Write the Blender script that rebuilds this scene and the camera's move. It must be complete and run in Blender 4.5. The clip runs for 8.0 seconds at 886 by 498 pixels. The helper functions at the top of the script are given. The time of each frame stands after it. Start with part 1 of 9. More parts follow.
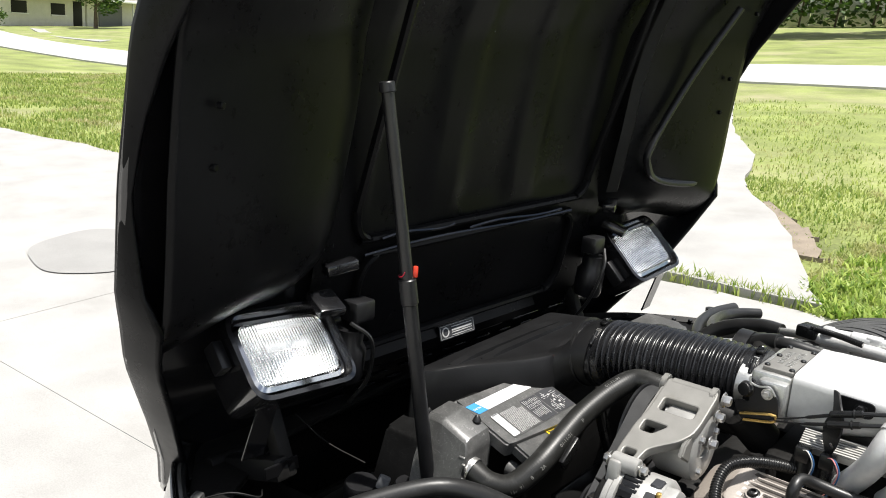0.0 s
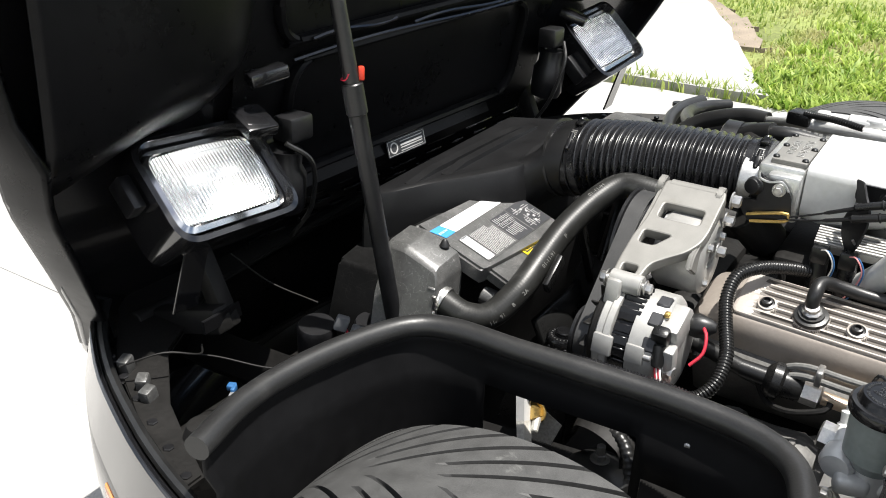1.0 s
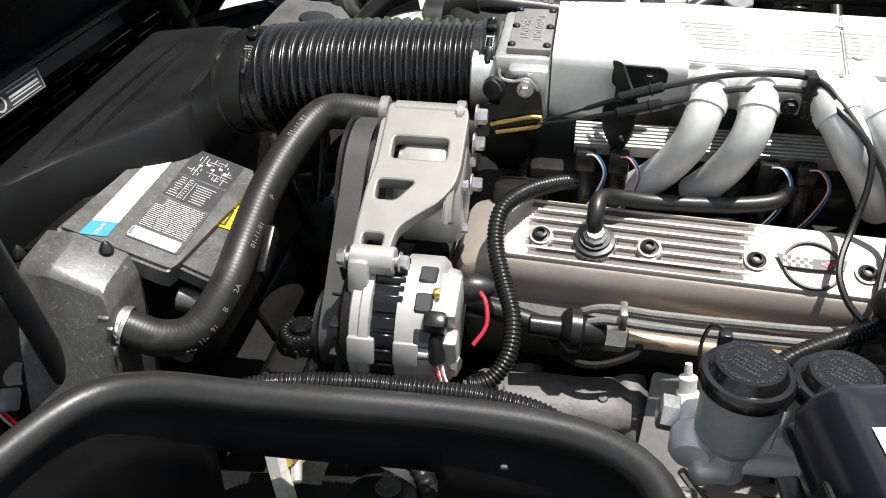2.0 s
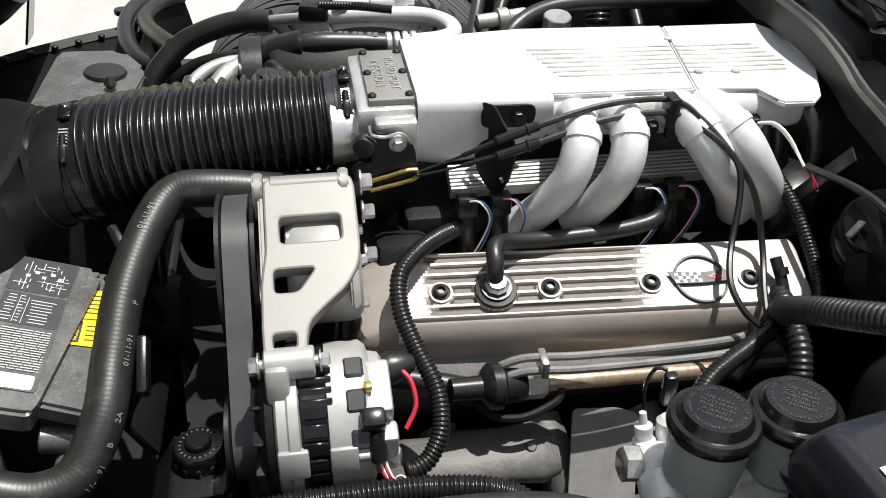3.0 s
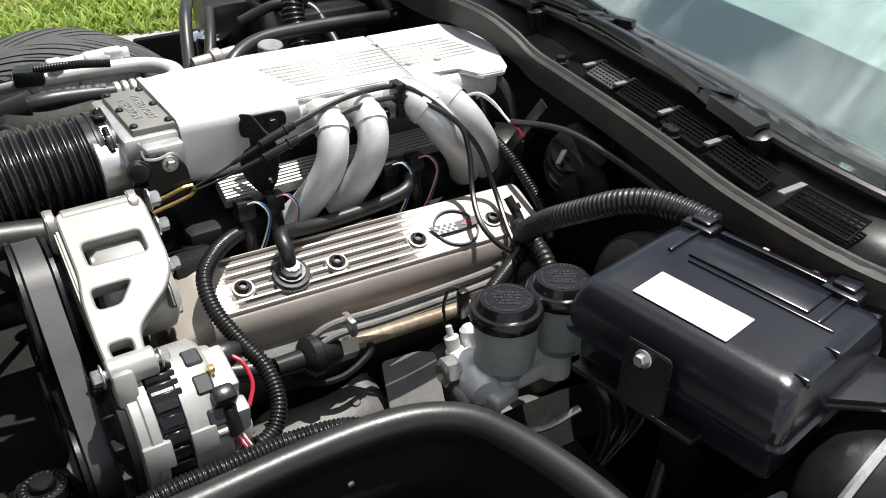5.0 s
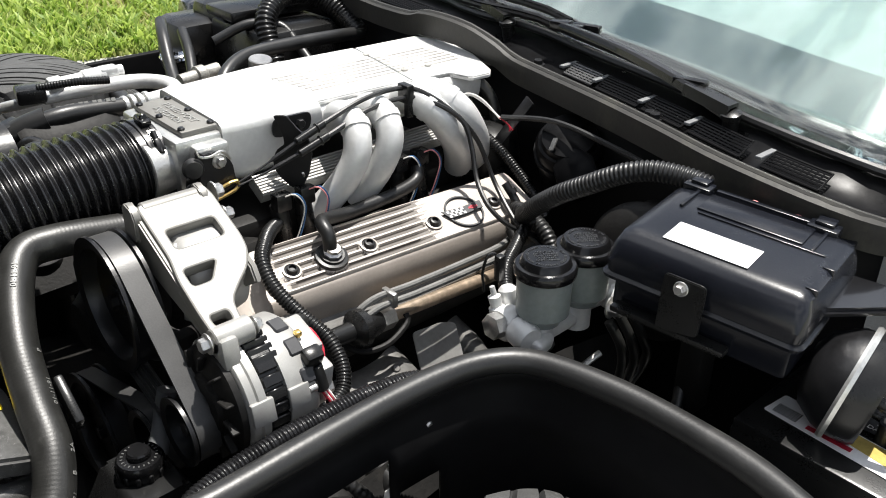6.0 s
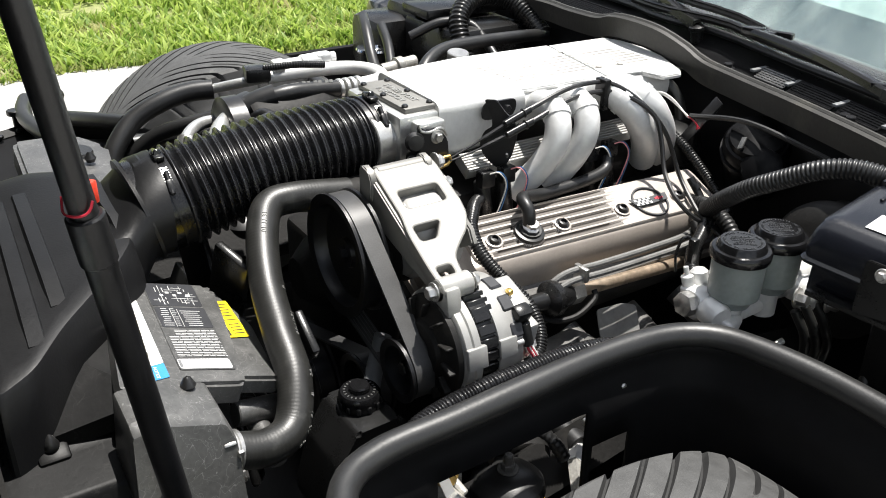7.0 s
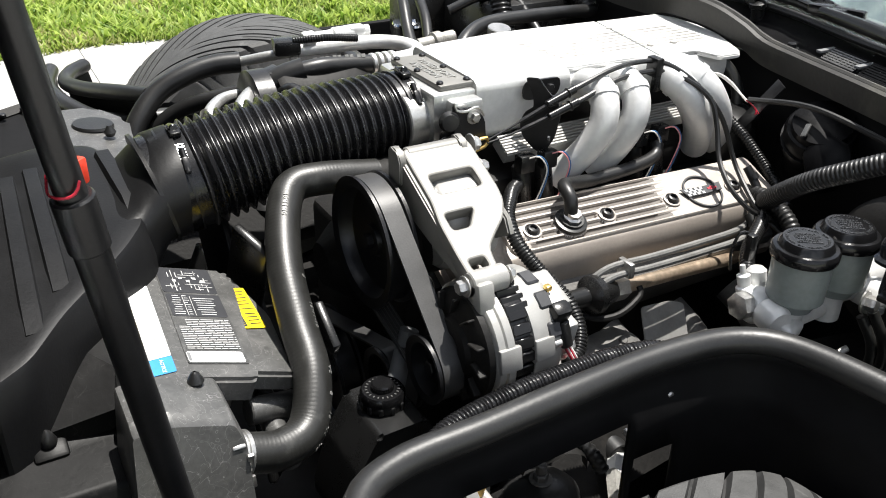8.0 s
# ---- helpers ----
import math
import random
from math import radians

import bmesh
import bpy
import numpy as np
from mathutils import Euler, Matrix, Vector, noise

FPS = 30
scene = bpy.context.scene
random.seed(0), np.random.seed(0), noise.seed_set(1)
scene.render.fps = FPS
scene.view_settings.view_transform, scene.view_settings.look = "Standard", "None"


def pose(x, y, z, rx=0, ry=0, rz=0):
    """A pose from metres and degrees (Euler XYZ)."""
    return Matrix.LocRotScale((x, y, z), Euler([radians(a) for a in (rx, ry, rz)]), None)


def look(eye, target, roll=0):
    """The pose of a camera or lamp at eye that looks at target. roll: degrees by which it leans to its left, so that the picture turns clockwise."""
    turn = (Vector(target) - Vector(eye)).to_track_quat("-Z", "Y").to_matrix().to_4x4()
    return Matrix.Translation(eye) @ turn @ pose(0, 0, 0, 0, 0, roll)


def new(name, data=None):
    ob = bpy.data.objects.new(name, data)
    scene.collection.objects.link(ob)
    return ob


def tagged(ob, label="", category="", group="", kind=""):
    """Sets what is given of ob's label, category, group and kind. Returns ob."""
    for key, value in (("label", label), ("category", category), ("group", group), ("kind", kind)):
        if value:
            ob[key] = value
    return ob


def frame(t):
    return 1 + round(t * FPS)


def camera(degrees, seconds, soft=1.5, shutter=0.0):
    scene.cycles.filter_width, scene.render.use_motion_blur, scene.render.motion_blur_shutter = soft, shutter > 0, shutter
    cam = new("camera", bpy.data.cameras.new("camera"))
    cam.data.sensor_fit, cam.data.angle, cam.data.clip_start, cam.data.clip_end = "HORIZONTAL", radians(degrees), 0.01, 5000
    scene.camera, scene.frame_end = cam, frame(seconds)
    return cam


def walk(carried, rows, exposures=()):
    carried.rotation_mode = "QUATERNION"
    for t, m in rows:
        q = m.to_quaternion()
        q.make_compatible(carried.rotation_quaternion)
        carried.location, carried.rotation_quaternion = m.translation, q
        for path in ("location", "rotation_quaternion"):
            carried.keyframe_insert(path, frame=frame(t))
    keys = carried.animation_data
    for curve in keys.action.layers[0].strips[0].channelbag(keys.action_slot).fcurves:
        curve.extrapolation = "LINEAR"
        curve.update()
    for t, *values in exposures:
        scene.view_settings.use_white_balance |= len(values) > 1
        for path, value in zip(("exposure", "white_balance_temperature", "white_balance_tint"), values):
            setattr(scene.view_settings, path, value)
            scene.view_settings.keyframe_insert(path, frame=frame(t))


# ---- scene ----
cam = camera(54.0, 8.0, soft=1.0)
PATH = [
    (0, (0.428, -1.404, 1.241), (-0.76, 0.134, 0.768), 3.9),
    (0.5, (0.337, -1.342, 1.199), (-0.834, 0.138, 0.536), 2.4),
    (1, (0.267, -1.259, 1.154), (-0.692, 0.275, 0.301), 1.7),
    (1.5, (0.194, -1.102, 1.117), (-0.478, 0.493, 0.114), -0.5),
    (2, (0.122, -0.96, 1.114), (-0.149, 0.678, 0.0), -0.3),
    (2.2, (0.086, -0.922, 1.124), (0.016, 0.752, 0.033), -1.3),
    (3.3, (-0.033, -0.871, 1.151), (0.283, 0.737, 0.005), 2.1),
    (3.5, (-0.04, -0.876, 1.149), (0.288, 0.738, 0.016), 2.7),
    (4, (-0.056, -0.899, 1.136), (0.31, 0.707, 0.002), 1.9),
    (4.5, (-0.08, -0.939, 1.131), (0.507, 0.619, 0.022), 0.4),
    (4.7, (-0.101, -0.961, 1.133), (0.622, 0.571, 0.07), -0.4),
    (5.8, (-0.305, -0.995, 1.141), (0.888, 0.307, 0.202), 0.3),
    (6, (-0.363, -0.988, 1.144), (0.805, 0.324, 0.188), 0.5),
    (6.5, (-0.452, -0.988, 1.142), (0.595, 0.428, 0.194), 1.0),
    (7, (-0.507, -1.005, 1.137), (0.463, 0.479, 0.212), 0.8),
    (7.5, (-0.528, -1.005, 1.131), (0.417, 0.499, 0.211), -0.3),
    (8, (-0.464, -0.945, 1.109), (0.424, 0.565, 0.144), 1.0),
]
walk(cam, [(t, look(eye, target, roll)) for t, eye, target, roll in PATH], [(0, 0.60), (0.5, 0.68), (1, 0.86), (1.5, 0.88), (2, 0.80), (3.5, 0.46), (4.5, 0.50), (6, 0.74), (7, 0.88), (8, 0.90)])

# ---- world, sun and exposure ----
SUN_DIR = Vector((0.235, 0.035, 0.971)).normalized()
sky_world = bpy.data.worlds.new("sky")
scene.world = sky_world
sky_world.use_nodes = True
_n = sky_world.node_tree.nodes
_l = sky_world.node_tree.links
_bg = _n["Background"]
_sky = _n.new("ShaderNodeTexSky")
_sky.sky_type = "NISHITA"
_sky.sun_disc = False
_sky.sun_elevation = math.asin(SUN_DIR.z)
_sky.sun_rotation = math.atan2(SUN_DIR.x, SUN_DIR.y)
_sky.dust_density = 0.6
# drifting summer clouds over the blue
_tc = _n.new("ShaderNodeTexCoord")
_mp = _n.new("ShaderNodeMapping")
_mp.inputs["Scale"].default_value = (1.0, 1.0, 2.2)
_mp.inputs["Location"].default_value = (0.35, 0.8, 0.2)
_cl = _n.new("ShaderNodeTexNoise")
_cl.inputs["Scale"].default_value = 3.2
_cl.inputs["Detail"].default_value = 7.0
_cr = _n.new("ShaderNodeValToRGB")
_cr.color_ramp.elements[0].position = 0.43
_cr.color_ramp.elements[1].position = 0.66
_mx = _n.new("ShaderNodeMixRGB")
_mx.inputs["Color2"].default_value = (27.0, 27.4, 28.0, 1)
_l.new(_tc.outputs["Generated"], _mp.inputs["Vector"])
_l.new(_mp.outputs["Vector"], _cl.inputs["Vector"])
_l.new(_cl.outputs["Fac"], _cr.inputs["Fac"])
_l.new(_cr.outputs["Color"], _mx.inputs["Fac"])
_l.new(_sky.outputs["Color"], _mx.inputs["Color1"])
_l.new(_mx.outputs["Color"], _bg.inputs["Color"])
_bg.inputs["Strength"].default_value = 0.044

sun = new("sun", bpy.data.lights.new("sun", "SUN"))
sun.data.energy = 5.0
sun.data.angle = radians(0.55)
sun.data.color = (1.0, 0.965, 0.91)
sun.matrix_world = look(SUN_DIR * 30, (0, 0, 0))
scene.view_settings.exposure = 0.42


# ---- materials ----
def mat(name, color, rough=0.5, metal=0.0, scale=30.0, vary=0.25, bump=0.15, coat=0.0, dirt=None, dirt_amount=0.0, spec=0.5, fine=8.0, random_tint=0.0, scratch=None):
    """A surface whose colour, gloss and relief vary at two scales."""
    m = bpy.data.materials.new(name)
    m.use_nodes = True
    n, l = m.node_tree.nodes, m.node_tree.links
    b = n["Principled BSDF"]
    tc = n.new("ShaderNodeTexCoord")
    big = n.new("ShaderNodeTexNoise")
    big.inputs["Scale"].default_value = scale
    big.inputs["Detail"].default_value = 5.0
    small = n.new("ShaderNodeTexNoise")
    small.inputs["Scale"].default_value = scale * fine
    small.inputs["Detail"].default_value = 3.0
    for t in (big, small):
        l.new(tc.outputs["Object"], t.inputs["Vector"])
    mix = n.new("ShaderNodeMath")
    mix.operation = "MULTIPLY_ADD"
    mix.inputs[1].default_value = 0.6
    l.new(big.outputs["Fac"], mix.inputs[0])
    half = n.new("ShaderNodeMath")
    half.operation = "MULTIPLY"
    half.inputs[1].default_value = 0.4
    l.new(small.outputs["Fac"], half.inputs[0])
    l.new(half.outputs[0], mix.inputs[2])
    ramp = n.new("ShaderNodeValToRGB")
    lo, hi = max(0.0, 1 - vary), 1 + vary
    ramp.color_ramp.elements[0].position, ramp.color_ramp.elements[1].position = 0.32, 0.68
    ramp.color_ramp.elements[0].color = (*[c * lo for c in color], 1)
    ramp.color_ramp.elements[1].color = (*[min(1, c * hi) for c in color], 1)
    l.new(mix.outputs[0], ramp.inputs["Fac"])
    out = ramp.outputs["Color"]
    if dirt:
        spot = n.new("ShaderNodeTexNoise")
        spot.inputs["Scale"].default_value = scale * 0.45
        spot.inputs["Detail"].default_value = 8.0
        spot.inputs["Roughness"].default_value = 0.7
        l.new(tc.outputs["Object"], spot.inputs["Vector"])
        edge = n.new("ShaderNodeValToRGB")
        edge.color_ramp.elements[0].position = 0.62 - 0.3 * dirt_amount
        edge.color_ramp.elements[1].position = 0.78 - 0.2 * dirt_amount
        l.new(spot.outputs["Fac"], edge.inputs["Fac"])
        cut = n.new("ShaderNodeMath")
        cut.operation = "MULTIPLY"
        cut.inputs[1].default_value = 0.75
        l.new(edge.outputs["Color"], cut.inputs[0])
        over = n.new("ShaderNodeMixRGB")
        over.inputs["Color2"].default_value = (*dirt, 1)
        l.new(cut.outputs[0], over.inputs["Fac"])
        l.new(out, over.inputs["Color1"])
        out = over.outputs["Color"]
    if scratch:
        # thin curved scuffs: the level lines of two slow noises
        for seed, sc, thin in ((0.0, 1.3, 0.0030), (7.3, 2.3, 0.0035)):
            mp = n.new("ShaderNodeMapping")
            mp.inputs["Location"].default_value = (seed, seed * 0.7, seed * 1.3)
            l.new(tc.outputs["Object"], mp.inputs["Vector"])
            slow = n.new("ShaderNodeTexNoise")
            slow.inputs["Scale"].default_value = scale * sc
            slow.inputs["Detail"].default_value = 1.5
            slow.inputs["Distortion"].default_value = 1.2
            l.new(mp.outputs["Vector"], slow.inputs["Vector"])
            off = n.new("ShaderNodeMath")
            off.operation = "SUBTRACT"
            off.inputs[1].default_value = 0.5
            l.new(slow.outputs["Fac"], off.inputs[0])
            mag = n.new("ShaderNodeMath")
            mag.operation = "ABSOLUTE"
            l.new(off.outputs[0], mag.inputs[0])
            line = n.new("ShaderNodeMath")
            line.operation = "LESS_THAN"
            line.inputs[1].default_value = thin
            l.new(mag.outputs[0], line.inputs[0])
            fade = n.new("ShaderNodeMath")
            fade.operation = "MULTIPLY"
            l.new(line.outputs[0], fade.inputs[0])
            l.new(big.outputs["Fac"], fade.inputs[1])
            over = n.new("ShaderNodeMixRGB")
            over.inputs["Color2"].default_value = (*scratch, 1)
            l.new(fade.outputs[0], over.inputs["Fac"])
            l.new(out, over.inputs["Color1"])
            out = over.outputs["Color"]
    if random_tint:
        info = n.new("ShaderNodeObjectInfo")
        hsv = n.new("ShaderNodeHueSaturation")
        rng = n.new("ShaderNodeMapRange")
        rng.inputs["To Min"].default_value = 1 - random_tint
        rng.inputs["To Max"].default_value = 1 + random_tint
        l.new(info.outputs["Random"], rng.inputs["Value"])
        l.new(rng.outputs[0], hsv.inputs["Value"])
        l.new(out, hsv.inputs["Color"])
        out = hsv.outputs["Color"]
    l.new(out, b.inputs["Base Color"])
    rr = n.new("ShaderNodeMapRange")
    rr.inputs["To Min"].default_value = max(0.03, rough - 0.12)
    rr.inputs["To Max"].default_value = min(1.0, rough + 0.12)
    l.new(mix.outputs[0], rr.inputs["Value"])
    l.new(rr.outputs[0], b.inputs["Roughness"])
    b.inputs["Metallic"].default_value = metal
    b.inputs["Coat Weight"].default_value = coat
    b.inputs["Coat Roughness"].default_value = 0.08
    b.inputs["Specular IOR Level"].default_value = spec
    if bump:
        bp = n.new("ShaderNodeBump")
        bp.inputs["Strength"].default_value = bump
        bp.inputs["Distance"].default_value = 0.002
        l.new(small.outputs["Fac"], bp.inputs["Height"])
        l.new(bp.outputs["Normal"], b.inputs["Normal"])
    return m


PAINT = mat("black_body_paint", (0.008, 0.008, 0.009), 0.22, 0, 6, 0.2, 0.02, coat=0.8)
UNDER = mat("black_hood_lining", (0.005, 0.005, 0.0055), 0.30, 0, 9, 0.3, 0.05, dirt=(0.010, 0.010, 0.010), dirt_amount=0.15, spec=0.1)
LINER = mat("dusty_black_liner", (0.0055, 0.0055, 0.006), 0.55, 0, 7, 0.3, 0.08, dirt=(0.011, 0.0108, 0.0105), dirt_amount=0.15, spec=0.12)
PLASTIC = mat("black_plastic", (0.010, 0.010, 0.010), 0.29, 0, 25, 0.3, 0.05, fine=22, spec=0.4)
GLOSS = mat("glossy_black_plastic", (0.006, 0.006, 0.0065), 0.20, 0, 40, 0.3, 0.03, fine=20, spec=0.45)
RELAY = mat("glossy_navy_black_plastic", (0.0075, 0.0085, 0.012), 0.24, 0, 14, 0.25, 0.025, dirt=(0.016, 0.017, 0.021), dirt_amount=0.15, fine=30)
SATIN = mat("satin_black_steel", (0.010, 0.010, 0.011), 0.35, 0.1, 30, 0.3, 0.08)
DULL = mat("dull_black_steel", (0.008, 0.0075, 0.007), 0.6, 0, 22, 0.4, 0.2, dirt=(0.022, 0.020, 0.017), dirt_amount=0.15, spec=0.3)
RUBBER = mat("black_rubber", (0.013, 0.013, 0.013), 0.38, 0, 35, 0.3, 0.08, fine=20)
DUCT = mat("glossy_duct_plastic", (0.010, 0.010, 0.011), 0.27, 0, 30, 0.3, 0.05)
SEAL = mat("weathered_cowl_rubber", (0.021, 0.020, 0.0175), 0.62, 0, 18, 0.35, 0.2, dirt=(0.07, 0.066, 0.05), dirt_amount=0.3)
TRIM = mat("rubber_edge_trim", (0.017, 0.017, 0.017), 0.40, 0, 14, 0.3, 0.08, fine=25, dirt=(0.06, 0.058, 0.055), dirt_amount=0.15)
HOSE = mat("woven_rubber_hose", (0.017, 0.017, 0.0158), 0.40, 0, 50, 0.3, 0.07, fine=14, dirt=(0.075, 0.075, 0.07), dirt_amount=0.12)
GREYPLASTIC = mat("scuffed_grey_plastic", (0.068, 0.068, 0.066), 0.38, 0, 28, 0.30, 0.10, dirt=(0.15, 0.147, 0.142), dirt_amount=0.30, scratch=(0.27, 0.265, 0.26), spec=0.75)
SHROUD = mat("scuffed_black_shroud", (0.006, 0.006, 0.006), 0.45, 0, 16, 0.3, 0.08, dirt=(0.02, 0.0195, 0.019), dirt_amount=0.15, scratch=(0.022, 0.0215, 0.021), spec=0.15)
SILVER = mat("silver_cast_paint", (0.63, 0.63, 0.62), 0.38, 0.25, 20, 0.08, 0.12)
CAST = mat("rough_cast_aluminium", (0.205, 0.200, 0.186), 0.50, 0.25, 45, 0.10, 0.035, dirt=(0.15, 0.14, 0.12), dirt_amount=0.2, fine=22)
CASTB = mat("bright_cast_aluminium", (0.36, 0.355, 0.34), 0.44, 0.3, 45, 0.14, 0.04, dirt=(0.24, 0.23, 0.20), dirt_amount=0.2, fine=22)
ALU = mat("machined_aluminium", (0.62, 0.62, 0.60), 0.34, 0.75, 40, 0.15, 0.15)
OLDALU = mat("tarnished_aluminium", (0.40, 0.39, 0.36), 0.5, 0.5, 35, 0.3, 0.3, dirt=(0.14, 0.12, 0.1), dirt_amount=0.35)
COVER = mat("champagne_magnesium_paint", (0.27, 0.238, 0.208), 0.45, 0.25, 30, 0.08, 0.06)
GROOVE_SHADE = mat("shade_dark_cover_grooves", (0.085, 0.073, 0.063), 0.55, 0.1, 60, 0.2, 0.2)
BELT = mat("worn_belt_rubber", (0.045, 0.045, 0.045), 0.42, 0, 30, 0.25, 0.05, fine=18)
AIRBOX = mat("dusty_air_box_plastic", (0.0075, 0.0075, 0.008), 0.45, 0, 12, 0.3, 0.08, dirt=(0.016, 0.016, 0.016), dirt_amount=0.2, fine=25, spec=0.32)
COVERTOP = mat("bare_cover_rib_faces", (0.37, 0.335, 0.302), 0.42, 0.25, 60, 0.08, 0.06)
STEEL = mat("zinc_steel", (0.55, 0.54, 0.52), 0.32, 0.9, 40, 0.2, 0.1)
CHROME = mat("bright_chrome", (0.75, 0.75, 0.75), 0.12, 1.0, 30, 0.1, 0.0)
IRON = mat("grey_cast_iron", (0.125, 0.122, 0.116), 0.6, 0.3, 26, 0.25, 0.2, dirt=(0.06, 0.05, 0.042), dirt_amount=0.25)
LEAD = mat("grey_lead_sheath", (0.15, 0.148, 0.14), 0.45, 0, 40, 0.25, 0.1)
COPPER = mat("heat_tinted_tube", (0.60, 0.48, 0.36), 0.33, 0.7, 14, 0.35, 0.1, dirt=(0.22, 0.13, 0.08), dirt_amount=0.4)
BRASS = mat("yellow_zinc", (0.75, 0.52, 0.18), 0.3, 0.9, 40, 0.2, 0.05)
TYRE = mat("tyre_rubber", (0.055, 0.055, 0.054), 0.62, 0, 45, 0.3, 0.25, dirt=(0.22, 0.22, 0.21), dirt_amount=0.02, fine=14)
REFLECTOR = mat("silvered_reflector", (0.9, 0.91, 0.92), 0.38, 0.6, 30, 0.06, 0.0)
TYREGROOVE = mat("shaded_tyre_groove_rubber", (0.02, 0.02, 0.02), 0.8, 0, 30, 0.3, 0.2)
RED = mat("red_plastic", (0.75, 0.05, 0.02), 0.4, 0, 40, 0.15, 0.05)
REDWIRE = mat("red_wire", (0.42, 0.02, 0.04), 0.4, 0, 40, 0.15, 0.05)
WHITEWIRE = mat("white_wire", (0.72, 0.70, 0.66), 0.45, 0, 40, 0.15, 0.05)
BLUEWIRE = mat("blue_plastic", (0.03, 0.11, 0.26), 0.4, 0, 40, 0.15, 0.05)
PINK = mat("pink_plastic", (0.75, 0.30, 0.30), 0.45, 0, 40, 0.15, 0.05)
AMBER = mat("amber_lens", (0.65, 0.24, 0.05), 0.2, 0, 20, 0.15, 0.1, coat=0.5)
YELLOW = mat("yellow_sticker", (0.85, 0.62, 0.01), 0.45, 0, 30, 0.08, 0.05)
WHITE = mat("white_sticker", (0.80, 0.80, 0.80), 0.5, 0, 40, 0.06, 0.05)
BLUE = mat("blue_sticker", (0.04, 0.25, 0.55), 0.45, 0, 40, 0.1, 0.05)
LABELBASE = mat("worn_label_film", (0.055, 0.055, 0.054), 0.36, 0, 40, 0.35, 0.05, dirt=(0.16, 0.16, 0.155), dirt_amount=0.3, scratch=(0.26, 0.26, 0.255), spec=0.75)
PRINT = mat("dark_printed_label", (0.050, 0.052, 0.055), 0.4, 0, 40, 0.2, 0.05)
HOSEINK = mat("faded_hose_print", (0.20, 0.20, 0.19), 0.5, 0, 60, 0.3, 0.0)
INK = mat("pale_print", (0.55, 0.55, 0.54), 0.5, 0, 40, 0.2, 0.0)
BLACKINK = mat("black_print", (0.025, 0.026, 0.03), 0.5, 0, 40, 0.2, 0.0)
SHEETALU = mat("dull_sheet_aluminium", (0.30, 0.295, 0.285), 0.5, 0.15, 18, 0.15, 0.05, dirt=(0.17, 0.16, 0.145), dirt_amount=0.25)
GOLD = mat("gold_label", (0.55, 0.42, 0.12), 0.35, 0.3, 40, 0.15, 0.05)
MILKY = mat("milky_reservoir_plastic", (0.20, 0.225, 0.22), 0.4, 0, 20, 0.15, 0.05, dirt=(0.2, 0.21, 0.2), dirt_amount=0.2)
CONCRETE = mat("sunlit_concrete", (0.345, 0.338, 0.324), 0.85, 0, 3.0, 0.18, 0.6, dirt=(0.27, 0.262, 0.245), dirt_amount=0.3, fine=70)
GREYPATCH = mat("darker_concrete", (0.27, 0.265, 0.255), 0.7, 0, 4, 0.12, 0.4, fine=30)
ROADMAT = mat("pale_road", (0.42, 0.415, 0.40), 0.85, 0, 0.7, 0.12, 0.3, fine=40)
SOIL = mat("lawn_ground", (0.20, 0.235, 0.065), 0.9, 0, 1.1, 0.5, 0.6, dirt=(0.34, 0.305, 0.185), dirt_amount=0.45, fine=40)
DIRT = mat("bare_soil", (0.23, 0.19, 0.145), 0.95, 0, 6, 0.3, 0.8, fine=20)
STUCCO = mat("pale_house_wall", (0.70, 0.68, 0.64), 0.8, 0, 3, 0.08, 0.2)
ROOF = mat("grey_shingle_roof", (0.22, 0.20, 0.18), 0.9, 0, 4, 0.25, 0.5)
BARK = mat("tree_bark", (0.12, 0.09, 0.065), 0.9, 0, 6, 0.4, 0.9)
CABIN = mat("grey_cabin_trim", (0.15, 0.155, 0.16), 0.7, 0, 8, 0.2, 0.1)


def foliage(name, dark, light, through_light=0.3):
    m = bpy.data.materials.new(name)
    m.use_nodes = True
    n, l = m.node_tree.nodes, m.node_tree.links
    b = n["Principled BSDF"]
    geo = n.new("ShaderNodeNewGeometry")
    ramp = n.new("ShaderNodeValToRGB")
    ramp.color_ramp.elements[0].color = (*dark, 1)
    ramp.color_ramp.elements[1].color = (*light, 1)
    l.new(geo.outputs["Random Per Island"], ramp.inputs["Fac"])
    l.new(ramp.outputs["Color"], b.inputs["Base Color"])
    b.inputs["Roughness"].default_value = 0.55
    tr = n.new("ShaderNodeBsdfTranslucent")
    l.new(ramp.outputs["Color"], tr.inputs["Color"])
    mx = n.new("ShaderNodeMixShader")
    mx.inputs[0].default_value = through_light
    l.new(b.outputs[0], mx.inputs[1])
    l.new(tr.outputs[0], mx.inputs[2])
    l.new(mx.outputs[0], n["Material Output"].inputs["Surface"])
    return m


GRASS = foliage("grass_blades", (0.13, 0.22, 0.030), (0.50, 0.56, 0.17), 0.45)


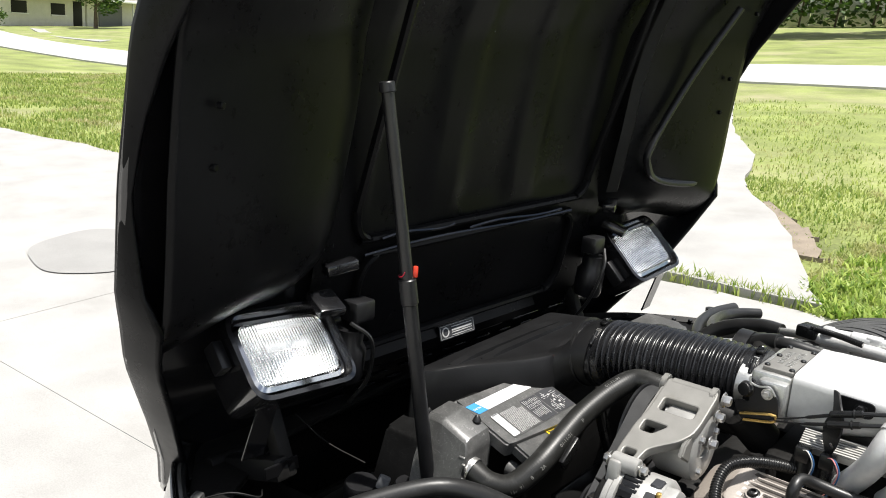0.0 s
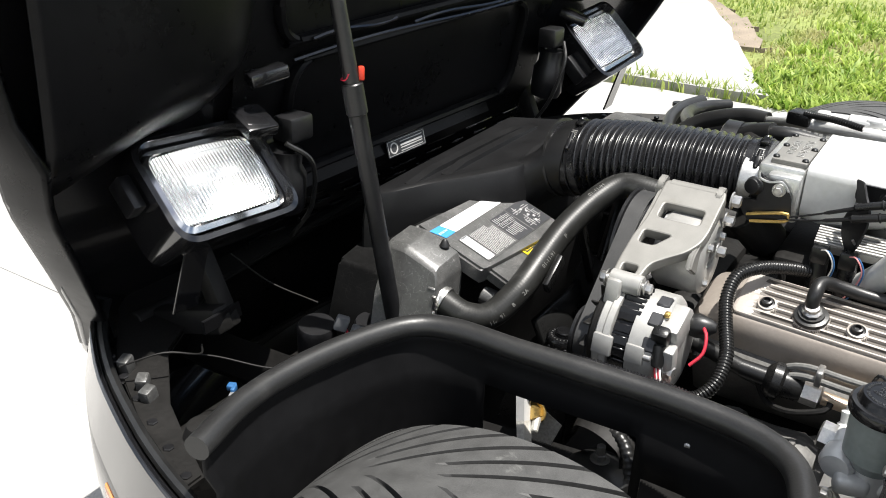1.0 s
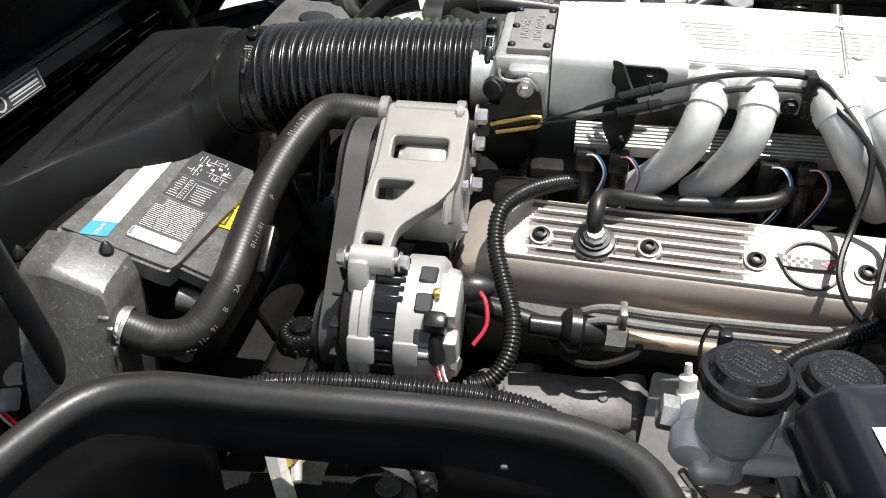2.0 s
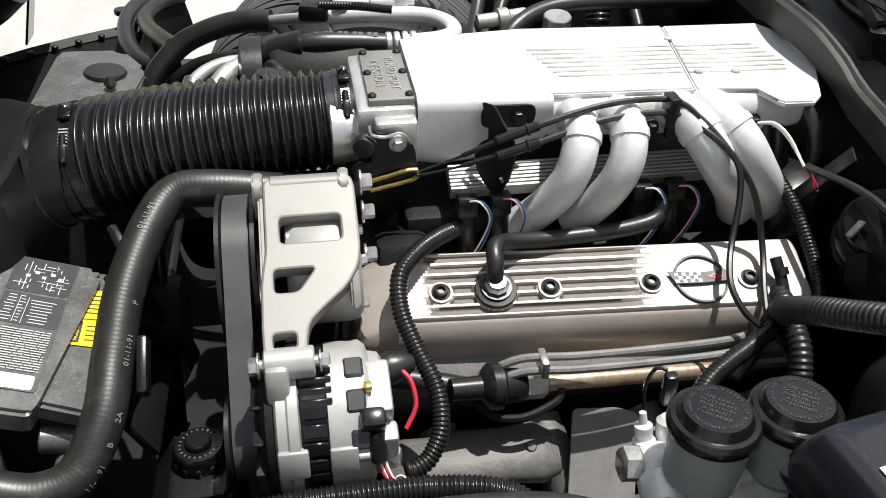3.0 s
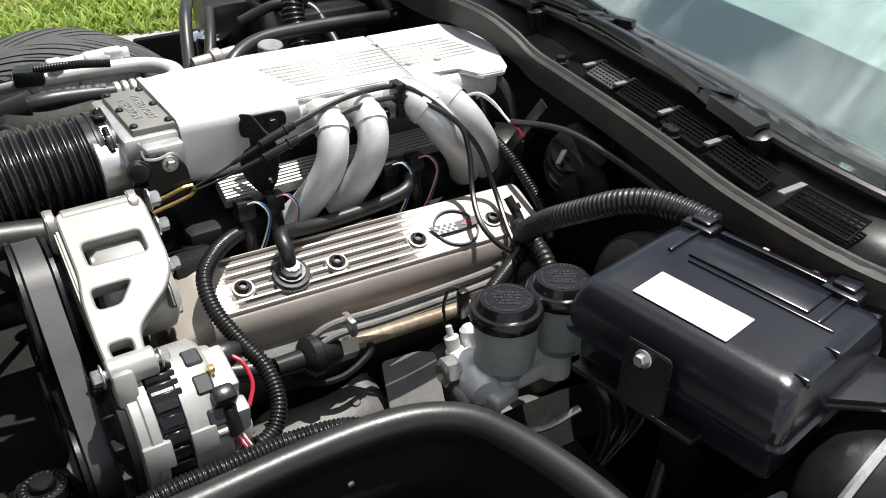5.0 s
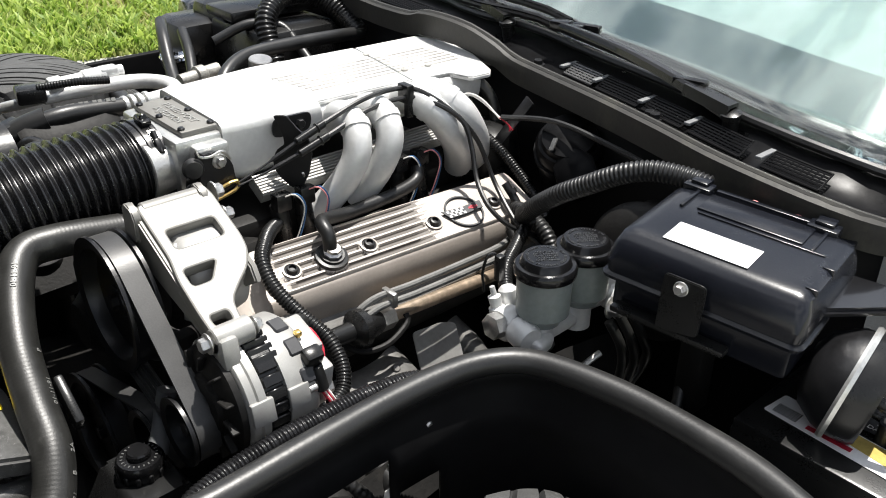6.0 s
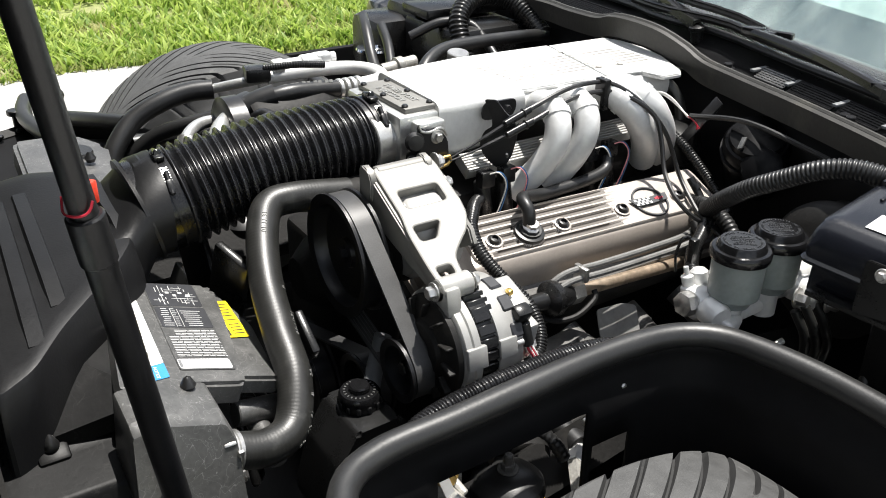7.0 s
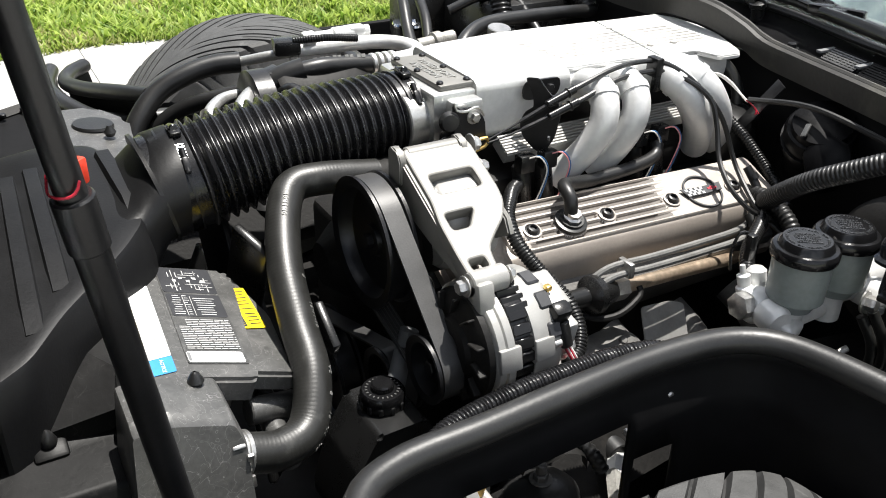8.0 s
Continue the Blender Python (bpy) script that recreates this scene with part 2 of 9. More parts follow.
def straw_patches(m, straw, scale=1.7):
    """Dry patches of a few decimetres over the blades' own colours."""
    n, l = m.node_tree.nodes, m.node_tree.links
    ramp = n["Color Ramp"]
    geo = n["Geometry"]
    tex = n.new("ShaderNodeTexNoise")
    tex.inputs["Scale"].default_value = scale
    tex.inputs["Detail"].default_value = 4.0
    l.new(geo.outputs["Position"], tex.inputs["Vector"])
    cut = n.new("ShaderNodeValToRGB")
    cut.color_ramp.elements[0].position = 0.50
    cut.color_ramp.elements[1].position = 0.64
    cut.color_ramp.elements[1].color = (0.75, 0.75, 0.75, 1)
    l.new(tex.outputs["Fac"], cut.inputs["Fac"])
    mix = n.new("ShaderNodeMixRGB")
    mix.inputs["Color2"].default_value = (*straw, 1)
    l.new(cut.outputs["Color"], mix.inputs["Fac"])
    l.new(ramp.outputs["Color"], mix.inputs["Color1"])
    l.new(mix.outputs["Color"], n["Principled BSDF"].inputs["Base Color"])
    l.new(mix.outputs["Color"], n["Translucent BSDF"].inputs["Color"])


straw_patches(GRASS, (0.50, 0.44, 0.23))
WEED = foliage("leafy_weeds", (0.13, 0.24, 0.025), (0.52, 0.63, 0.15), 0.45)
LEAF = foliage("tree_leaves", (0.03, 0.07, 0.012), (0.11, 0.19, 0.03))


def clear_glass(name, tint, rough=0.0, ior=1.5):
    m = bpy.data.materials.new(name)
    m.use_nodes = True
    b = m.node_tree.nodes["Principled BSDF"]
    b.inputs["Base Color"].default_value = (*tint, 1)
    b.inputs["Transmission Weight"].default_value = 1.0
    b.inputs["Roughness"].default_value = rough
    b.inputs["IOR"].default_value = ior
    return m


LENS = clear_glass("headlamp_glass", (0.90, 0.91, 0.92), 0.02)
GLASS = clear_glass("tinted_windshield_glass", (0.62, 0.80, 0.76), 0.0, 2.0)
_dust = GLASS.node_tree.nodes["Principled BSDF"]
_dust.inputs["Coat Weight"].default_value = 0.30
_dust.inputs["Coat Roughness"].default_value = 0.16


# ---- building helpers ----
def thing(name, label, category, at=(0, 0, 0), group="", kind=""):
    e = new(name)
    e.empty_display_size = 0.05
    e.matrix_basis = Matrix.Translation(at)
    return tagged(e, label, category, group, kind)


def finish(ob, parent):
    if parent is not None:
        ob.parent = parent
        if parent.type == "EMPTY":
            ob.matrix_parent_inverse = parent.matrix_basis.inverted()
    return ob


def part(name, bm, material, parent, label="", sharp=38):
    """Links a bmesh as one mesh object under a thing or a part."""
    bmesh.ops.recalc_face_normals(bm, faces=bm.faces)
    me = bpy.data.meshes.new(name)
    bm.to_mesh(me)
    bm.free()
    return mesh_part(name, me, material, parent, label, sharp)


def mesh_part(name, me, material, parent, label="", sharp=38):
    index = [p.material_index for p in me.polygons]
    me.materials.clear()
    for m in material if isinstance(material, (list, tuple)) else [material]:
        me.materials.append(m)
    me.polygons.foreach_set("material_index", index)
    me.polygons.foreach_set("use_smooth", [True] * len(me.polygons))
    me.set_sharp_from_angle(angle=radians(sharp))
    ob = finish(new(name, me), parent)
    if label:
        ob["label"] = label
    return ob


def pieces(name, bm, material, parent, label="", sharp=38):
    """Links each loose piece of a bmesh (pieces that touch stay together) as a part of its own."""
    bm.verts.ensure_lookup_table()
    seen, isles = set(), []
    for v in bm.verts:
        if v in seen:
            continue
        stack, isle = [v], []
        seen.add(v)
        while stack:
            w = stack.pop()
            isle.append(w)
            for e in w.link_edges:
                o = e.other_vert(w)
                if o not in seen:
                    seen.add(o)
                    stack.append(o)
        lo = [min(w.co[i] for w in isle) - 0.0005 for i in range(3)]
        hi = [max(w.co[i] for w in isle) + 0.0005 for i in range(3)]
        group = [isle]
        rest = []
        for g in isles:
            if all(lo[i] < g[2][i] and g[1][i] < hi[i] for i in range(3)):
                group += g[0]
                lo = [min(lo[i], g[1][i]) for i in range(3)]
                hi = [max(hi[i], g[2][i]) for i in range(3)]
            else:
                rest.append(g)
        isles = rest + [(group, lo, hi)]
    out = []
    for group, lo, hi in isles:
        keep = {v for isle in group for v in isle}
        b2 = bmesh.new()
        at = {v: b2.verts.new(v.co) for v in keep}
        for f in {f for v in keep for f in v.link_faces}:
            b2.faces.new([at[v] for v in f.verts])
        out.append(part(name, b2, material, parent, label, sharp))
    bm.free()
    return out


def solo(name, bm, material, label, category, group="", kind="", sharp=38):
    """A thing that is one mesh."""
    return tagged(part(name, bm, material, None, sharp=sharp), label, category, group, kind)


def box(bm, c, s, bev=0.003, rot=None, segs=2):
    """A bevelled box of centre c and full sizes s."""
    r = bmesh.ops.create_cube(bm, size=1.0)
    vs = r["verts"]
    bmesh.ops.scale(bm, vec=s, verts=vs)
    if bev:
        es = list({e for v in vs for e in v.link_edges})
        r2 = bmesh.ops.bevel(bm, geom=es, offset=min(bev, 0.45 * min(s)), segments=segs, affect="EDGES", profile=0.5)
        vs = list({v for f in r2["faces"] for v in f.verts} | {v for v in vs if v.is_valid})
    m = Matrix.Translation(c) @ (rot if rot else Matrix.Identity(4))
    bmesh.ops.transform(bm, matrix=m, verts=vs)
    return bm


def rot(rx=0, ry=0, rz=0):
    return pose(0, 0, 0, rx, ry, rz)


def basis(axis, up=(0, 0, 1)):
    """A turn whose z is the axis."""
    z = Vector(axis).normalized()
    u = Vector(up)
    if abs(z.dot(u.normalized())) > 0.97:
        u = Vector((1, 0, 0))
    x = u.cross(z).normalized()
    y = z.cross(x)
    return Matrix((x, y, z)).transposed()


def lathe(bm, profile, origin, axis=(0, 0, 1), seg=28, sy=1.0):
    """Revolves (radius, height) pairs about an axis."""
    b = basis(axis)
    o = Vector(origin)
    rings = []
    for r, h in profile:
        if r < 1e-5:
            rings.append([bm.verts.new(o + b @ Vector((0, 0, h)))])
        else:
            rings.append([bm.verts.new(o + b @ Vector((r * math.cos(2 * math.pi * k / seg), sy * r * math.sin(2 * math.pi * k / seg), h))) for k in range(seg)])
    for a, c in zip(rings, rings[1:]):
        for k in range(seg):
            k2 = (k + 1) % seg
            if len(a) == 1 and len(c) == 1:
                continue
            if len(a) == 1:
                bm.faces.new((a[0], c[k2], c[k]))
            elif len(c) == 1:
                bm.faces.new((a[k], a[k2], c[0]))
            else:
                bm.faces.new((a[k], a[k2], c[k2], c[k]))
    return bm


def cyl(bm, p0, p1, r0, r1=None, seg=20, bev=0.0015):
    """A capped cylinder or cone with eased rims."""
    r1 = r0 if r1 is None else r1
    d = Vector(p1) - Vector(p0)
    h = d.length
    b = min(bev, 0.4 * h, 0.4 * max(r0, r1))
    return lathe(bm, [(0, 0), (max(r0 - b, 1e-4), 0), (r0, b), (r1, h - b), (max(r1 - b, 1e-4), h), (0, h)], p0, d, seg)


def smooth_path(pts, step=0.008):
    """A smooth curve through points, evenly sampled."""
    p = [Vector(q) for q in pts]
    if len(p) == 2:
        n = max(1, int((p[1] - p[0]).length / step))
        return [p[0].lerp(p[1], k / n) for k in range(n + 1)]
    p = [2 * p[0] - p[1]] + p + [2 * p[-1] - p[-2]]
    out = []
    for i in range(1, len(p) - 2):
        a, b, c, d = p[i - 1 : i + 3]
        n = max(2, int((c - b).length / step))
        for k in range(n):
            t = k / n
            out.append(0.5 * (2 * b + (c - a) * t + (2 * a - 5 * b + 4 * c - d) * t * t + (3 * b - a - 3 * c + d) * t ** 3))
    out.append(p[-2])
    return out


def tube(bm, pts, r, seg=12, step=0.008, wave=None, sx=1.0, sy=1.0, up=(0, 0, 1), ease=0.0, raw=False):
    """A tube of radius r along points; wave(s) scales the radius at length s; sx, sy flatten it."""
    path = [Vector(q) for q in pts] if raw else smooth_path(pts, step)
    rings, s, x = [], 0.0, None
    for i, q in enumerate(path):
        t = (path[min(i + 1, len(path) - 1)] - path[max(i - 1, 0)]).normalized()
        if x is None:
            u = Vector(up)
            if abs(u.normalized().dot(t)) > 0.95:
                u = Vector((0, 1, 0)) if abs(t.y) < 0.9 else Vector((1, 0, 0))
            x = u.cross(t).normalized()
        else:
            x = (x - t * x.dot(t)).normalized()
        y = t.cross(x)
        if i:
            s += (q - path[i - 1]).length
        rr = r(s) if callable(r) else r
        if wave:
            rr *= wave(s)
        rings.append([bm.verts.new(q + rr * (sx * math.cos(2 * math.pi * k / seg) * x + sy * math.sin(2 * math.pi * k / seg) * y)) for k in range(seg)])
    for a, b in zip(rings, rings[1:]):
        for k in range(seg):
            k2 = (k + 1) % seg
            bm.faces.new((a[k], a[k2], b[k2], b[k]))
    bm.faces.new(rings[0][::-1])
    bm.faces.new(rings[-1])
    return bm


def ribs(pitch, depth):
    """Corrugation for tube()."""
    return lambda s: 1.0 - depth * (0.5 + 0.5 * math.cos(2 * math.pi * s / pitch))


def prism(bm, poly, o, u, v, depth, bev=0.002):
    """A plate: a polygon in the u, v plane at o, thickened by depth along u x v."""
    o, u, v = Vector(o), Vector(u).normalized(), Vector(v).normalized()
    w = u.cross(v).normalized()
    lo = [bm.verts.new(o + a * u + b * v) for a, b in poly]
    hi = [bm.verts.new(o + a * u + b * v + depth * w) for a, b in poly]
    n = len(poly)
    fs = [bm.faces.new(lo[::-1]), bm.faces.new(hi)]
    for k in range(n):
        fs.append(bm.faces.new((lo[k], lo[(k + 1) % n], hi[(k + 1) % n], hi[k])))
    if bev:
        es = list({e for f in fs[:2] for e in f.edges})
        bmesh.ops.bevel(bm, geom=es, offset=bev, segments=2, affect="EDGES")
    return bm


def rounded(poly, r, n=4):
    """A polygon with its corners rounded."""
    out = []
    m = len(poly)
    for i in range(m):
        a, b, c = Vector(poly[i - 1]), Vector(poly[i]), Vector(poly[(i + 1) % m])
        d1, d2 = (a - b), (c - b)
        k = min(r, 0.45 * d1.length, 0.45 * d2.length)
        p, q = b + d1.normalized() * k, b + d2.normalized() * k
        for j in range(n + 1):
            t = j / n
            out.append(tuple((1 - t) ** 2 * p + 2 * t * (1 - t) * b + t * t * q))
    return out


def plate_mesh(splines, depth, bev, m):
    """A plate with holes from flat outlines, placed by m."""
    cu = bpy.data.curves.new("outline", "CURVE")
    cu.dimensions, cu.fill_mode = "2D", "BOTH"
    cu.extrude, cu.bevel_depth, cu.bevel_resolution = depth / 2, bev, 1
    cu.offset = -bev
    for pts in splines:
        sp = cu.splines.new("POLY")
        sp.points.add(len(pts) - 1)
        for p, q in zip(sp.points, pts):
            p.co = (q[0], q[1], 0, 1)
        sp.use_cyclic_u = True
    ob = bpy.data.objects.new("outline", cu)
    me = bpy.data.meshes.new_from_object(ob)
    bpy.data.objects.remove(ob)
    bpy.data.curves.remove(cu)
    me.transform(m)
    return me


def frame_of(o, u, v):
    u = Vector(u).normalized()
    w = u.cross(Vector(v)).normalized()
    v = w.cross(u)
    m = Matrix((u, v, w)).transposed().to_4x4()
    m.translation = Vector(o)
    return m


def lettering(text, size, m, depth=0.0004, align="CENTER"):
    cu = bpy.data.curves.new("lettering", "FONT")
    cu.body, cu.size, cu.extrude = text, size, depth
    cu.align_x, cu.align_y = align, "CENTER"
    cu.resolution_u = 2
    ob = bpy.data.objects.new("lettering", cu)
    me = bpy.data.meshes.new_from_object(ob)
    bpy.data.objects.remove(ob)
    bpy.data.curves.remove(cu)
    me.transform(m)
    return me


def bolt(bm, at, axis, r=0.006, h=0.006, washer=True):
    """A flanged hexagon bolt head."""
    a = Vector(axis).normalized()
    p = Vector(at)
    if washer:
        cyl(bm, p, p + a * h * 0.25, r * 1.5, seg=18, bev=0.0006)
    lathe(bm, [(0, 0), (r, 0), (r, h * 0.85), (r * 0.85, h), (0, h)], p + a * h * 0.2, a, 6)
    return bm


def loft(bm, rings, close=True, caps=True):
    """Skins rings of points that have the same count."""
    vs = [[bm.verts.new(p) for p in r] for r in rings]
    n = len(vs[0])
    for a, b in zip(vs, vs[1:]):
        for k in range(n if close else n - 1):
            k2 = (k + 1) % n
            bm.faces.new((a[k], a[k2], b[k2], b[k]))
    if caps and close:
        bm.faces.new(vs[0][::-1])
        bm.faces.new(vs[-1])
    return bm


def sheet(bm, nu, nv, f):
    """A grid of points f(u, v), u and v from 0 to 1."""
    g = [[bm.verts.new(f(i / nu, j / nv)) for j in range(nv + 1)] for i in range(nu + 1)]
    for i in range(nu):
        for j in range(nv):
            bm.faces.new((g[i][j], g[i + 1][j], g[i + 1][j + 1], g[i][j + 1]))
    return bm


def B():
    return bmesh.new()


def lerp(a, b, t):
    return a + (b - a) * t


def curve_at(table, x):
    """Straight-line look-up in a table of (x, y)."""
    return float(np.interp(x, [p[0] for p in table], [p[1] for p in table]))


# ---- ground and distance ----
def ground_z(x, y):
    """The lot falls a little to the driver's side and climbs beyond the drive's far edge."""
    f = min(1.0, max(0.0, (x + 14) / 11))
    f = f * f * (3 - 2 * f)
    base = 0.0515 * (min(2.8, max(-9.0, y)) - 0.76) * f
    d = 0.43 * x + 0.90 * y - 2.6
    return base + (0.0425 * (d + math.sqrt(d * d + 0.3)) if d > -3 else 0.0)


def build_ground():
    xs = [-420, -250, -150, -100, -70, -50, -36] + list(np.arange(-28, 20.1, 1.0)) + [26, 36, 60, 120, 260, 420]
    ys = [-420, -200, -90, -40, -22, -14] + list(np.arange(-10, 40.1, 1.0)) + [46, 56, 75, 110, 180, 420]
    bm = B()
    g = [[bm.verts.new((x, y, min(ground_z(x, y), 9.0) - 0.02)) for y in ys] for x in xs]
    for i in range(len(xs) - 1):
        for j in range(len(ys) - 1):
            bm.faces.new((g[i][j], g[i + 1][j], g[i + 1][j + 1], g[i][j + 1]))
    solo("ground", bm, SOIL, "sunny lawn ground with thin grass and soil", "ground", kind="structure")


def strip(name, left, right, material, label, category, lift=0.0, n=60, jag=0.0):
    """A paved strip between two edge lines, laid over the ground."""
    rnd = random.Random(5)
    L, R = smooth_path([(*p, 0) for p in left], 0.25), smooth_path([(*p, 0) for p in right], 0.25)
    bm = B()
    rows = []
    for k in range(n + 1):
        a, b = L[round(k / n * (len(L) - 1))], R[round(k / n * (len(R) - 1))]
        row = []
        for j in range(9):
            p = a.lerp(b, j / 8)
            if j == 8 or j == 0:
                p = p + Vector((rnd.uniform(-jag, jag), rnd.uniform(-jag, jag), 0))
            row.append(bm.verts.new((p.x, p.y, ground_z(p.x, p.y) + lift)))
        rows.append(row)
    for a, b in zip(rows, rows[1:]):
        for j in range(8):
            bm.faces.new((a[j], a[j + 1], b[j + 1], b[j]))
    ext = bmesh.ops.extrude_face_region(bm, geom=bm.faces[:])
    bmesh.ops.translate(bm, vec=(0, 0, -0.10), verts=[v for v in ext["geom"] if isinstance(v, bmesh.types.BMVert)])
    return solo(name, bm, material, label, category, kind="structure")


def drive_edge(x):
    return 2.74 - 0.17 * min(1.6, max(0.0, x)) + 0.03 * math.sin(1.7 * x + 0.6) + 0.02 * math.sin(5.1 * x)


def build_drive():
    # the drive, its slabs parted by sawn joints
    xs = [-30, -16, -9.2, -6.2, -3.1, 0.0, 3.1, 6.2, 9.2, 14]
    ys = [-14, -9, -6, -3, 0.0, None]
    drive = thing("driveway", "pale sunlit concrete driveway with sawn joints", "driveway", (0, 0, 0), kind="structure")
    rnd = random.Random(3)
    for i in range(len(xs) - 1):
        for j in range(len(ys) - 1):
            x0, x1, y0 = xs[i] + 0.0012, xs[i + 1] - 0.0012, ys[j] + 0.0012
            dz = rnd.uniform(-0.0004, 0.0004)
            bm = B()
            last = ys[j + 1] is None
            nx, ny = (24 if last else 6), 6
            jag = [rnd.uniform(-0.012, 0.012) for _ in range(nx + 1)]
            g = []
            for k in range(nx + 1):
                x = lerp(x0, x1, k / nx)
                y1 = drive_edge(x) + jag[k] if last else ys[j + 1] - 0.0012
                row = []
                for q in range(ny + 1):
                    y = lerp(y0, y1, q / ny)
                    row.append(bm.verts.new((x, y, ground_z(x, min(y, 2.2)) + (0.0 if y < 2.2 else 0.0515 * (y - 2.2)) + dz)))
                g.append(row)
            for k in range(nx):
                for q in range(ny):
                    bm.faces.new((g[k][q], g[k + 1][q], g[k + 1][q + 1], g[k][q + 1]))
            ext = bmesh.ops.extrude_face_region(bm, geom=bm.faces[:])
            bmesh.ops.translate(bm, vec=(0, 0, -0.09), verts=[v for v in ext["geom"] if isinstance(v, bmesh.types.BMVert)])
            part("concrete_slab", bm, CONCRETE, drive)
    # sandy base that closes the joints
    bm = B()
    sheet(bm, 30, 14, lambda u, v: Vector((lerp(-30, 14, u), lerp(-14, 2.6, v), ground_z(lerp(-30, 14, u), lerp(-14, 2.1, v)) - 0.025)))
    solo("joint_filler", bm, DIRT, "sandy soil in the joints between slabs", "soil", kind="structure")
    # grey oval patch on the drive
    bm = B()
    ring = []
    for a in np.linspace(0, 2 * math.pi, 48, endpoint=False):
        p, q = 0.43 * math.cos(a) * (1 + 0.06 * math.sin(3 * a + 1)), 0.31 * math.sin(a) * (1 + 0.05 * math.sin(4 * a))
        x, y = -3.77 - 0.87 * p + 0.5 * q, 0.99 + 0.5 * p + 0.87 * q
        ring.append(bm.verts.new((x, y, ground_z(x, y) + 0.007)))
    bm.faces.new(ring)
    solo("grey_patch", bm, GREYPATCH, "grey oval patch on the concrete driveway", "stain", kind="structure")
    # walkway that leads from the drive to the road
    strip("walkway", [(-2.55, 2.765), (-3.2, 4.1), (-3.8, 5.7), (-4.5, 7.6), (-6.2, 12.5)], [(-0.56, 2.765), (-0.98, 3.77), (-1.52, 4.85), (-1.89, 5.45), (-2.35, 6.92), (-3.33, 8.91), (-5.2, 14.0)], CONCRETE, "cracked concrete walkway with ragged grassy edges", "walkway", 0.028, jag=0.02)
    strip("worn_soil", [(-1.0, 3.72), (-1.35, 4.4), (-1.6, 5.0)], [(-0.80, 3.72), (-1.12, 4.4), (-1.55, 5.05)], DIRT, "bare brown soil along the walkway", "soil", 0.012, n=20, jag=0.04)
    strip("road", [(-90, 26.0), (-24, 11.4), (-9, 14.6), (-3.47, 14.6), (5, 15.5), (60, 24)], [(-90, 37.0), (-34, 17.0), (-11, 18.6), (-4.8, 19.8), (6, 21.0), (60, 30)], ROADMAT, "pale sunlit residential road", "road", 0.02)
    strip("sidewalk", [(-90, 43), (-46, 22.5), (-36, 20.0)], [(-90, 46), (-50, 25.0), (-38, 22)], CONCRETE, "narrow pale sidewalk across the street", "sidewalk", 0.03, n=20)


def blades(name, spots, height, material, label, category, seed, width=0.006, lean=0.6):
    """Many leaning blades of grass in one mesh."""
    rnd = np.random.RandomState(seed)
    n = len(spots)
    p = np.array(spots, float)
    a = rnd.uniform(0, 2 * np.pi, n)
    h = height * rnd.uniform(0.4, 1.25, n)
    w = width * rnd.uniform(0.6, 1.5, n)
    d = lean * rnd.uniform(0.2, 1.3, n) * h
    b = a + rnd.uniform(-0.8, 0.8, n)
    side = np.c_[np.cos(a + np.pi / 2), np.sin(a + np.pi / 2), np.zeros(n)]
    fwd = np.c_[np.cos(b), np.sin(b), np.zeros(n)]
    base = p
    mid = base + fwd * (0.3 * d)[:, None] + np.c_[np.zeros(n), np.zeros(n), 0.62 * h]
    tip = base + fwd * d[:, None] + np.c_[np.zeros(n), np.zeros(n), h]
    vs = np.empty((n, 5, 3))
    vs[:, 0], vs[:, 1] = base - side * w[:, None] / 2, base + side * w[:, None] / 2
    vs[:, 2], vs[:, 3] = mid + side * (0.42 * w)[:, None], mid - side * (0.42 * w)[:, None]
    vs[:, 4] = tip
    k = np.arange(n) * 5
    me = bpy.data.meshes.new(name)
    faces = [f for i in k.tolist() for f in ((i, i + 1, i + 2, i + 3), (i + 3, i + 2, i + 4))]
    me.from_pydata(vs.reshape(-1, 3).tolist(), [], faces)
    return tagged(mesh_part(name, me, material, None), label, category, kind="stuff")


def on_walk(x, y):
    if y < 2.62 or y > 12.3:
        return False
    l = np.interp(y, [2.84, 4.1, 5.7, 7.6, 12.5], [-2.55, -3.2, -3.8, -4.5, -6.2])
    r = np.interp(y, [2.9, 3.77, 4.85, 5.45, 6.92, 8.91, 14], [-0.60, -0.98, -1.52, -1.89, -2.35, -3.33, -5.2])
    return l < x < r - 0.02


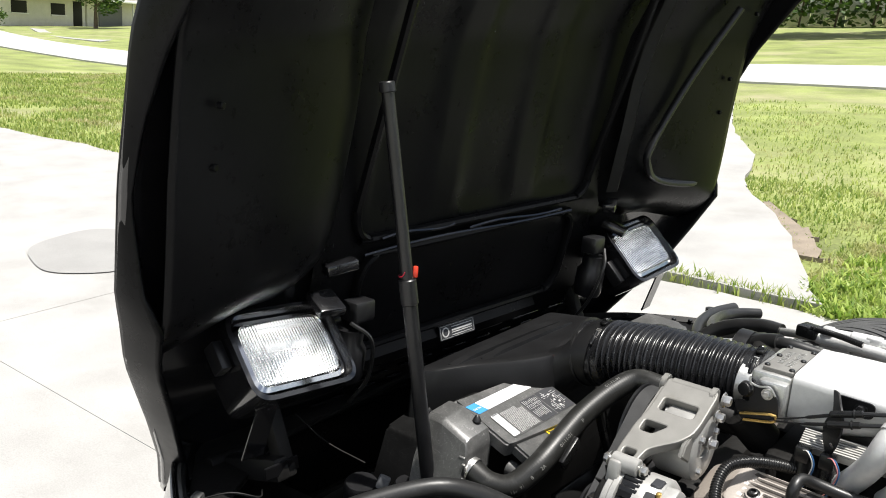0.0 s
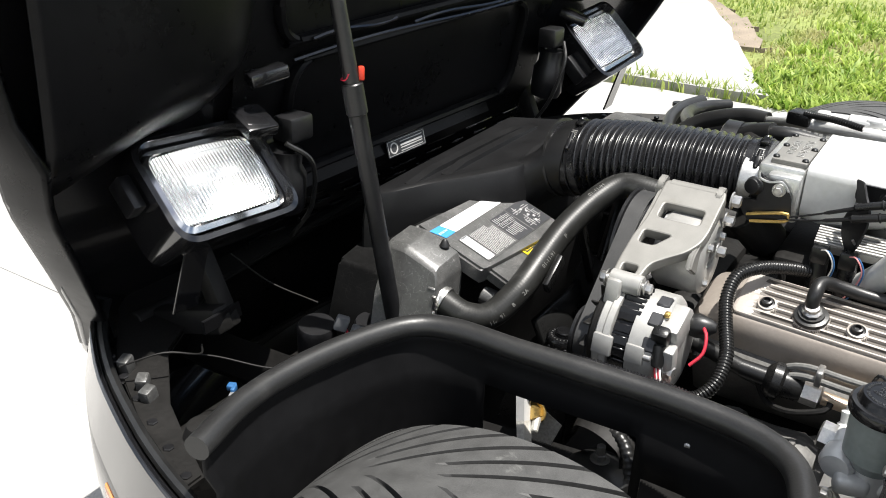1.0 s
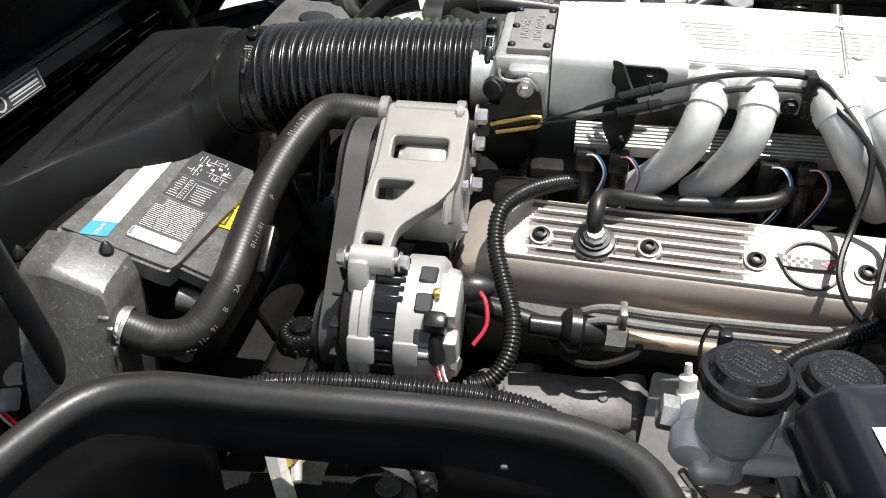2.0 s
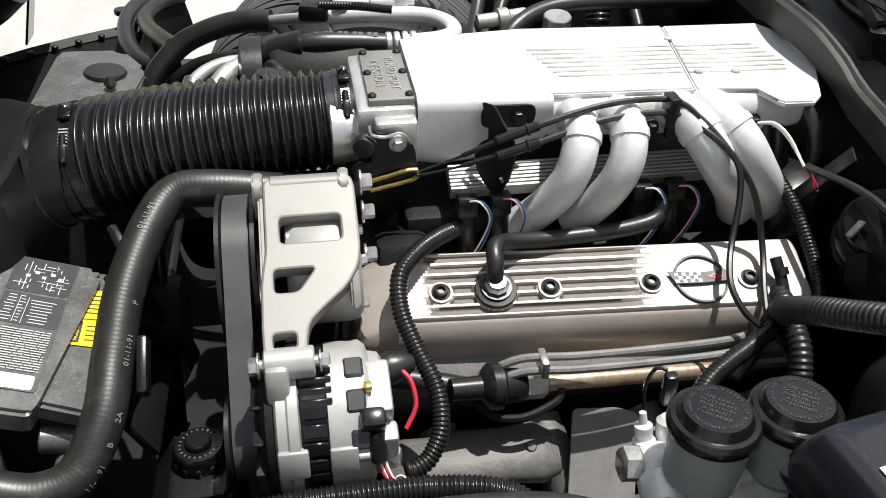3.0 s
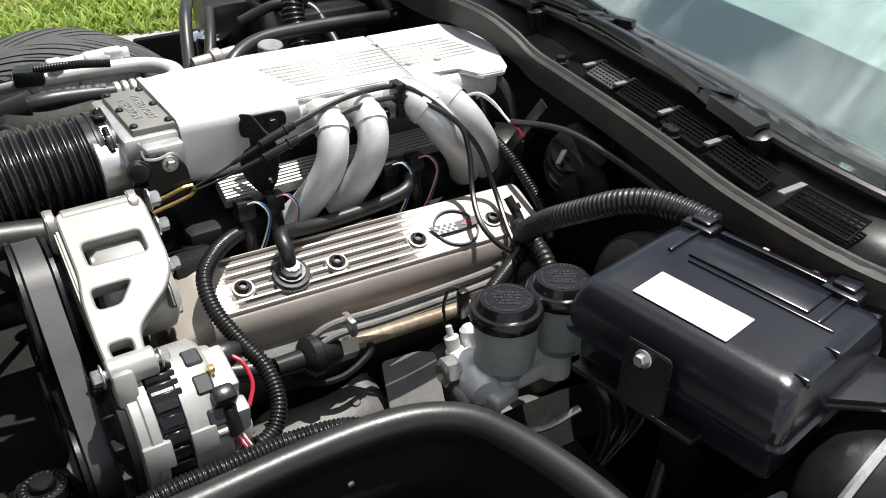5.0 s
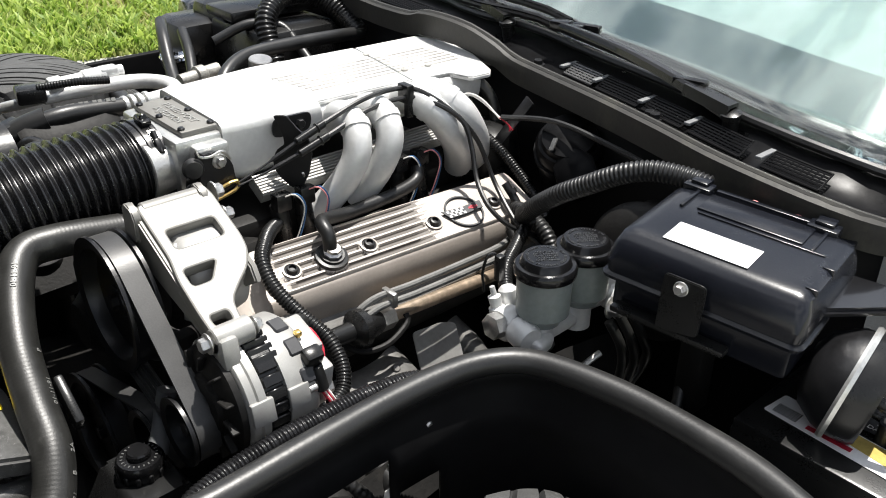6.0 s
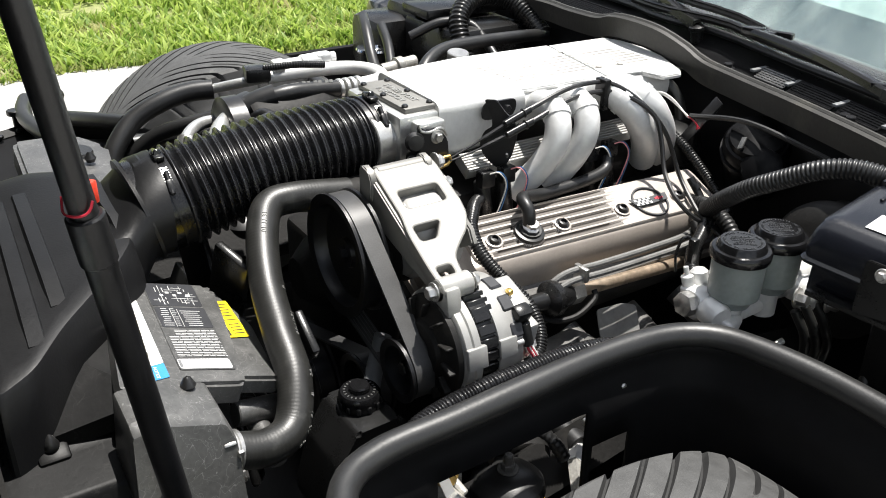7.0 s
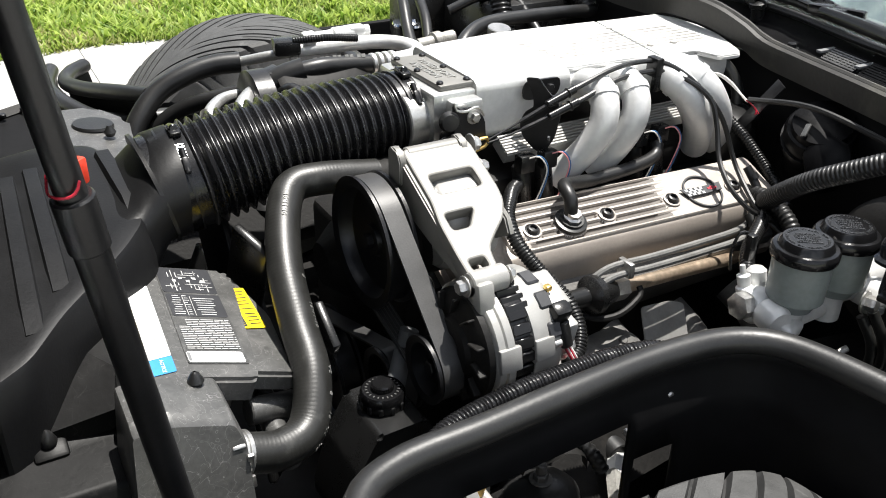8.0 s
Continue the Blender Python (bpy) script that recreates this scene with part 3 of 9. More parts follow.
def build_lawn():
    rnd = np.random.RandomState(11)
    spots = []

    def add(n, x0, x1, y0, y1, patchy):
        while n > 0:
            x, y = rnd.uniform(x0, x1), rnd.uniform(y0, y1)
            n -= 1
            if y < drive_edge(x) - 0.02 or on_walk(x, y):
                continue
            f = noise.noise((x * 0.9, y * 0.9, 3.0)) + 0.5 * noise.noise((x * 3.1, y * 3.1, 1.0))
            if f < patchy + rnd.uniform(-0.25, 0.25):
                continue
            spots.append((x, y, ground_z(x, y) - 0.02))

    add(60000, -0.8, 4.5, 2.4, 4.3, -0.32)
    add(46000, -2.5, 5.5, 2.7, 6.0, -0.15)
    add(26000, -5.0, 6.5, 5.5, 12.0, -0.1)
    blades("lawn_grass", spots, 0.040, GRASS, "patchy sunlit green lawn grass beside the driveway", "grass", 21, 0.010, 0.9)
    spots.clear()
    add(60000, -17.0, -6.0, 2.6, 9.5, -0.35)
    blades("far_lawn_grass", spots, 0.05, GRASS, "sunlit lawn grass past the driveway edge", "grass", 22, 0.014)
    spots.clear()
    for _ in range(520):
        t = rnd.uniform(0, 1)
        spots.append((lerp(-1.6, -0.62, t) + rnd.normal(0, 0.03), 2.80 + rnd.normal(0, 0.035), 0.10))
    blades("joint_weeds", spots, 0.075, GRASS, "tufts of weeds in the joint between drive and walkway", "weeds", 23, 0.008)
    # clover-like tufts along the lawn's edge
    spots.clear()
    for _ in range(6500):
        x = rnd.uniform(-0.6, 4.5)
        spots.append((x, drive_edge(x) + abs(rnd.normal(0.06, 0.12)), 0.085))
    blades("edge_weeds", spots, 0.06, WEED, "leafy weeds spilling over the driveway's edge", "weeds", 24, 0.016, 0.9)
    # low leafy clumps scattered through the lawn
    spots.clear()
    for _ in range(900):
        x = rnd.uniform(-0.7, 4.5)
        y = drive_edge(x) + 0.05 + abs(rnd.normal(0, 0.7))
        if on_walk(x, y):
            continue
        for _ in range(24):
            spots.append((x + rnd.normal(0, 0.035), y + rnd.normal(0, 0.035), ground_z(x, y) - 0.01))
    blades("lawn_weeds", spots, 0.055, WEED, "bright leafy weed clumps in the lawn", "weeds", 25, 0.015, 1.0)


def tree(at, height, spread, seed, label, category="tree", leaves=1800, leaf=0.16, trunk=0.16, low=0.35):
    t = thing("tree" if category == "tree" else "shrub", label, category, at)
    rnd = random.Random(seed)
    bm = B()
    o = Vector(at)
    top = o + Vector((0.1, 0.1, height * 0.7))
    tube(bm, [o, o + Vector((0.05, 0, height * 0.3)), top], lambda s: max(0.02, trunk * (1 - s / (height * 0.85))), 9, 0.2)
    tips = []
    for k in range(9):
        a = k * 2.4 + rnd.uniform(-0.4, 0.4)
        z0 = height * rnd.uniform(low * 0.8, 0.65)
        s = o + Vector((0.03, 0, z0))
        e = s + Vector((math.cos(a) * spread * rnd.uniform(0.5, 0.85), math.sin(a) * spread * rnd.uniform(0.5, 0.85), height * rnd.uniform(0.05, 0.3)))
        tube(bm, [s, s.lerp(e, 0.5) + Vector((0, 0, 0.15)), e], lambda q: max(0.012, trunk * 0.35 * (1 - q / (spread * 1.4))), 6, 0.25)
        tips += [e, s.lerp(e, 0.6)]
    tips.append(top)
    part("trunk", bm, BARK, t)
    vs, fs = [], []
    clumps = [(c + Vector((rnd.gauss(0, spread * 0.2), rnd.gauss(0, spread * 0.2), rnd.gauss(0, height * 0.08))), spread * rnd.uniform(0.18, 0.34)) for c in tips for _ in range(2)]
    for k in range(leaves):
        c, r = clumps[k % len(clumps)]
        d = Vector((rnd.gauss(0, 1), rnd.gauss(0, 1), rnd.gauss(0, 0.8)))
        p = c + d.normalized() * r * rnd.uniform(0.4, 1.0) ** 0.5
        u = Vector((rnd.uniform(-1, 1), rnd.uniform(-1, 1), rnd.uniform(-0.5, 0.5))).normalized() * leaf * rnd.uniform(0.6, 1.2)
        w = u.cross(Vector((rnd.uniform(-1, 1), rnd.uniform(-1, 1), 1))).normalized() * leaf * 0.45
        i = len(vs)
        vs += [p, p + u * 0.5 + w, p + u, p + u * 0.5 - w]
        fs.append((i, i + 1, i + 2, i + 3))
    me = bpy.data.meshes.new("crown")
    me.from_pydata([tuple(v) for v in vs], [], fs)
    mesh_part("crown", me, LEAF, t)
    return t


def build_distance():
    # a low pale house across the road
    hx, hy = -66.0, 31.5
    h = thing("house", "low pale stucco house with a shingle roof", "house", (hx, hy, 0))
    ang = 24
    R = Matrix.Translation((hx, hy, 0)) @ rot(0, 0, ang)

    def hb(name, c, s, m, bev=0.02, label="", parent=h):
        bm = B()
        box(bm, c, s, bev)
        bmesh.ops.transform(bm, matrix=R, verts=bm.verts)
        return part(name, bm, m, parent, label)

    hb("wall", (0, -2, 1.15), (7, 9, 2.3), STUCCO)
    hb("garage_wall", (0.5, 6.0, 1.1), (6, 6.5, 2.2), STUCCO)
    for yy in (-4.6, -0.6):
        wn = hb("window", (3.52, yy, 1.35), (0.06, 1.5, 0.8), DULL, label="dark shaded window")
        hb("window_sill", (3.58, yy, 0.9), (0.12, 1.7, 0.08), WHITE, parent=wn)
    hb("awning", (3.95, -4.6, 1.95), (0.9, 1.9, 0.08), WHITE, label="white window awning")
    hb("door", (3.52, 1.6, 1.0), (0.06, 1.0, 2.0), DULL, label="dark recessed front door")
    hb("carport_opening", (3.55, 5.6, 0.95), (0.08, 3.0, 1.9), CABIN, label="shaded carport opening")
    hb("post", (4.4, 7.4, 1.1), (0.14, 0.14, 2.2), WHITE)
    bm = B()
    prism(bm, [(-5.2, 2.2), (5.0, 2.2), (5.0, 2.32), (0, 3.8), (-5.2, 2.32)], (0, -7, 0), (1, 0, 0), (0, 0, 1), -17, 0)
    bmesh.ops.transform(bm, matrix=R, verts=bm.verts)
    part("roof", bm, ROOF, h)
    hb("fascia", (5.0, 1.5, 2.26), (0.06, 17, 0.2), WHITE)
    tree((-56, 31.5, ground_z(-56, 31.5)), 4.6, 2.3, 4, "leafy green street tree by the road", leaves=1600, leaf=0.3)
    tree((-52, 22.8, ground_z(-52, 22.8)), 1.5, 0.8, 6, "small sapling in the front garden", leaves=350, leaf=0.16, trunk=0.05)
    tree((-56, 21.0, ground_z(-56, 21.0)), 2.1, 1.5, 7, "rounded green shrub before the house", "shrub", leaves=1200, leaf=0.2, trunk=0.06, low=0.1)
    # shade tree and hedge beyond the road
    tree((-13.2, 38.0, ground_z(-13.2, 38)), 7.5, 5.0, 9, "large shade tree on the far lawn", leaves=5200, leaf=0.42, trunk=0.32, low=0.5)
    tree((-6.0, 41.0, ground_z(-6, 41)), 7.0, 5.5, 10, "spreading shade tree beyond the road", leaves=5200, leaf=0.42, trunk=0.3, low=0.5)
    hedge = thing("hedge", "dense dark green hedge along the far lawn", "hedge", (-16, 50, ground_z(-16, 50)))
    rnd = random.Random(2)
    vs, fs = [], []
    for _ in range(9000):
        x = rnd.uniform(-34, 12)
        y = 52 + rnd.gauss(0, 0.7)
        p = Vector((x, y, min(ground_z(x, y), 9) + 3.0 * rnd.random() ** 0.7))
        u = Vector((rnd.uniform(-1, 1), rnd.uniform(-1, 1), rnd.uniform(-0.6, 0.6))).normalized() * rnd.uniform(0.25, 0.5)
        w = u.cross(Vector((rnd.uniform(-1, 1), rnd.uniform(-1, 1), 1))).normalized() * 0.16
        i = len(vs)
        vs += [tuple(p), tuple(p + u * 0.5 + w), tuple(p + u), tuple(p + u * 0.5 - w)]
        fs.append((i, i + 1, i + 2, i + 3))
    me = bpy.data.meshes.new("leaves")
    me.from_pydata(vs, [], fs)
    mesh_part("leaves", me, LEAF, hedge)
    bm = B()
    for k in range(24):
        x = -34 + 2 * k
        tube(bm, [(x, 52, ground_z(x, 52) - 0.1), (x + 0.1, 52.1, ground_z(x, 52) + 1.6)], 0.06, 6, 0.4)
    pieces("stem", bm, BARK, hedge)
    bm = B()
    for k in range(23):
        x = -34 + 2 * k
        z = ground_z(x, 54)
        box(bm, (x + 1, 54, z + 0.9), (1.95, 0.1, 2.0), 0.01)
    pieces("fence_panel", bm, STUCCO, thing("garden_fence", "pale wooden fence behind the hedge", "fence", (-12, 54, 0.5)))


build_ground()
build_drive()
build_lawn()
build_distance()

# ---- the car's body and running gear ----
WHEELS = {-1: (-0.038, -0.676, 0.252), 1: (0.090, 0.761, 0.331)}


def tyre_mesh(flip):
    """A wide low-profile tyre; its columns follow the swept grooves, so that each groove has clean edges."""
    R, half, blocks, per, nv = 0.326, 0.128, 42, 12, 48
    nu = blocks * per
    bm = B()
    grid, deep = [], set()
    for i in range(nu):
        row = []
        for j in range(nv + 1):
            v = -1 + 2 * j / nv
            av = abs(v)
            sweep = 4.6 * av ** 0.74 + (0.5 if v < 0 else 0.0)
            a = 2 * math.pi * (i / nu + flip * sweep / blocks)
            r = R - 0.010 * av ** 3
            if av > 0.88:
                r -= 0.045 * ((av - 0.88) / 0.12) ** 2
            b, k = divmod(i, per)
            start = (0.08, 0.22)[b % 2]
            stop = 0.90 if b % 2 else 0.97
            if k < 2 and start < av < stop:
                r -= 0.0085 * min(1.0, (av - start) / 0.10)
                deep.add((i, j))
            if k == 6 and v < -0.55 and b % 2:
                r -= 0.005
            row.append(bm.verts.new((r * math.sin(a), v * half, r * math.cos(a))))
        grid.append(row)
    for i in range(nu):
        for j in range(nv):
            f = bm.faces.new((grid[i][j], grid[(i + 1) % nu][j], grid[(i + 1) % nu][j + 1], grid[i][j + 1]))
            # groove floors are coloured darker: unworn rubber, with the recess's shade added
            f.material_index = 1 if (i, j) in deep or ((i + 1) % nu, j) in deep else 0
    for side in (0, nv):
        s = -1 if side == 0 else 1
        prev = [grid[i][side] for i in range(nu)]
        for r, y in ((0.262, s * (half + 0.006)), (0.240, s * (half + 0.008)), (0.222, s * (half - 0.004)), (0.216, s * (half - 0.03))):
            ring = []
            for p in prev:
                d = Vector((p.co.x, 0, p.co.z)).normalized() * r
                ring.append(bm.verts.new((d.x, y, d.z)))
            for i in range(nu):
                k = (i + 1) % nu
                f = (prev[i], prev[k], ring[k], ring[i])
                bm.faces.new(f if s > 0 else f[::-1])
            prev = ring
    return bm


def build_wheels():
    for side in (-1, 1):
        cx, cy, cz = WHEELS[side]
        at = Matrix.Translation((cx, cy, cz))
        w = thing("wheel", "wide worn front tyre with swept tread grooves on an alloy rim", "wheel", (cx, cy, cz), "front wheels")
        bm = tyre_mesh(1)
        bmesh.ops.transform(bm, matrix=at, verts=bm.verts)
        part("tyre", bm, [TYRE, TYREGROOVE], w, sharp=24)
        bm = B()
        lathe(bm, [(0.216, -0.1), (0.205, -0.09), (0.2, 0.06), (0.216, 0.1), (0.208, 0.105), (0.19, 0.06), (0.06, 0.045), (0.0, 0.05)], (cx, cy, cz), (0, side, 0), 48)
        rim = part("rim", bm, ALU, w, "silver alloy rim")
        for k in range(9):
            a = 2 * math.pi * k / 9
            bm = B()
            box(bm, (cx + 0.13 * math.sin(a), cy + side * 0.055, cz + 0.13 * math.cos(a)), (0.03, 0.03, 0.14), 0.005, rot(0, math.degrees(a), 0))
            part("spoke", bm, ALU, rim)
        bm = B()
        lathe(bm, [(0, 0), (0.155, 0), (0.155, 0.02), (0.06, 0.024), (0, 0.024)], (cx, cy - side * 0.12, cz), (0, side, 0), 40)
        part("brake_disc", bm, IRON, w)


RIM_PLAN = [(-0.300, -0.80), (-0.318, -0.72), (-0.316, -0.64), (-0.296, -0.552), (-0.264, -0.482), (-0.215, -0.457), (-0.13, -0.454), (-0.04, -0.450), (0.05, -0.447), (0.12, -0.451), (0.168, -0.463), (0.201, -0.488), (0.219, -0.53), (0.234, -0.60), (0.238, -0.67), (0.234, -0.74), (0.218, -0.81)]


def wheelhouse(side):
    """An inner wheelhouse: a moulded wall with a thick rolled rubber edge."""
    w = thing("wheelhouse", "black inner wheelhouse panel with a rolled rubber edge", "wheelhouse", (0, side * 0.45, 0.6), "wheelhouses")
    plan = smooth_path([(x, y, 0.0) for x, y in RIM_PLAN], 0.012)
    n = len(plan) - 1

    def at(p, z, out=0.0):
        return Vector((p.x, -side * p.y, z)) if out == 0 else Vector((p.x, -side * p.y, z)) + out * normal(p)

    def normal(p):
        c = Vector((-0.02, 0.70 * side, 0))
        d = Vector((p.x, -side * p.y, 0)) - c
        return d.normalized()

    bm = B()
    zs = [0.600, 0.585, 0.57, 0.55, 0.53, 0.50, 0.46, 0.42, 0.38, 0.33, 0.27, 0.20]
    g = []
    for i, p in enumerate(plan):
        row = []
        for z in zs:
            step = -0.012 if z < 0.565 else 0.0
            q = at(p, z, -0.004 + step - 0.02 * max(0, 0.53 - z))
            row.append(bm.verts.new(q))
        g.append(row)
    for i in range(n):
        xm = 0.5 * (plan[i].x + plan[i + 1].x)
        inner = plan[i].y > -0.47
        for j in range(len(zs) - 1):
            zm = 0.5 * (zs[j] + zs[j + 1])
            if inner and zm > 0.22 and ((zm < 0.545 and -0.165 < xm < 0.035) or (zm < 0.485 and 0.045 < xm < 0.105)):
                continue
            bm.faces.new((g[i][j], g[i + 1][j], g[i + 1][j + 1], g[i][j + 1]))
    wall = part("wall", bm, LINER, w)
    mod = wall.modifiers.new("thickness", "SOLIDIFY")
    mod.thickness = 0.004
    bm = B()
    tube(bm, [at(p, 0.603) for p in plan], 0.0142, 14, raw=True, wave=lambda s: 1 + 0.02 * math.sin(s * 37))
    part("edge_trim", bm, TRIM, w, "thick black rubber edge trim")
    if side < 0:
        bm = B()
        for x, z in ((0.045, 0.545), (0.043, 0.528), (0.09, 0.56), (-0.19, 0.552)):
            cyl(bm, (x, -0.452, z), (x, -0.462, z), 0.0045, seg=10)
        pieces("push_pin", bm, STEEL, w, "bright push pins")
    return w


def build_suspension(side):
    s = thing("suspension", "dirty steel control arms and damper inside the wheelhouse", "suspension", (-0.04, side * 0.5, 0.3), "front suspension")
    y = lambda v: side * v
    ball = (-0.03, y(0.575), 0.385)
    # the wishbone's two legs, bright at their inner ends and darker beyond the knee
    for leg, inner, knee in (("front_arm", (-0.131, y(0.420), 0.528), (-0.121, y(0.434), 0.490)), ("rear_arm", (0.094, y(0.395), 0.432), (0.070, y(0.418), 0.432))):
        bm = B()
        tube(bm, [inner, knee], 0.0085, 4, 0.01, sx=1.1, sy=0.8)
        top = part(leg, bm, SILVER, s, "bright steel end of the arm")
        bm = B()
        tube(bm, [knee, tuple(Vector(knee).lerp(Vector(ball), 0.5)), ball], 0.0083, 4, 0.02, sx=1.1, sy=0.8)
        part("darker_length", bm, OLDALU, top)
        bm = B()
        cyl(bm, Vector(inner) + Vector((0, -side * 0.035, 0.0)), Vector(inner) + Vector((0, side * 0.004, -0.004)), 0.017)
        part("bush", bm, RUBBER, top)
    bm = B()
    cyl(bm, (-0.03, y(0.575), 0.34), (-0.03, y(0.575), 0.41), 0.026)
    part("ball_joint", bm, DULL, s)
    o = Vector((-0.112, y(0.412), 0.494))
    bm = B()
    bolt(bm, o, (-0.2, side * 0.7, 0.25), 0.0095, 0.013)
    nut = part("arm_bolt", bm, BRASS, s, "rusty yellow bolt and nut")
    bm = B()
    d = Vector((0.25, side * 0.75, -0.35)).normalized()
    cyl(bm, o + d * 0.008, o + d * 0.030, 0.0062, 0.0048)
    part("stud", bm, OLDALU, nut)
    # bright torn plate behind the front leg
    bm = B()
    prism(bm, [(0, 0), (0.03, 0.012), (0.058, 0.004), (0.050, -0.026), (0.02, -0.03), (0.006, -0.02)], (-0.140, y(0.400), 0.482), (1, 0, -0.15), (0, -side * 0.4, 0.9), 0.002, 0.0004)
    part("lower_plate", bm, OLDALU, s, "pale scraped metal plate")
    # damper with its dome and stud
    c = Vector((-0.024, y(0.408), 0))
    bm = B()
    cyl(bm, c + Vector((0, side * 0.03, 0.22)), c + Vector((0, 0, 0.425)), 0.036, 0.037)
    part("damper", bm, DULL, s)
    bm = B()
    lathe(bm, [(0.043, -0.006), (0.045, 0), (0.043, 0.012), (0.032, 0.022), (0.014, 0.028), (0, 0.029)], c + Vector((0, 0, 0.427)), (0, -side * 0.08, 1), 32)
    part("damper_dome", bm, RUBBER, s)
    bm = B()
    cyl(bm, c + Vector((0, 0, 0.45)), c + Vector((0, 0, 0.478)), 0.0055)
    bolt(bm, c + Vector((0, 0, 0.456)), (0, 0, 1), 0.0085, 0.008)
    part("damper_stud", bm, IRON, s)
    bm = B()
    lathe(bm, [(0.040, 0), (0.0425, 0.001), (0.0425, 0.015), (0.040, 0.016)], c + Vector((0, side * 0.006, 0.398)), (0, -side * 0.1, 1), 32)
    part("yellow_band", bm, YELLOW, s, "yellow band on the damper")
    # arched strap with a hose end
    bm = B()
    tube(bm, [(-0.060, y(0.410), 0.492), (-0.052, y(0.412), 0.510), (-0.020, y(0.418), 0.513), (0.012, y(0.424), 0.500), (0.018, y(0.426), 0.478)], 0.012, 4, 0.006, sx=0.25, sy=1.2)
    part("strap", bm, DULL, s, "arched black steel strap")
    bm = B()
    tube(bm, [(-0.020, y(0.412), 0.508), (0.005, y(0.422), 0.507), (0.020, y(0.434), 0.492), (0.028, y(0.442), 0.474)], 0.0085, 10, 0.002, wave=ribs(0.007, 0.14))
    part("hose_end", bm, RUBBER, s)


def hood_p(y, z, dx=0.0):
    """A place on the raised hood's inner face: y across it from its middle, z up it, dx out towards the engine."""
    c = curve_at([(0.40, -0.80), (0.55, -0.70), (0.65, -0.65), (0.85, -0.61), (1.05, -0.585), (1.25, -0.55), (1.50, -0.45), (1.80, -0.30)], z)
    a = abs(y)
    c += 0.055 * (max(0.0, a - 0.55) / 0.28) ** 2 + 0.02 * (a / 0.6) ** 2
    return Vector((c + dx + 0.085 * y, y + 0.055, z + 0.035 * y))


def hood_edge(z):
    """The half width of the raised hood at a height; narrower towards the nose."""
    return curve_at([(0.40, 0.60), (0.53, 0.665), (0.65, 0.735), (0.78, 0.80), (0.90, 0.832), (1.06, 0.838), (1.25, 0.835), (1.5, 0.82), (1.8, 0.79)], z)


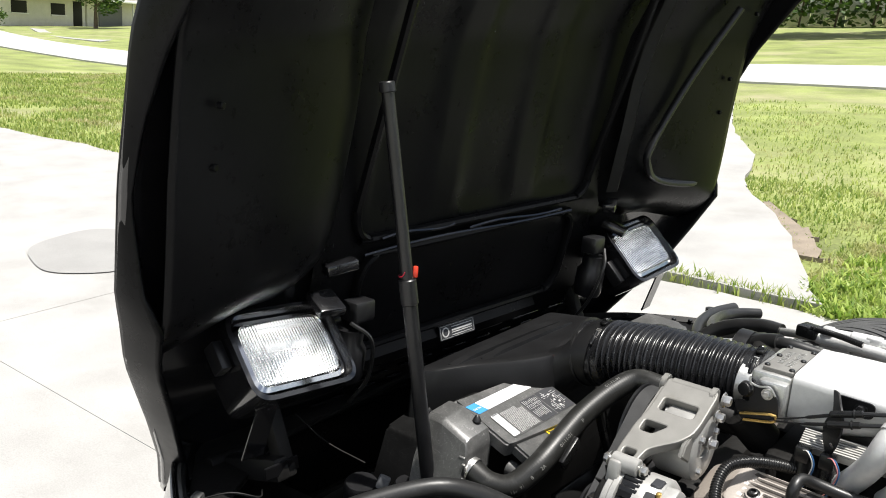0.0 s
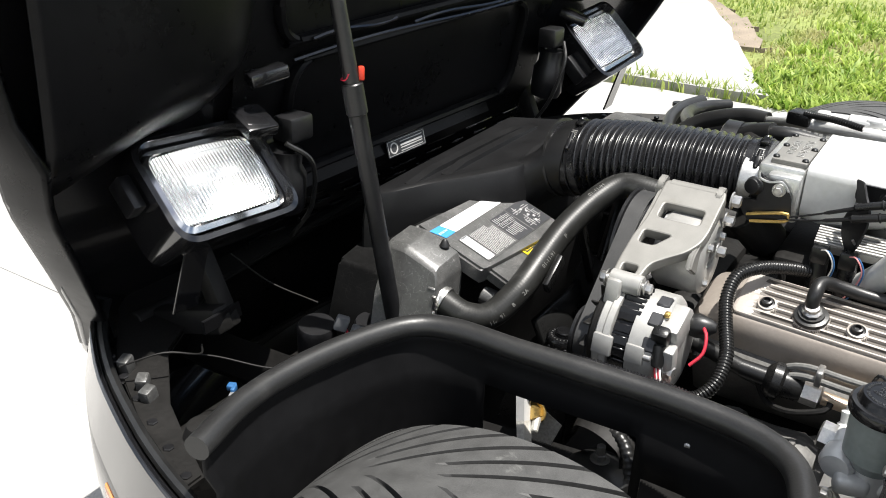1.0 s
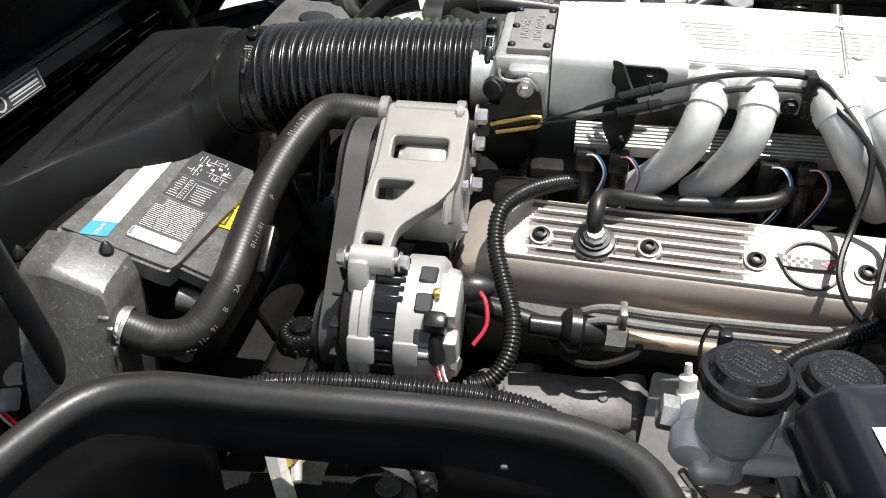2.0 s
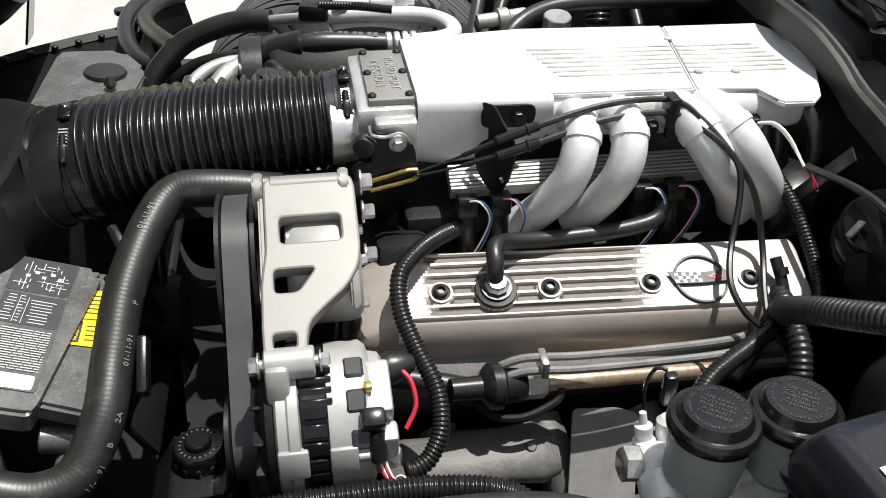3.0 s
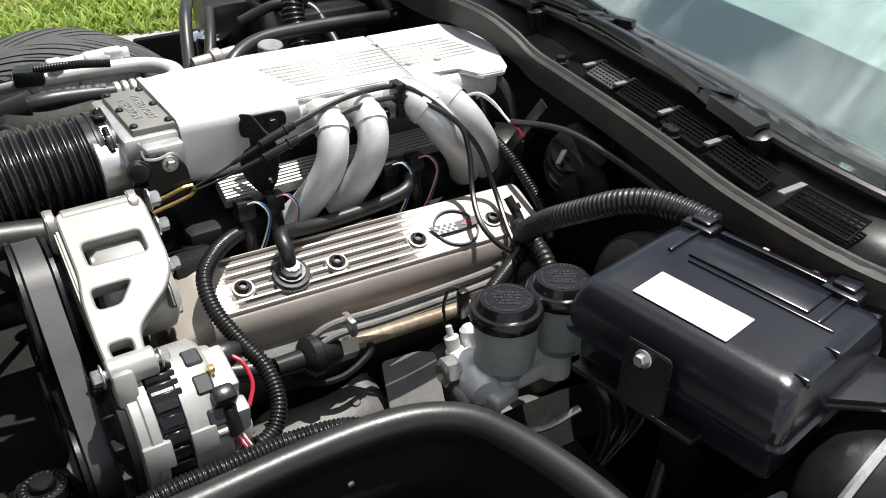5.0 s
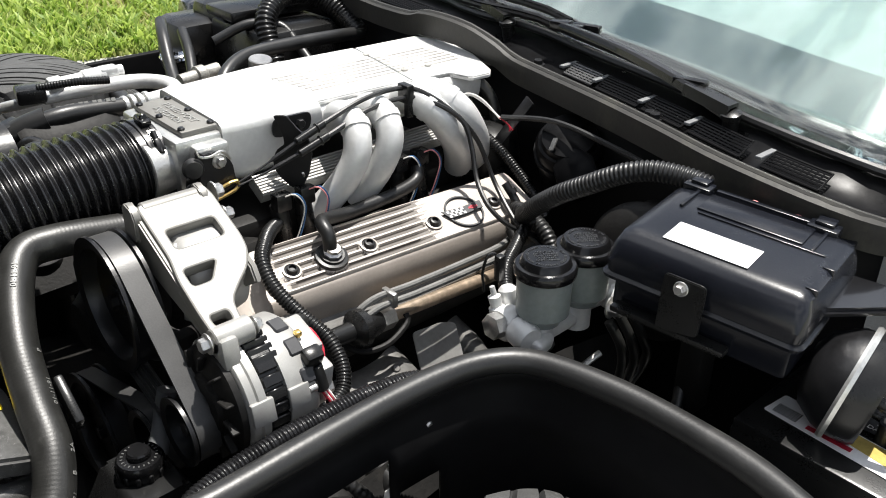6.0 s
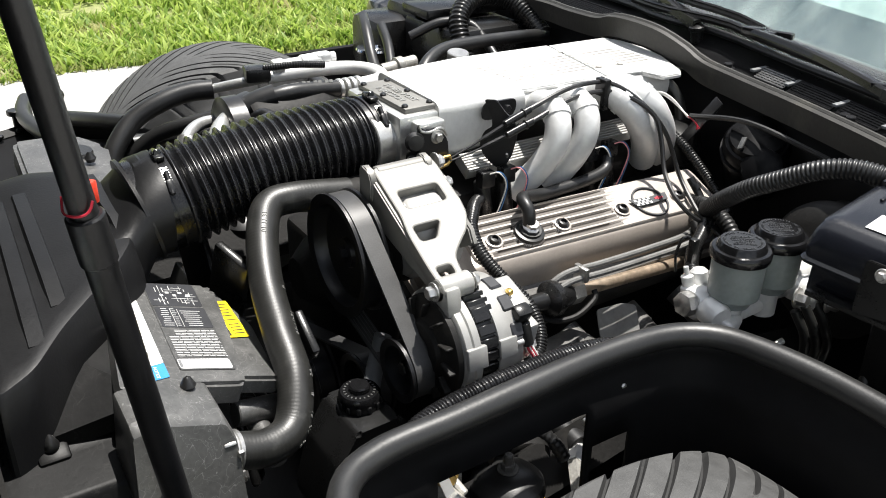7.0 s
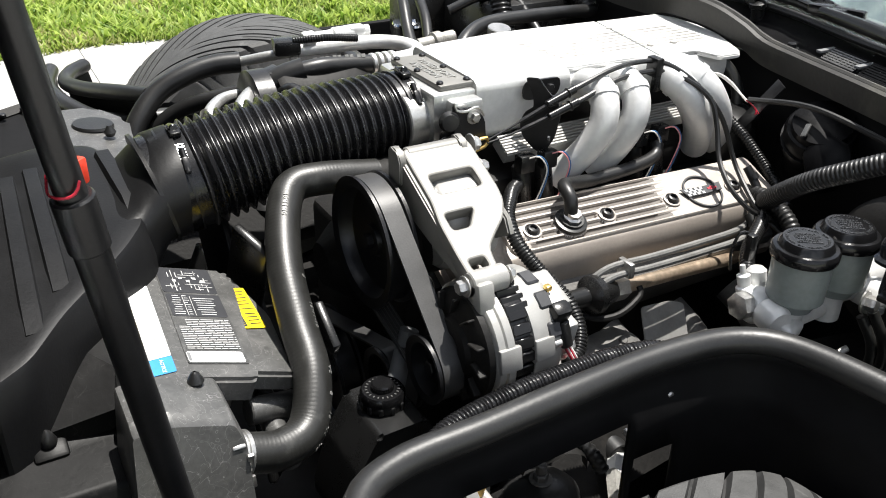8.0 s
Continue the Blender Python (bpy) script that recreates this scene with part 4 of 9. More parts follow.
def build_hood():
    h = thing("hood", "raised black clamshell hood seen from below", "hood", (-0.75, 0, 0.45))
    bm = B()

    def f(u, v):
        z = lerp(0.42, 1.64, v)
        return hood_p(lerp(-1, 1, u) * hood_edge(z), z, -0.035)

    sheet(bm, 48, 40, f)
    skin = part("skin", bm, PAINT, h)
    m = skin.modifiers.new("thickness", "SOLIDIFY")
    m.thickness, m.offset = 0.012, -1
    prof = [(0.40, -0.735), (0.47, -0.697), (0.664, -0.568), (0.80, -0.505), (0.854, -0.477), (0.90, -0.497), (1.03, -0.516), (1.136, -0.485), (1.225, -0.44), (1.35, -0.35), (1.47, -0.25), (1.58, -0.19), (1.66, -0.18)]
    for s in (-1, 1):
        # fender flank with the wheel arch cut in it
        bm = B()

        def fl(u, v):
            z = lerp(0.44, 1.64, v)
            y0 = hood_edge(z)
            p0 = hood_p(s * y0, z, -0.04)
            xe = curve_at(prof, z) + 0.085 * s * y0
            bulge = -0.004 - 0.010 * u * u
            return Vector((lerp(p0.x, max(xe, p0.x + 0.006), u), p0.y + s * bulge, p0.z))

        sheet(bm, 10, 44, fl)
        ob = part("flank", bm, UNDER, h, "satin black fender flank")
        m = ob.modifiers.new("thickness", "SOLIDIFY")
        m.thickness, m.offset = 0.008, 0
        # moulded liner behind the wheel arch
        bm = B()

        def li(u, v):
            low = 0.80 - 0.015 * math.cos(u * 6) + 0.30 * max(0.0, u - 0.60) ** 1.3
            z = lerp(low, 1.60, v)
            y = lerp(0.80, 0.40 - 0.04 * math.sin(v * 4), u)
            d = math.sin(min(1.0, 0.12 + u * 0.95) * math.pi) ** 0.6
            out = 0.095 * d * (0.8 + 0.2 * math.sin(v * 6 + 1))
            if v < 0.10:
                out -= 0.085 * (1 - v / 0.10) ** 2 * d
            return hood_p(s * y, z, out - 0.012)

        sheet(bm, 30, 40, li)
        ob = part("fender_liner", bm, UNDER, h, "dull moulded fender liner")
        m = ob.modifiers.new("thickness", "SOLIDIFY")
        m.thickness = 0.004
        if s > 0:
            bm = B()
            pts = [(0.64, 1.33), (0.56, 1.17), (0.468, 1.01), (0.474, 0.955), (0.53, 0.918), (0.66, 0.898), (0.745, 0.905)]
            tube(bm, [hood_p(s * y, z, 0.080 - 0.035 * (y > 0.70)) for y, z in pts], 0.009, 10, sx=1.3)
            part("liner_edge", bm, SATIN, h)
        for z in (0.93, 1.075, 1.16, 1.32):
            bm = B()
            o = hood_p(s * 0.735, z, 0.052)
            cyl(bm, o, o + Vector((0.010, -0.003 * s, 0)), 0.0055, seg=10)
            part("liner_rivet", bm, UNDER, h)
    # ribbed inner panel
    bm = B()

    def inner(u, v):
        z = lerp(0.50, 1.62, v)
        y = lerp(-0.44, 0.44, u)
        x = -0.004
        for cy in (-0.25, 0.0, 0.25):
            x -= 0.007 * max(0.0, 1 - ((y - cy) / 0.085) ** 4) * (1 if z > 0.90 else 0)
        return hood_p(y, z, x)

    sheet(bm, 60, 40, inner)
    part("inner_panel", bm, UNDER, h)
    for z0, z1, yw in ((0.885, 1.62, 0.36), (0.655, 0.855, 0.33)):
        bm = B()
        loop = rounded([(-yw, z0), (yw, z0), (yw, z1), (-yw, z1)], 0.06, 6)
        pts = [hood_p(y, z, 0.004) for y, z in loop]
        tube(bm, pts + pts[:1], 0.008, 8, 0.02, sx=1.3)
        part("pressed_frame", bm, UNDER, h)
    for k, z in enumerate((0.592, 0.566, 0.540)):
        y = -0.36
        while y < 0.36:
            ln = 0.07 + 0.03 * math.sin(k * 3 + y * 9)
            bm = B()
            box(bm, hood_p(y + ln / 2, z, 0.012), (0.01, ln, 0.005), 0.002, rot(2, 0, -5))
            part("louvre_bar", bm, PAINT, h)
            y += ln + 0.035
    bm = B()
    tube(bm, [hood_p(0.405, 0.90, 0.045), hood_p(0.395, 1.05, 0.055), hood_p(0.40, 1.22, 0.05), hood_p(0.43, 1.50, 0.03)], 0.030, 4, 0.05, sx=0.4)
    part("inner_brace", bm, LINER, h, "dull black inner brace")
    for y0, y1, z in ((-0.30, -0.10, 0.885), (-0.05, 0.26, 0.868), (-0.34, 0.30, 0.860)):
        bm = B()
        tube(bm, [hood_p(lerp(y0, y1, k / 6), z + 0.004 * math.sin(k), 0.016) for k in range(7)], 0.0035, 6, 0.03)
        part("lip_edge", bm, PAINT, h, "glossy folded lip")
    # cross member with the maker's plate
    bm = B()
    tube(bm, [hood_p(-0.27, 0.622, 0.008), hood_p(0.27, 0.622, 0.008)], 0.024, 4, 0.1, sx=0.5, sy=1.0)
    rail = part("cross_rail", bm, UNDER, h)
    o = hood_p(-0.01, 0.628, 0.024)
    m = frame_of(o, (0.085, 1, 0.035), (-0.24, 0, 0.97))
    me = plate_mesh([rounded([(-0.055, -0.016), (0.055, -0.016), (0.055, 0.016), (-0.055, 0.016)], 0.003)], 0.001, 0.0003, m)
    pl = mesh_part("maker_plate", me, PRINT, rail, "small black plate with a pale border and print")
    bm = B()
    M3 = m.to_3x3().to_4x4()
    lathe(bm, [(0.008, 0), (0.011, 0), (0.011, 0.0006), (0.008, 0.0006)], m @ Vector((-0.037, 0, 0.001)), m.to_3x3() @ Vector((0, 0, 1)), 24)
    for v, a, b in ((0.008, -0.018, 0.046), (0.001, -0.018, 0.046), (-0.004, -0.018, 0.046), (-0.010, -0.018, 0.046)):
        box(bm, m @ Vector(((a + b) / 2, v, 0.0012)), (b - a, 0.0035 if v == 0.001 else 0.0016, 0.0005), 0, M3)
    for a, b, c, d in ((-0.053, -0.014, 0.053, -0.0132), (-0.053, 0.0132, 0.053, 0.014), (-0.053, -0.014, -0.052, 0.014), (0.052, -0.014, 0.053, 0.014)):
        box(bm, m @ Vector(((a + c) / 2, (b + d) / 2, 0.0012)), (c - a, d - b, 0.0005), 0, M3)
    part("plate_print", bm, INK, pl)
    # lamp motors, leads and brackets
    for s in (-1, 1):
        bm = B()
        lathe(bm, [(0, 0), (0.03, 0), (0.034, 0.01), (0.034, 0.06), (0.026, 0.075), (0.026, 0.1), (0, 0.1)], hood_p(s * 0.385, 0.64, 0.07), (0.1, 0, 1), 22)
        box(bm, hood_p(s * 0.37, 0.77, 0.055), (0.04, 0.05, 0.04), 0.006)
        part("lamp_motor", bm, SATIN, h, "black headlamp motor")
        bm = B()
        tube(bm, [hood_p(s * 0.40, 0.755, 0.07), hood_p(s * 0.37, 0.72, 0.10), hood_p(s * 0.355, 0.64, 0.10), hood_p(s * 0.36, 0.58, 0.09)], 0.004, 7)
        part("motor_lead", bm, RUBBER, h)
        bm = B()
        box(bm, hood_p(s * 0.45, 0.80, 0.05), (0.06, 0.05, 0.018), 0.004, rot(0, 20, s * 15))
        part("lamp_bracket", bm, PAINT, h)
        bm = B()
        box(bm, hood_p(s * 0.42, 0.86, 0.04), (0.03, 0.06, 0.02), 0.004, rot(10, 0, s * 20))
        part("lamp_bracket", bm, PAINT, h)
        bm = B()
        tube(bm, [hood_p(s * 0.62, 0.845, 0.03), hood_p(s * 0.605, 0.875, 0.06), hood_p(s * 0.565, 0.88, 0.06), hood_p(s * 0.55, 0.845, 0.03)], 0.006, 8)
        part("guide_loop", bm, PAINT, h)
    return h


def headlamp(side):
    """A rectangular sealed-beam lamp in its black bucket, lens facing the engine bay."""
    cx, cy, cz = (-0.584, -0.488, 0.724) if side < 0 else (-0.484, 0.587, 0.754)
    L = thing("headlamp", "rectangular sealed-beam headlamp with fluted clear glass in a black bucket", "headlamp", (cx, cy, cz), "headlamps")
    u = Vector((0.05, 0.996, -0.06 if side < 0 else 0.09)).normalized()
    v = Vector((-0.70, 0.04, 0.71)).normalized()
    m = frame_of((cx, cy, cz), u, v)
    W, H = 0.176, 0.116

    def ring(w, h, d, r):
        return [m @ Vector((a, b, d)) for a, b in rounded([(-w / 2, -h / 2), (w / 2, -h / 2), (w / 2, h / 2), (-w / 2, h / 2)], r, 6)]

    bm = B()
    loft(bm, [ring(W + 0.012, H + 0.012, -0.09, 0.03), ring(W + 0.034, H + 0.034, -0.03, 0.034), ring(W + 0.040, H + 0.042, 0.014, 0.036), ring(W + 0.026, H + 0.028, 0.016, 0.032), ring(W + 0.008, H + 0.008, -0.008, 0.024)], caps=False)
    part("bucket", bm, PAINT, L, "glossy black lamp bucket")
    bm = B()
    loft(bm, [ring(W + 0.008, H + 0.008, -0.004, 0.024), ring(W + 0.010, H + 0.010, 0.004, 0.025), ring(W - 0.004, H - 0.004, 0.007, 0.022), ring(W - 0.010, H - 0.010, 0.002, 0.02)], caps=False)
    part("retaining_ring", bm, CHROME, L, "thin bright retaining ring")
    # reflector bowl
    bm = B()
    rings = []
    for k in range(9):
        t = k / 8
        sc = math.sqrt(max(0.02, 1 - t)) if k else 1.0
        rings.append([m @ Vector((a * sc, b * sc, -0.002 - 0.055 * t)) for a, b in rounded([(-W / 2, -H / 2), (W / 2, -H / 2), (W / 2, H / 2), (-W / 2, H / 2)], 0.022, 6)])
    loft(bm, rings, caps=False)
    bm.faces.new([bm.verts.new(p) for p in rings[-1]])
    part("reflector", bm, REFLECTOR, L, "bright silvered reflector")
    bm = B()
    lathe(bm, [(0, 0), (0.009, 0.0), (0.011, 0.01), (0.007, 0.022), (0, 0.024)], m @ Vector((0, 0, -0.05)), m.to_3x3() @ Vector((0, 0, 1)), 16)
    part("bulb", bm, LENS, L)
    # fluted lens
    bm = B()

    def lens(uu, vv):
        a, b = lerp(-1, 1, uu), lerp(-1, 1, vv)
        flute = 0.0005 * math.sin(uu * math.pi * 60) * (1 if (int(vv * 6) % 2 == 0 or abs(a) > 0.55) else 0.25)
        z = 0.010 - 0.006 * (a * a + b * b) / 2 + flute
        k = 1 - 0.06 * (a * a * b * b)
        return m @ Vector((a * k * (W - 0.006) / 2, b * k * (H - 0.006) / 2, z))

    sheet(bm, 240, 24, lens)
    lo = part("lens", bm, LENS, L, "fluted clear glass lens", sharp=60)
    sol = lo.modifiers.new("thickness", "SOLIDIFY")
    sol.thickness = 0.003
    lo.visible_shadow = False
    bm = B()
    for k in range(5):
        vv = -0.045 + 0.022 * k
        box(bm, m @ Vector((0.0, vv, 0.0105)), (W * 0.86, 0.0012, 0.001), 0, m.to_3x3().to_4x4())
    for ob in pieces("lens_bar", bm, LENS, L):
        ob.visible_shadow = False
    # pivot ears
    bm = B()
    box(bm, m @ Vector((side * 0.118, 0.02, -0.02)), (0.02, 0.05, 0.03), 0.004, m.to_3x3().to_4x4())
    box(bm, m @ Vector((-side * 0.115, -0.02, -0.03)), (0.024, 0.06, 0.03), 0.004, m.to_3x3().to_4x4())
    cyl(bm, m @ Vector((-side * 0.115, 0.05, -0.03)), m @ Vector((-side * 0.16, 0.055, -0.035)), 0.012)
    pieces("pivot", bm, SATIN, L)
    # mounting fork down to the hood's foot
    bm = B()
    prism(bm, [(-0.02, 0), (0.02, 0), (0.012, -0.10), (-0.03, -0.10)], m @ Vector((side * 0.06, -0.07, -0.03)), m.to_3x3() @ Vector((1, 0, 0)), (0.25, 0, 0.97), 0.004, 0.001)
    part("fork", bm, PAINT, L)


def build_prop():
    p = thing("hood_prop", "black telescoping hood prop rod with a red lock clip", "prop rod", (-0.362, -0.352, 0.42))
    a, b = Vector((-0.362, -0.352, 0.42)), Vector((-0.450, -0.428, 1.16))
    mid = a.lerp(b, 0.592)
    bm = B()
    cyl(bm, a, mid, 0.0122, 0.0122)
    cyl(bm, mid - (b - a).normalized() * 0.03, mid + (b - a).normalized() * 0.012, 0.0142, 0.0142)
    part("lower_tube", bm, SATIN, p)
    bm = B()
    cyl(bm, mid, b, 0.0104, 0.0100)
    part("upper_tube", bm, SATIN, p)
    bm = B()
    d = (b - a).normalized()
    arc = []
    for k in range(15):
        a = math.radians(221 - 80 + 160 * k / 14)
        arc.append(mid + d * (0.016 + 0.010 * (k / 7 - 1) ** 4) + Vector((0.0130 * math.cos(a), 0.0130 * math.sin(a), 0)))
    tube(bm, arc, 0.0010, 6, raw=True)
    clip = part("lock_clip", bm, REDWIRE, p, "dark red lock clip")
    bm = B()
    box(bm, mid + d * 0.024 + Vector((0.010, 0.010, 0)), (0.008, 0.008, 0.018), 0.002, rot(0, 0, 40))
    part("clip_tab", bm, RED, clip)
    bm = B()
    cyl(bm, b - d * 0.004, b + d * 0.012, 0.013, 0.012)
    part("top_eye", bm, SATIN, p)


def build_nose():
    n = thing("nose", "black front bumper fascia below the open hood", "bumper", (-0.85, 0, 0.4))
    # fascia shell in plan, from the wheel opening round the nose
    plan = smooth_path([(-0.3, -0.812, 0), (-0.4, -0.782, 0), (-0.5, -0.742, 0), (-0.63, -0.676, 0), (-0.76, -0.575, 0), (-0.88, -0.405, 0), (-0.95, -0.2, 0), (-0.97, 0, 0), (-0.95, 0.2, 0), (-0.88, 0.405, 0), (-0.76, 0.575, 0), (-0.63, 0.676, 0), (-0.5, 0.742, 0), (-0.4, 0.782, 0), (-0.3, 0.812, 0)], 0.03)
    prof = [(0.0, 0.52), (0.006, 0.515), (0.009, 0.50), (0.015, 0.47), (0.023, 0.435), (0.019, 0.428), (0.024, 0.421), (0.026, 0.36), (0.022, 0.30), (0.0, 0.22), (-0.08, 0.176)]
    bm = B()
    g = []
    for p in plan:
        d = Vector((p.x + 0.1, p.y, 0)).normalized()
        g.append([bm.verts.new((p.x + d.x * o, p.y + d.y * o, z)) for o, z in prof])
    for a, b in zip(g, g[1:]):
        for j in range(len(prof) - 1):
            bm.faces.new((a[j], b[j], b[j + 1], a[j + 1]))
    ob = part("fascia", bm, PAINT, n)
    m = ob.modifiers.new("thickness", "SOLIDIFY")
    m.thickness = 0.006
    bm = B()
    tube(bm, [(p.x + 0.014 * (1 if p.x < -.9 else .4), p.y * 0.985, 0.515) for p in plan], 0.0075, 8, raw=True)
    part("fascia_seal", bm, RUBBER, n, "black rubber seal along the fascia")
    for s in (-1, 1):
        bm = B()
        o = Vector((-0.47, s * 0.778, 0.395))
        box(bm, o, (0.14, 0.014, 0.045), 0.005, rot(0, 0, s * 23))
        part("side_marker", bm, AMBER, n, "amber side marker lamp")
        bm = B()
        for k in range(6):
            q = Vector((-0.375 - 0.054 * k, s * (0.758 - 0.0225 * k), 0.499))
            bolt(bm, q, (0, 0, 1), 0.007, 0.006)
        pieces("fascia_bolt", bm, SATIN, n)
    # upper support panel behind the fascia
    bm = B()
    pl = [(-0.94, 0), (-0.87, -0.38), (-0.75, -0.55), (-0.63, -0.65), (-0.5, -0.718), (-0.36, -0.775), (-0.36, -0.745), (-0.5, -0.675), (-0.6, -0.59), (-0.7, -0.4), (-0.74, 0), (-0.7, 0.4), (-0.6, 0.59), (-0.5, 0.675), (-0.36, 0.745), (-0.36, 0.775), (-0.5, 0.718), (-0.63, 0.65), (-0.75, 0.55), (-0.87, 0.38)]
    prism(bm, pl, (0, 0, 0.492), (1, 0, 0), (0, 1, 0), 0.012, 0.003)
    part("support_panel", bm, DULL, n)
    # dark valance that closes the nose
    bm = B()
    box(bm, (-0.91, 0, 0.335), (0.02, 1.0, 0.32), 0.006)
    part("valance", bm, UNDER, n)
    # hinge arms of the hood
    for s in (-1, 1):
        bm = B()
        box(bm, (-0.66, s * 0.52, 0.50), (0.22, 0.03, 0.04), 0.006, rot(0, -18, 0))
        box(bm, (-0.60, s * 0.50, 0.58), (0.03, 0.028, 0.16), 0.006, rot(0, -25, 0))
        cyl(bm, (-0.70, s * 0.49, 0.50), (-0.70, s * 0.56, 0.50), 0.014)
        part("hinge_arm", bm, DULL, n)
        bm = B()
        prism(bm, [(0, 0), (0.10, 0.012), (0.105, 0.035), (0.01, 0.028)], (-0.57, s * 0.47, 0.512), (0.25, s * 0.95, 0.1), (0.1, 0, 1), 0.004, 0.001)
        part("hinge_gusset", bm, SATIN, n)


def build_bay_floor():
    bm = B()
    sheet(bm, 20, 20, lambda u, v: Vector((lerp(-0.93, 0.9, u), lerp(-1, 1, v) * curve_at([(-0.93, 0.22), (-0.8, 0.48), (-0.6, 0.645), (-0.35, 0.765), (0.9, 0.86)], lerp(-0.93, 0.9, u)), 0.17 + 0.01 * math.sin(9 * u) * math.sin(7 * v))))
    solo("undertray", bm, DULL, "dirty black tray under the engine bay", "undertray", kind="structure")
    f = thing("chassis_frame", "dirty black chassis rails beside the engine", "chassis", (0, 0, 0.4))
    for s in (-1, 1):
        bm = B()
        tube(bm, [(-0.75, s * 0.40, 0.36), (-0.35, s * 0.40, 0.38), (0.0, s * 0.385, 0.40), (0.35, s * 0.37, 0.42), (0.6, s * 0.42, 0.42)], 0.045, 4, 0.05, sx=0.9)
        part("rail", bm, DULL, f)
    bm = B()
    box(bm, (0.0, 0, 0.26), (0.2, 0.8, 0.06), 0.01)
    box(bm, (-0.55, 0, 0.33), (0.06, 1.3, 0.12), 0.01)
    pieces("cross_member", bm, DULL, f)
    # outer panel that closes the bay behind each wheel
    for s in (-1, 1):
        bm = B()
        box(bm, (0.50, s * 0.905, 0.40), (0.44, 0.02, 0.38), 0.006)
        box(bm, (0.30, s * 0.66, 0.36), (0.02, 0.28, 0.36), 0.004)
        pieces("side_panel", bm, LINER, f)


SEAL_PATH = [(0.62, -0.715, 0.700), (0.555, -0.712, 0.722), (0.500, -0.692, 0.738), (0.471, -0.635, 0.752), (0.474, -0.52, 0.760), (0.497, -0.42, 0.763), (0.521, -0.31, 0.765), (0.545, -0.19, 0.766), (0.555, -0.115, 0.770), (0.555, -0.075, 0.784), (0.551, -0.02, 0.799), (0.550, 0.04, 0.803), (0.560, 0.10, 0.797), (0.578, 0.155, 0.782), (0.592, 0.25, 0.776), (0.602, 0.34, 0.775), (0.600, 0.50, 0.770), (0.585, 0.68, 0.760), (0.565, 0.80, 0.74)]


def seal_at(y):
    pts = SEAL_PATH[2:]
    base = [(p[1], p[0]) for p in pts]
    level = [(p[1], min(p[2], 0.776)) for p in pts]
    return curve_at(base, y), curve_at(level, y)


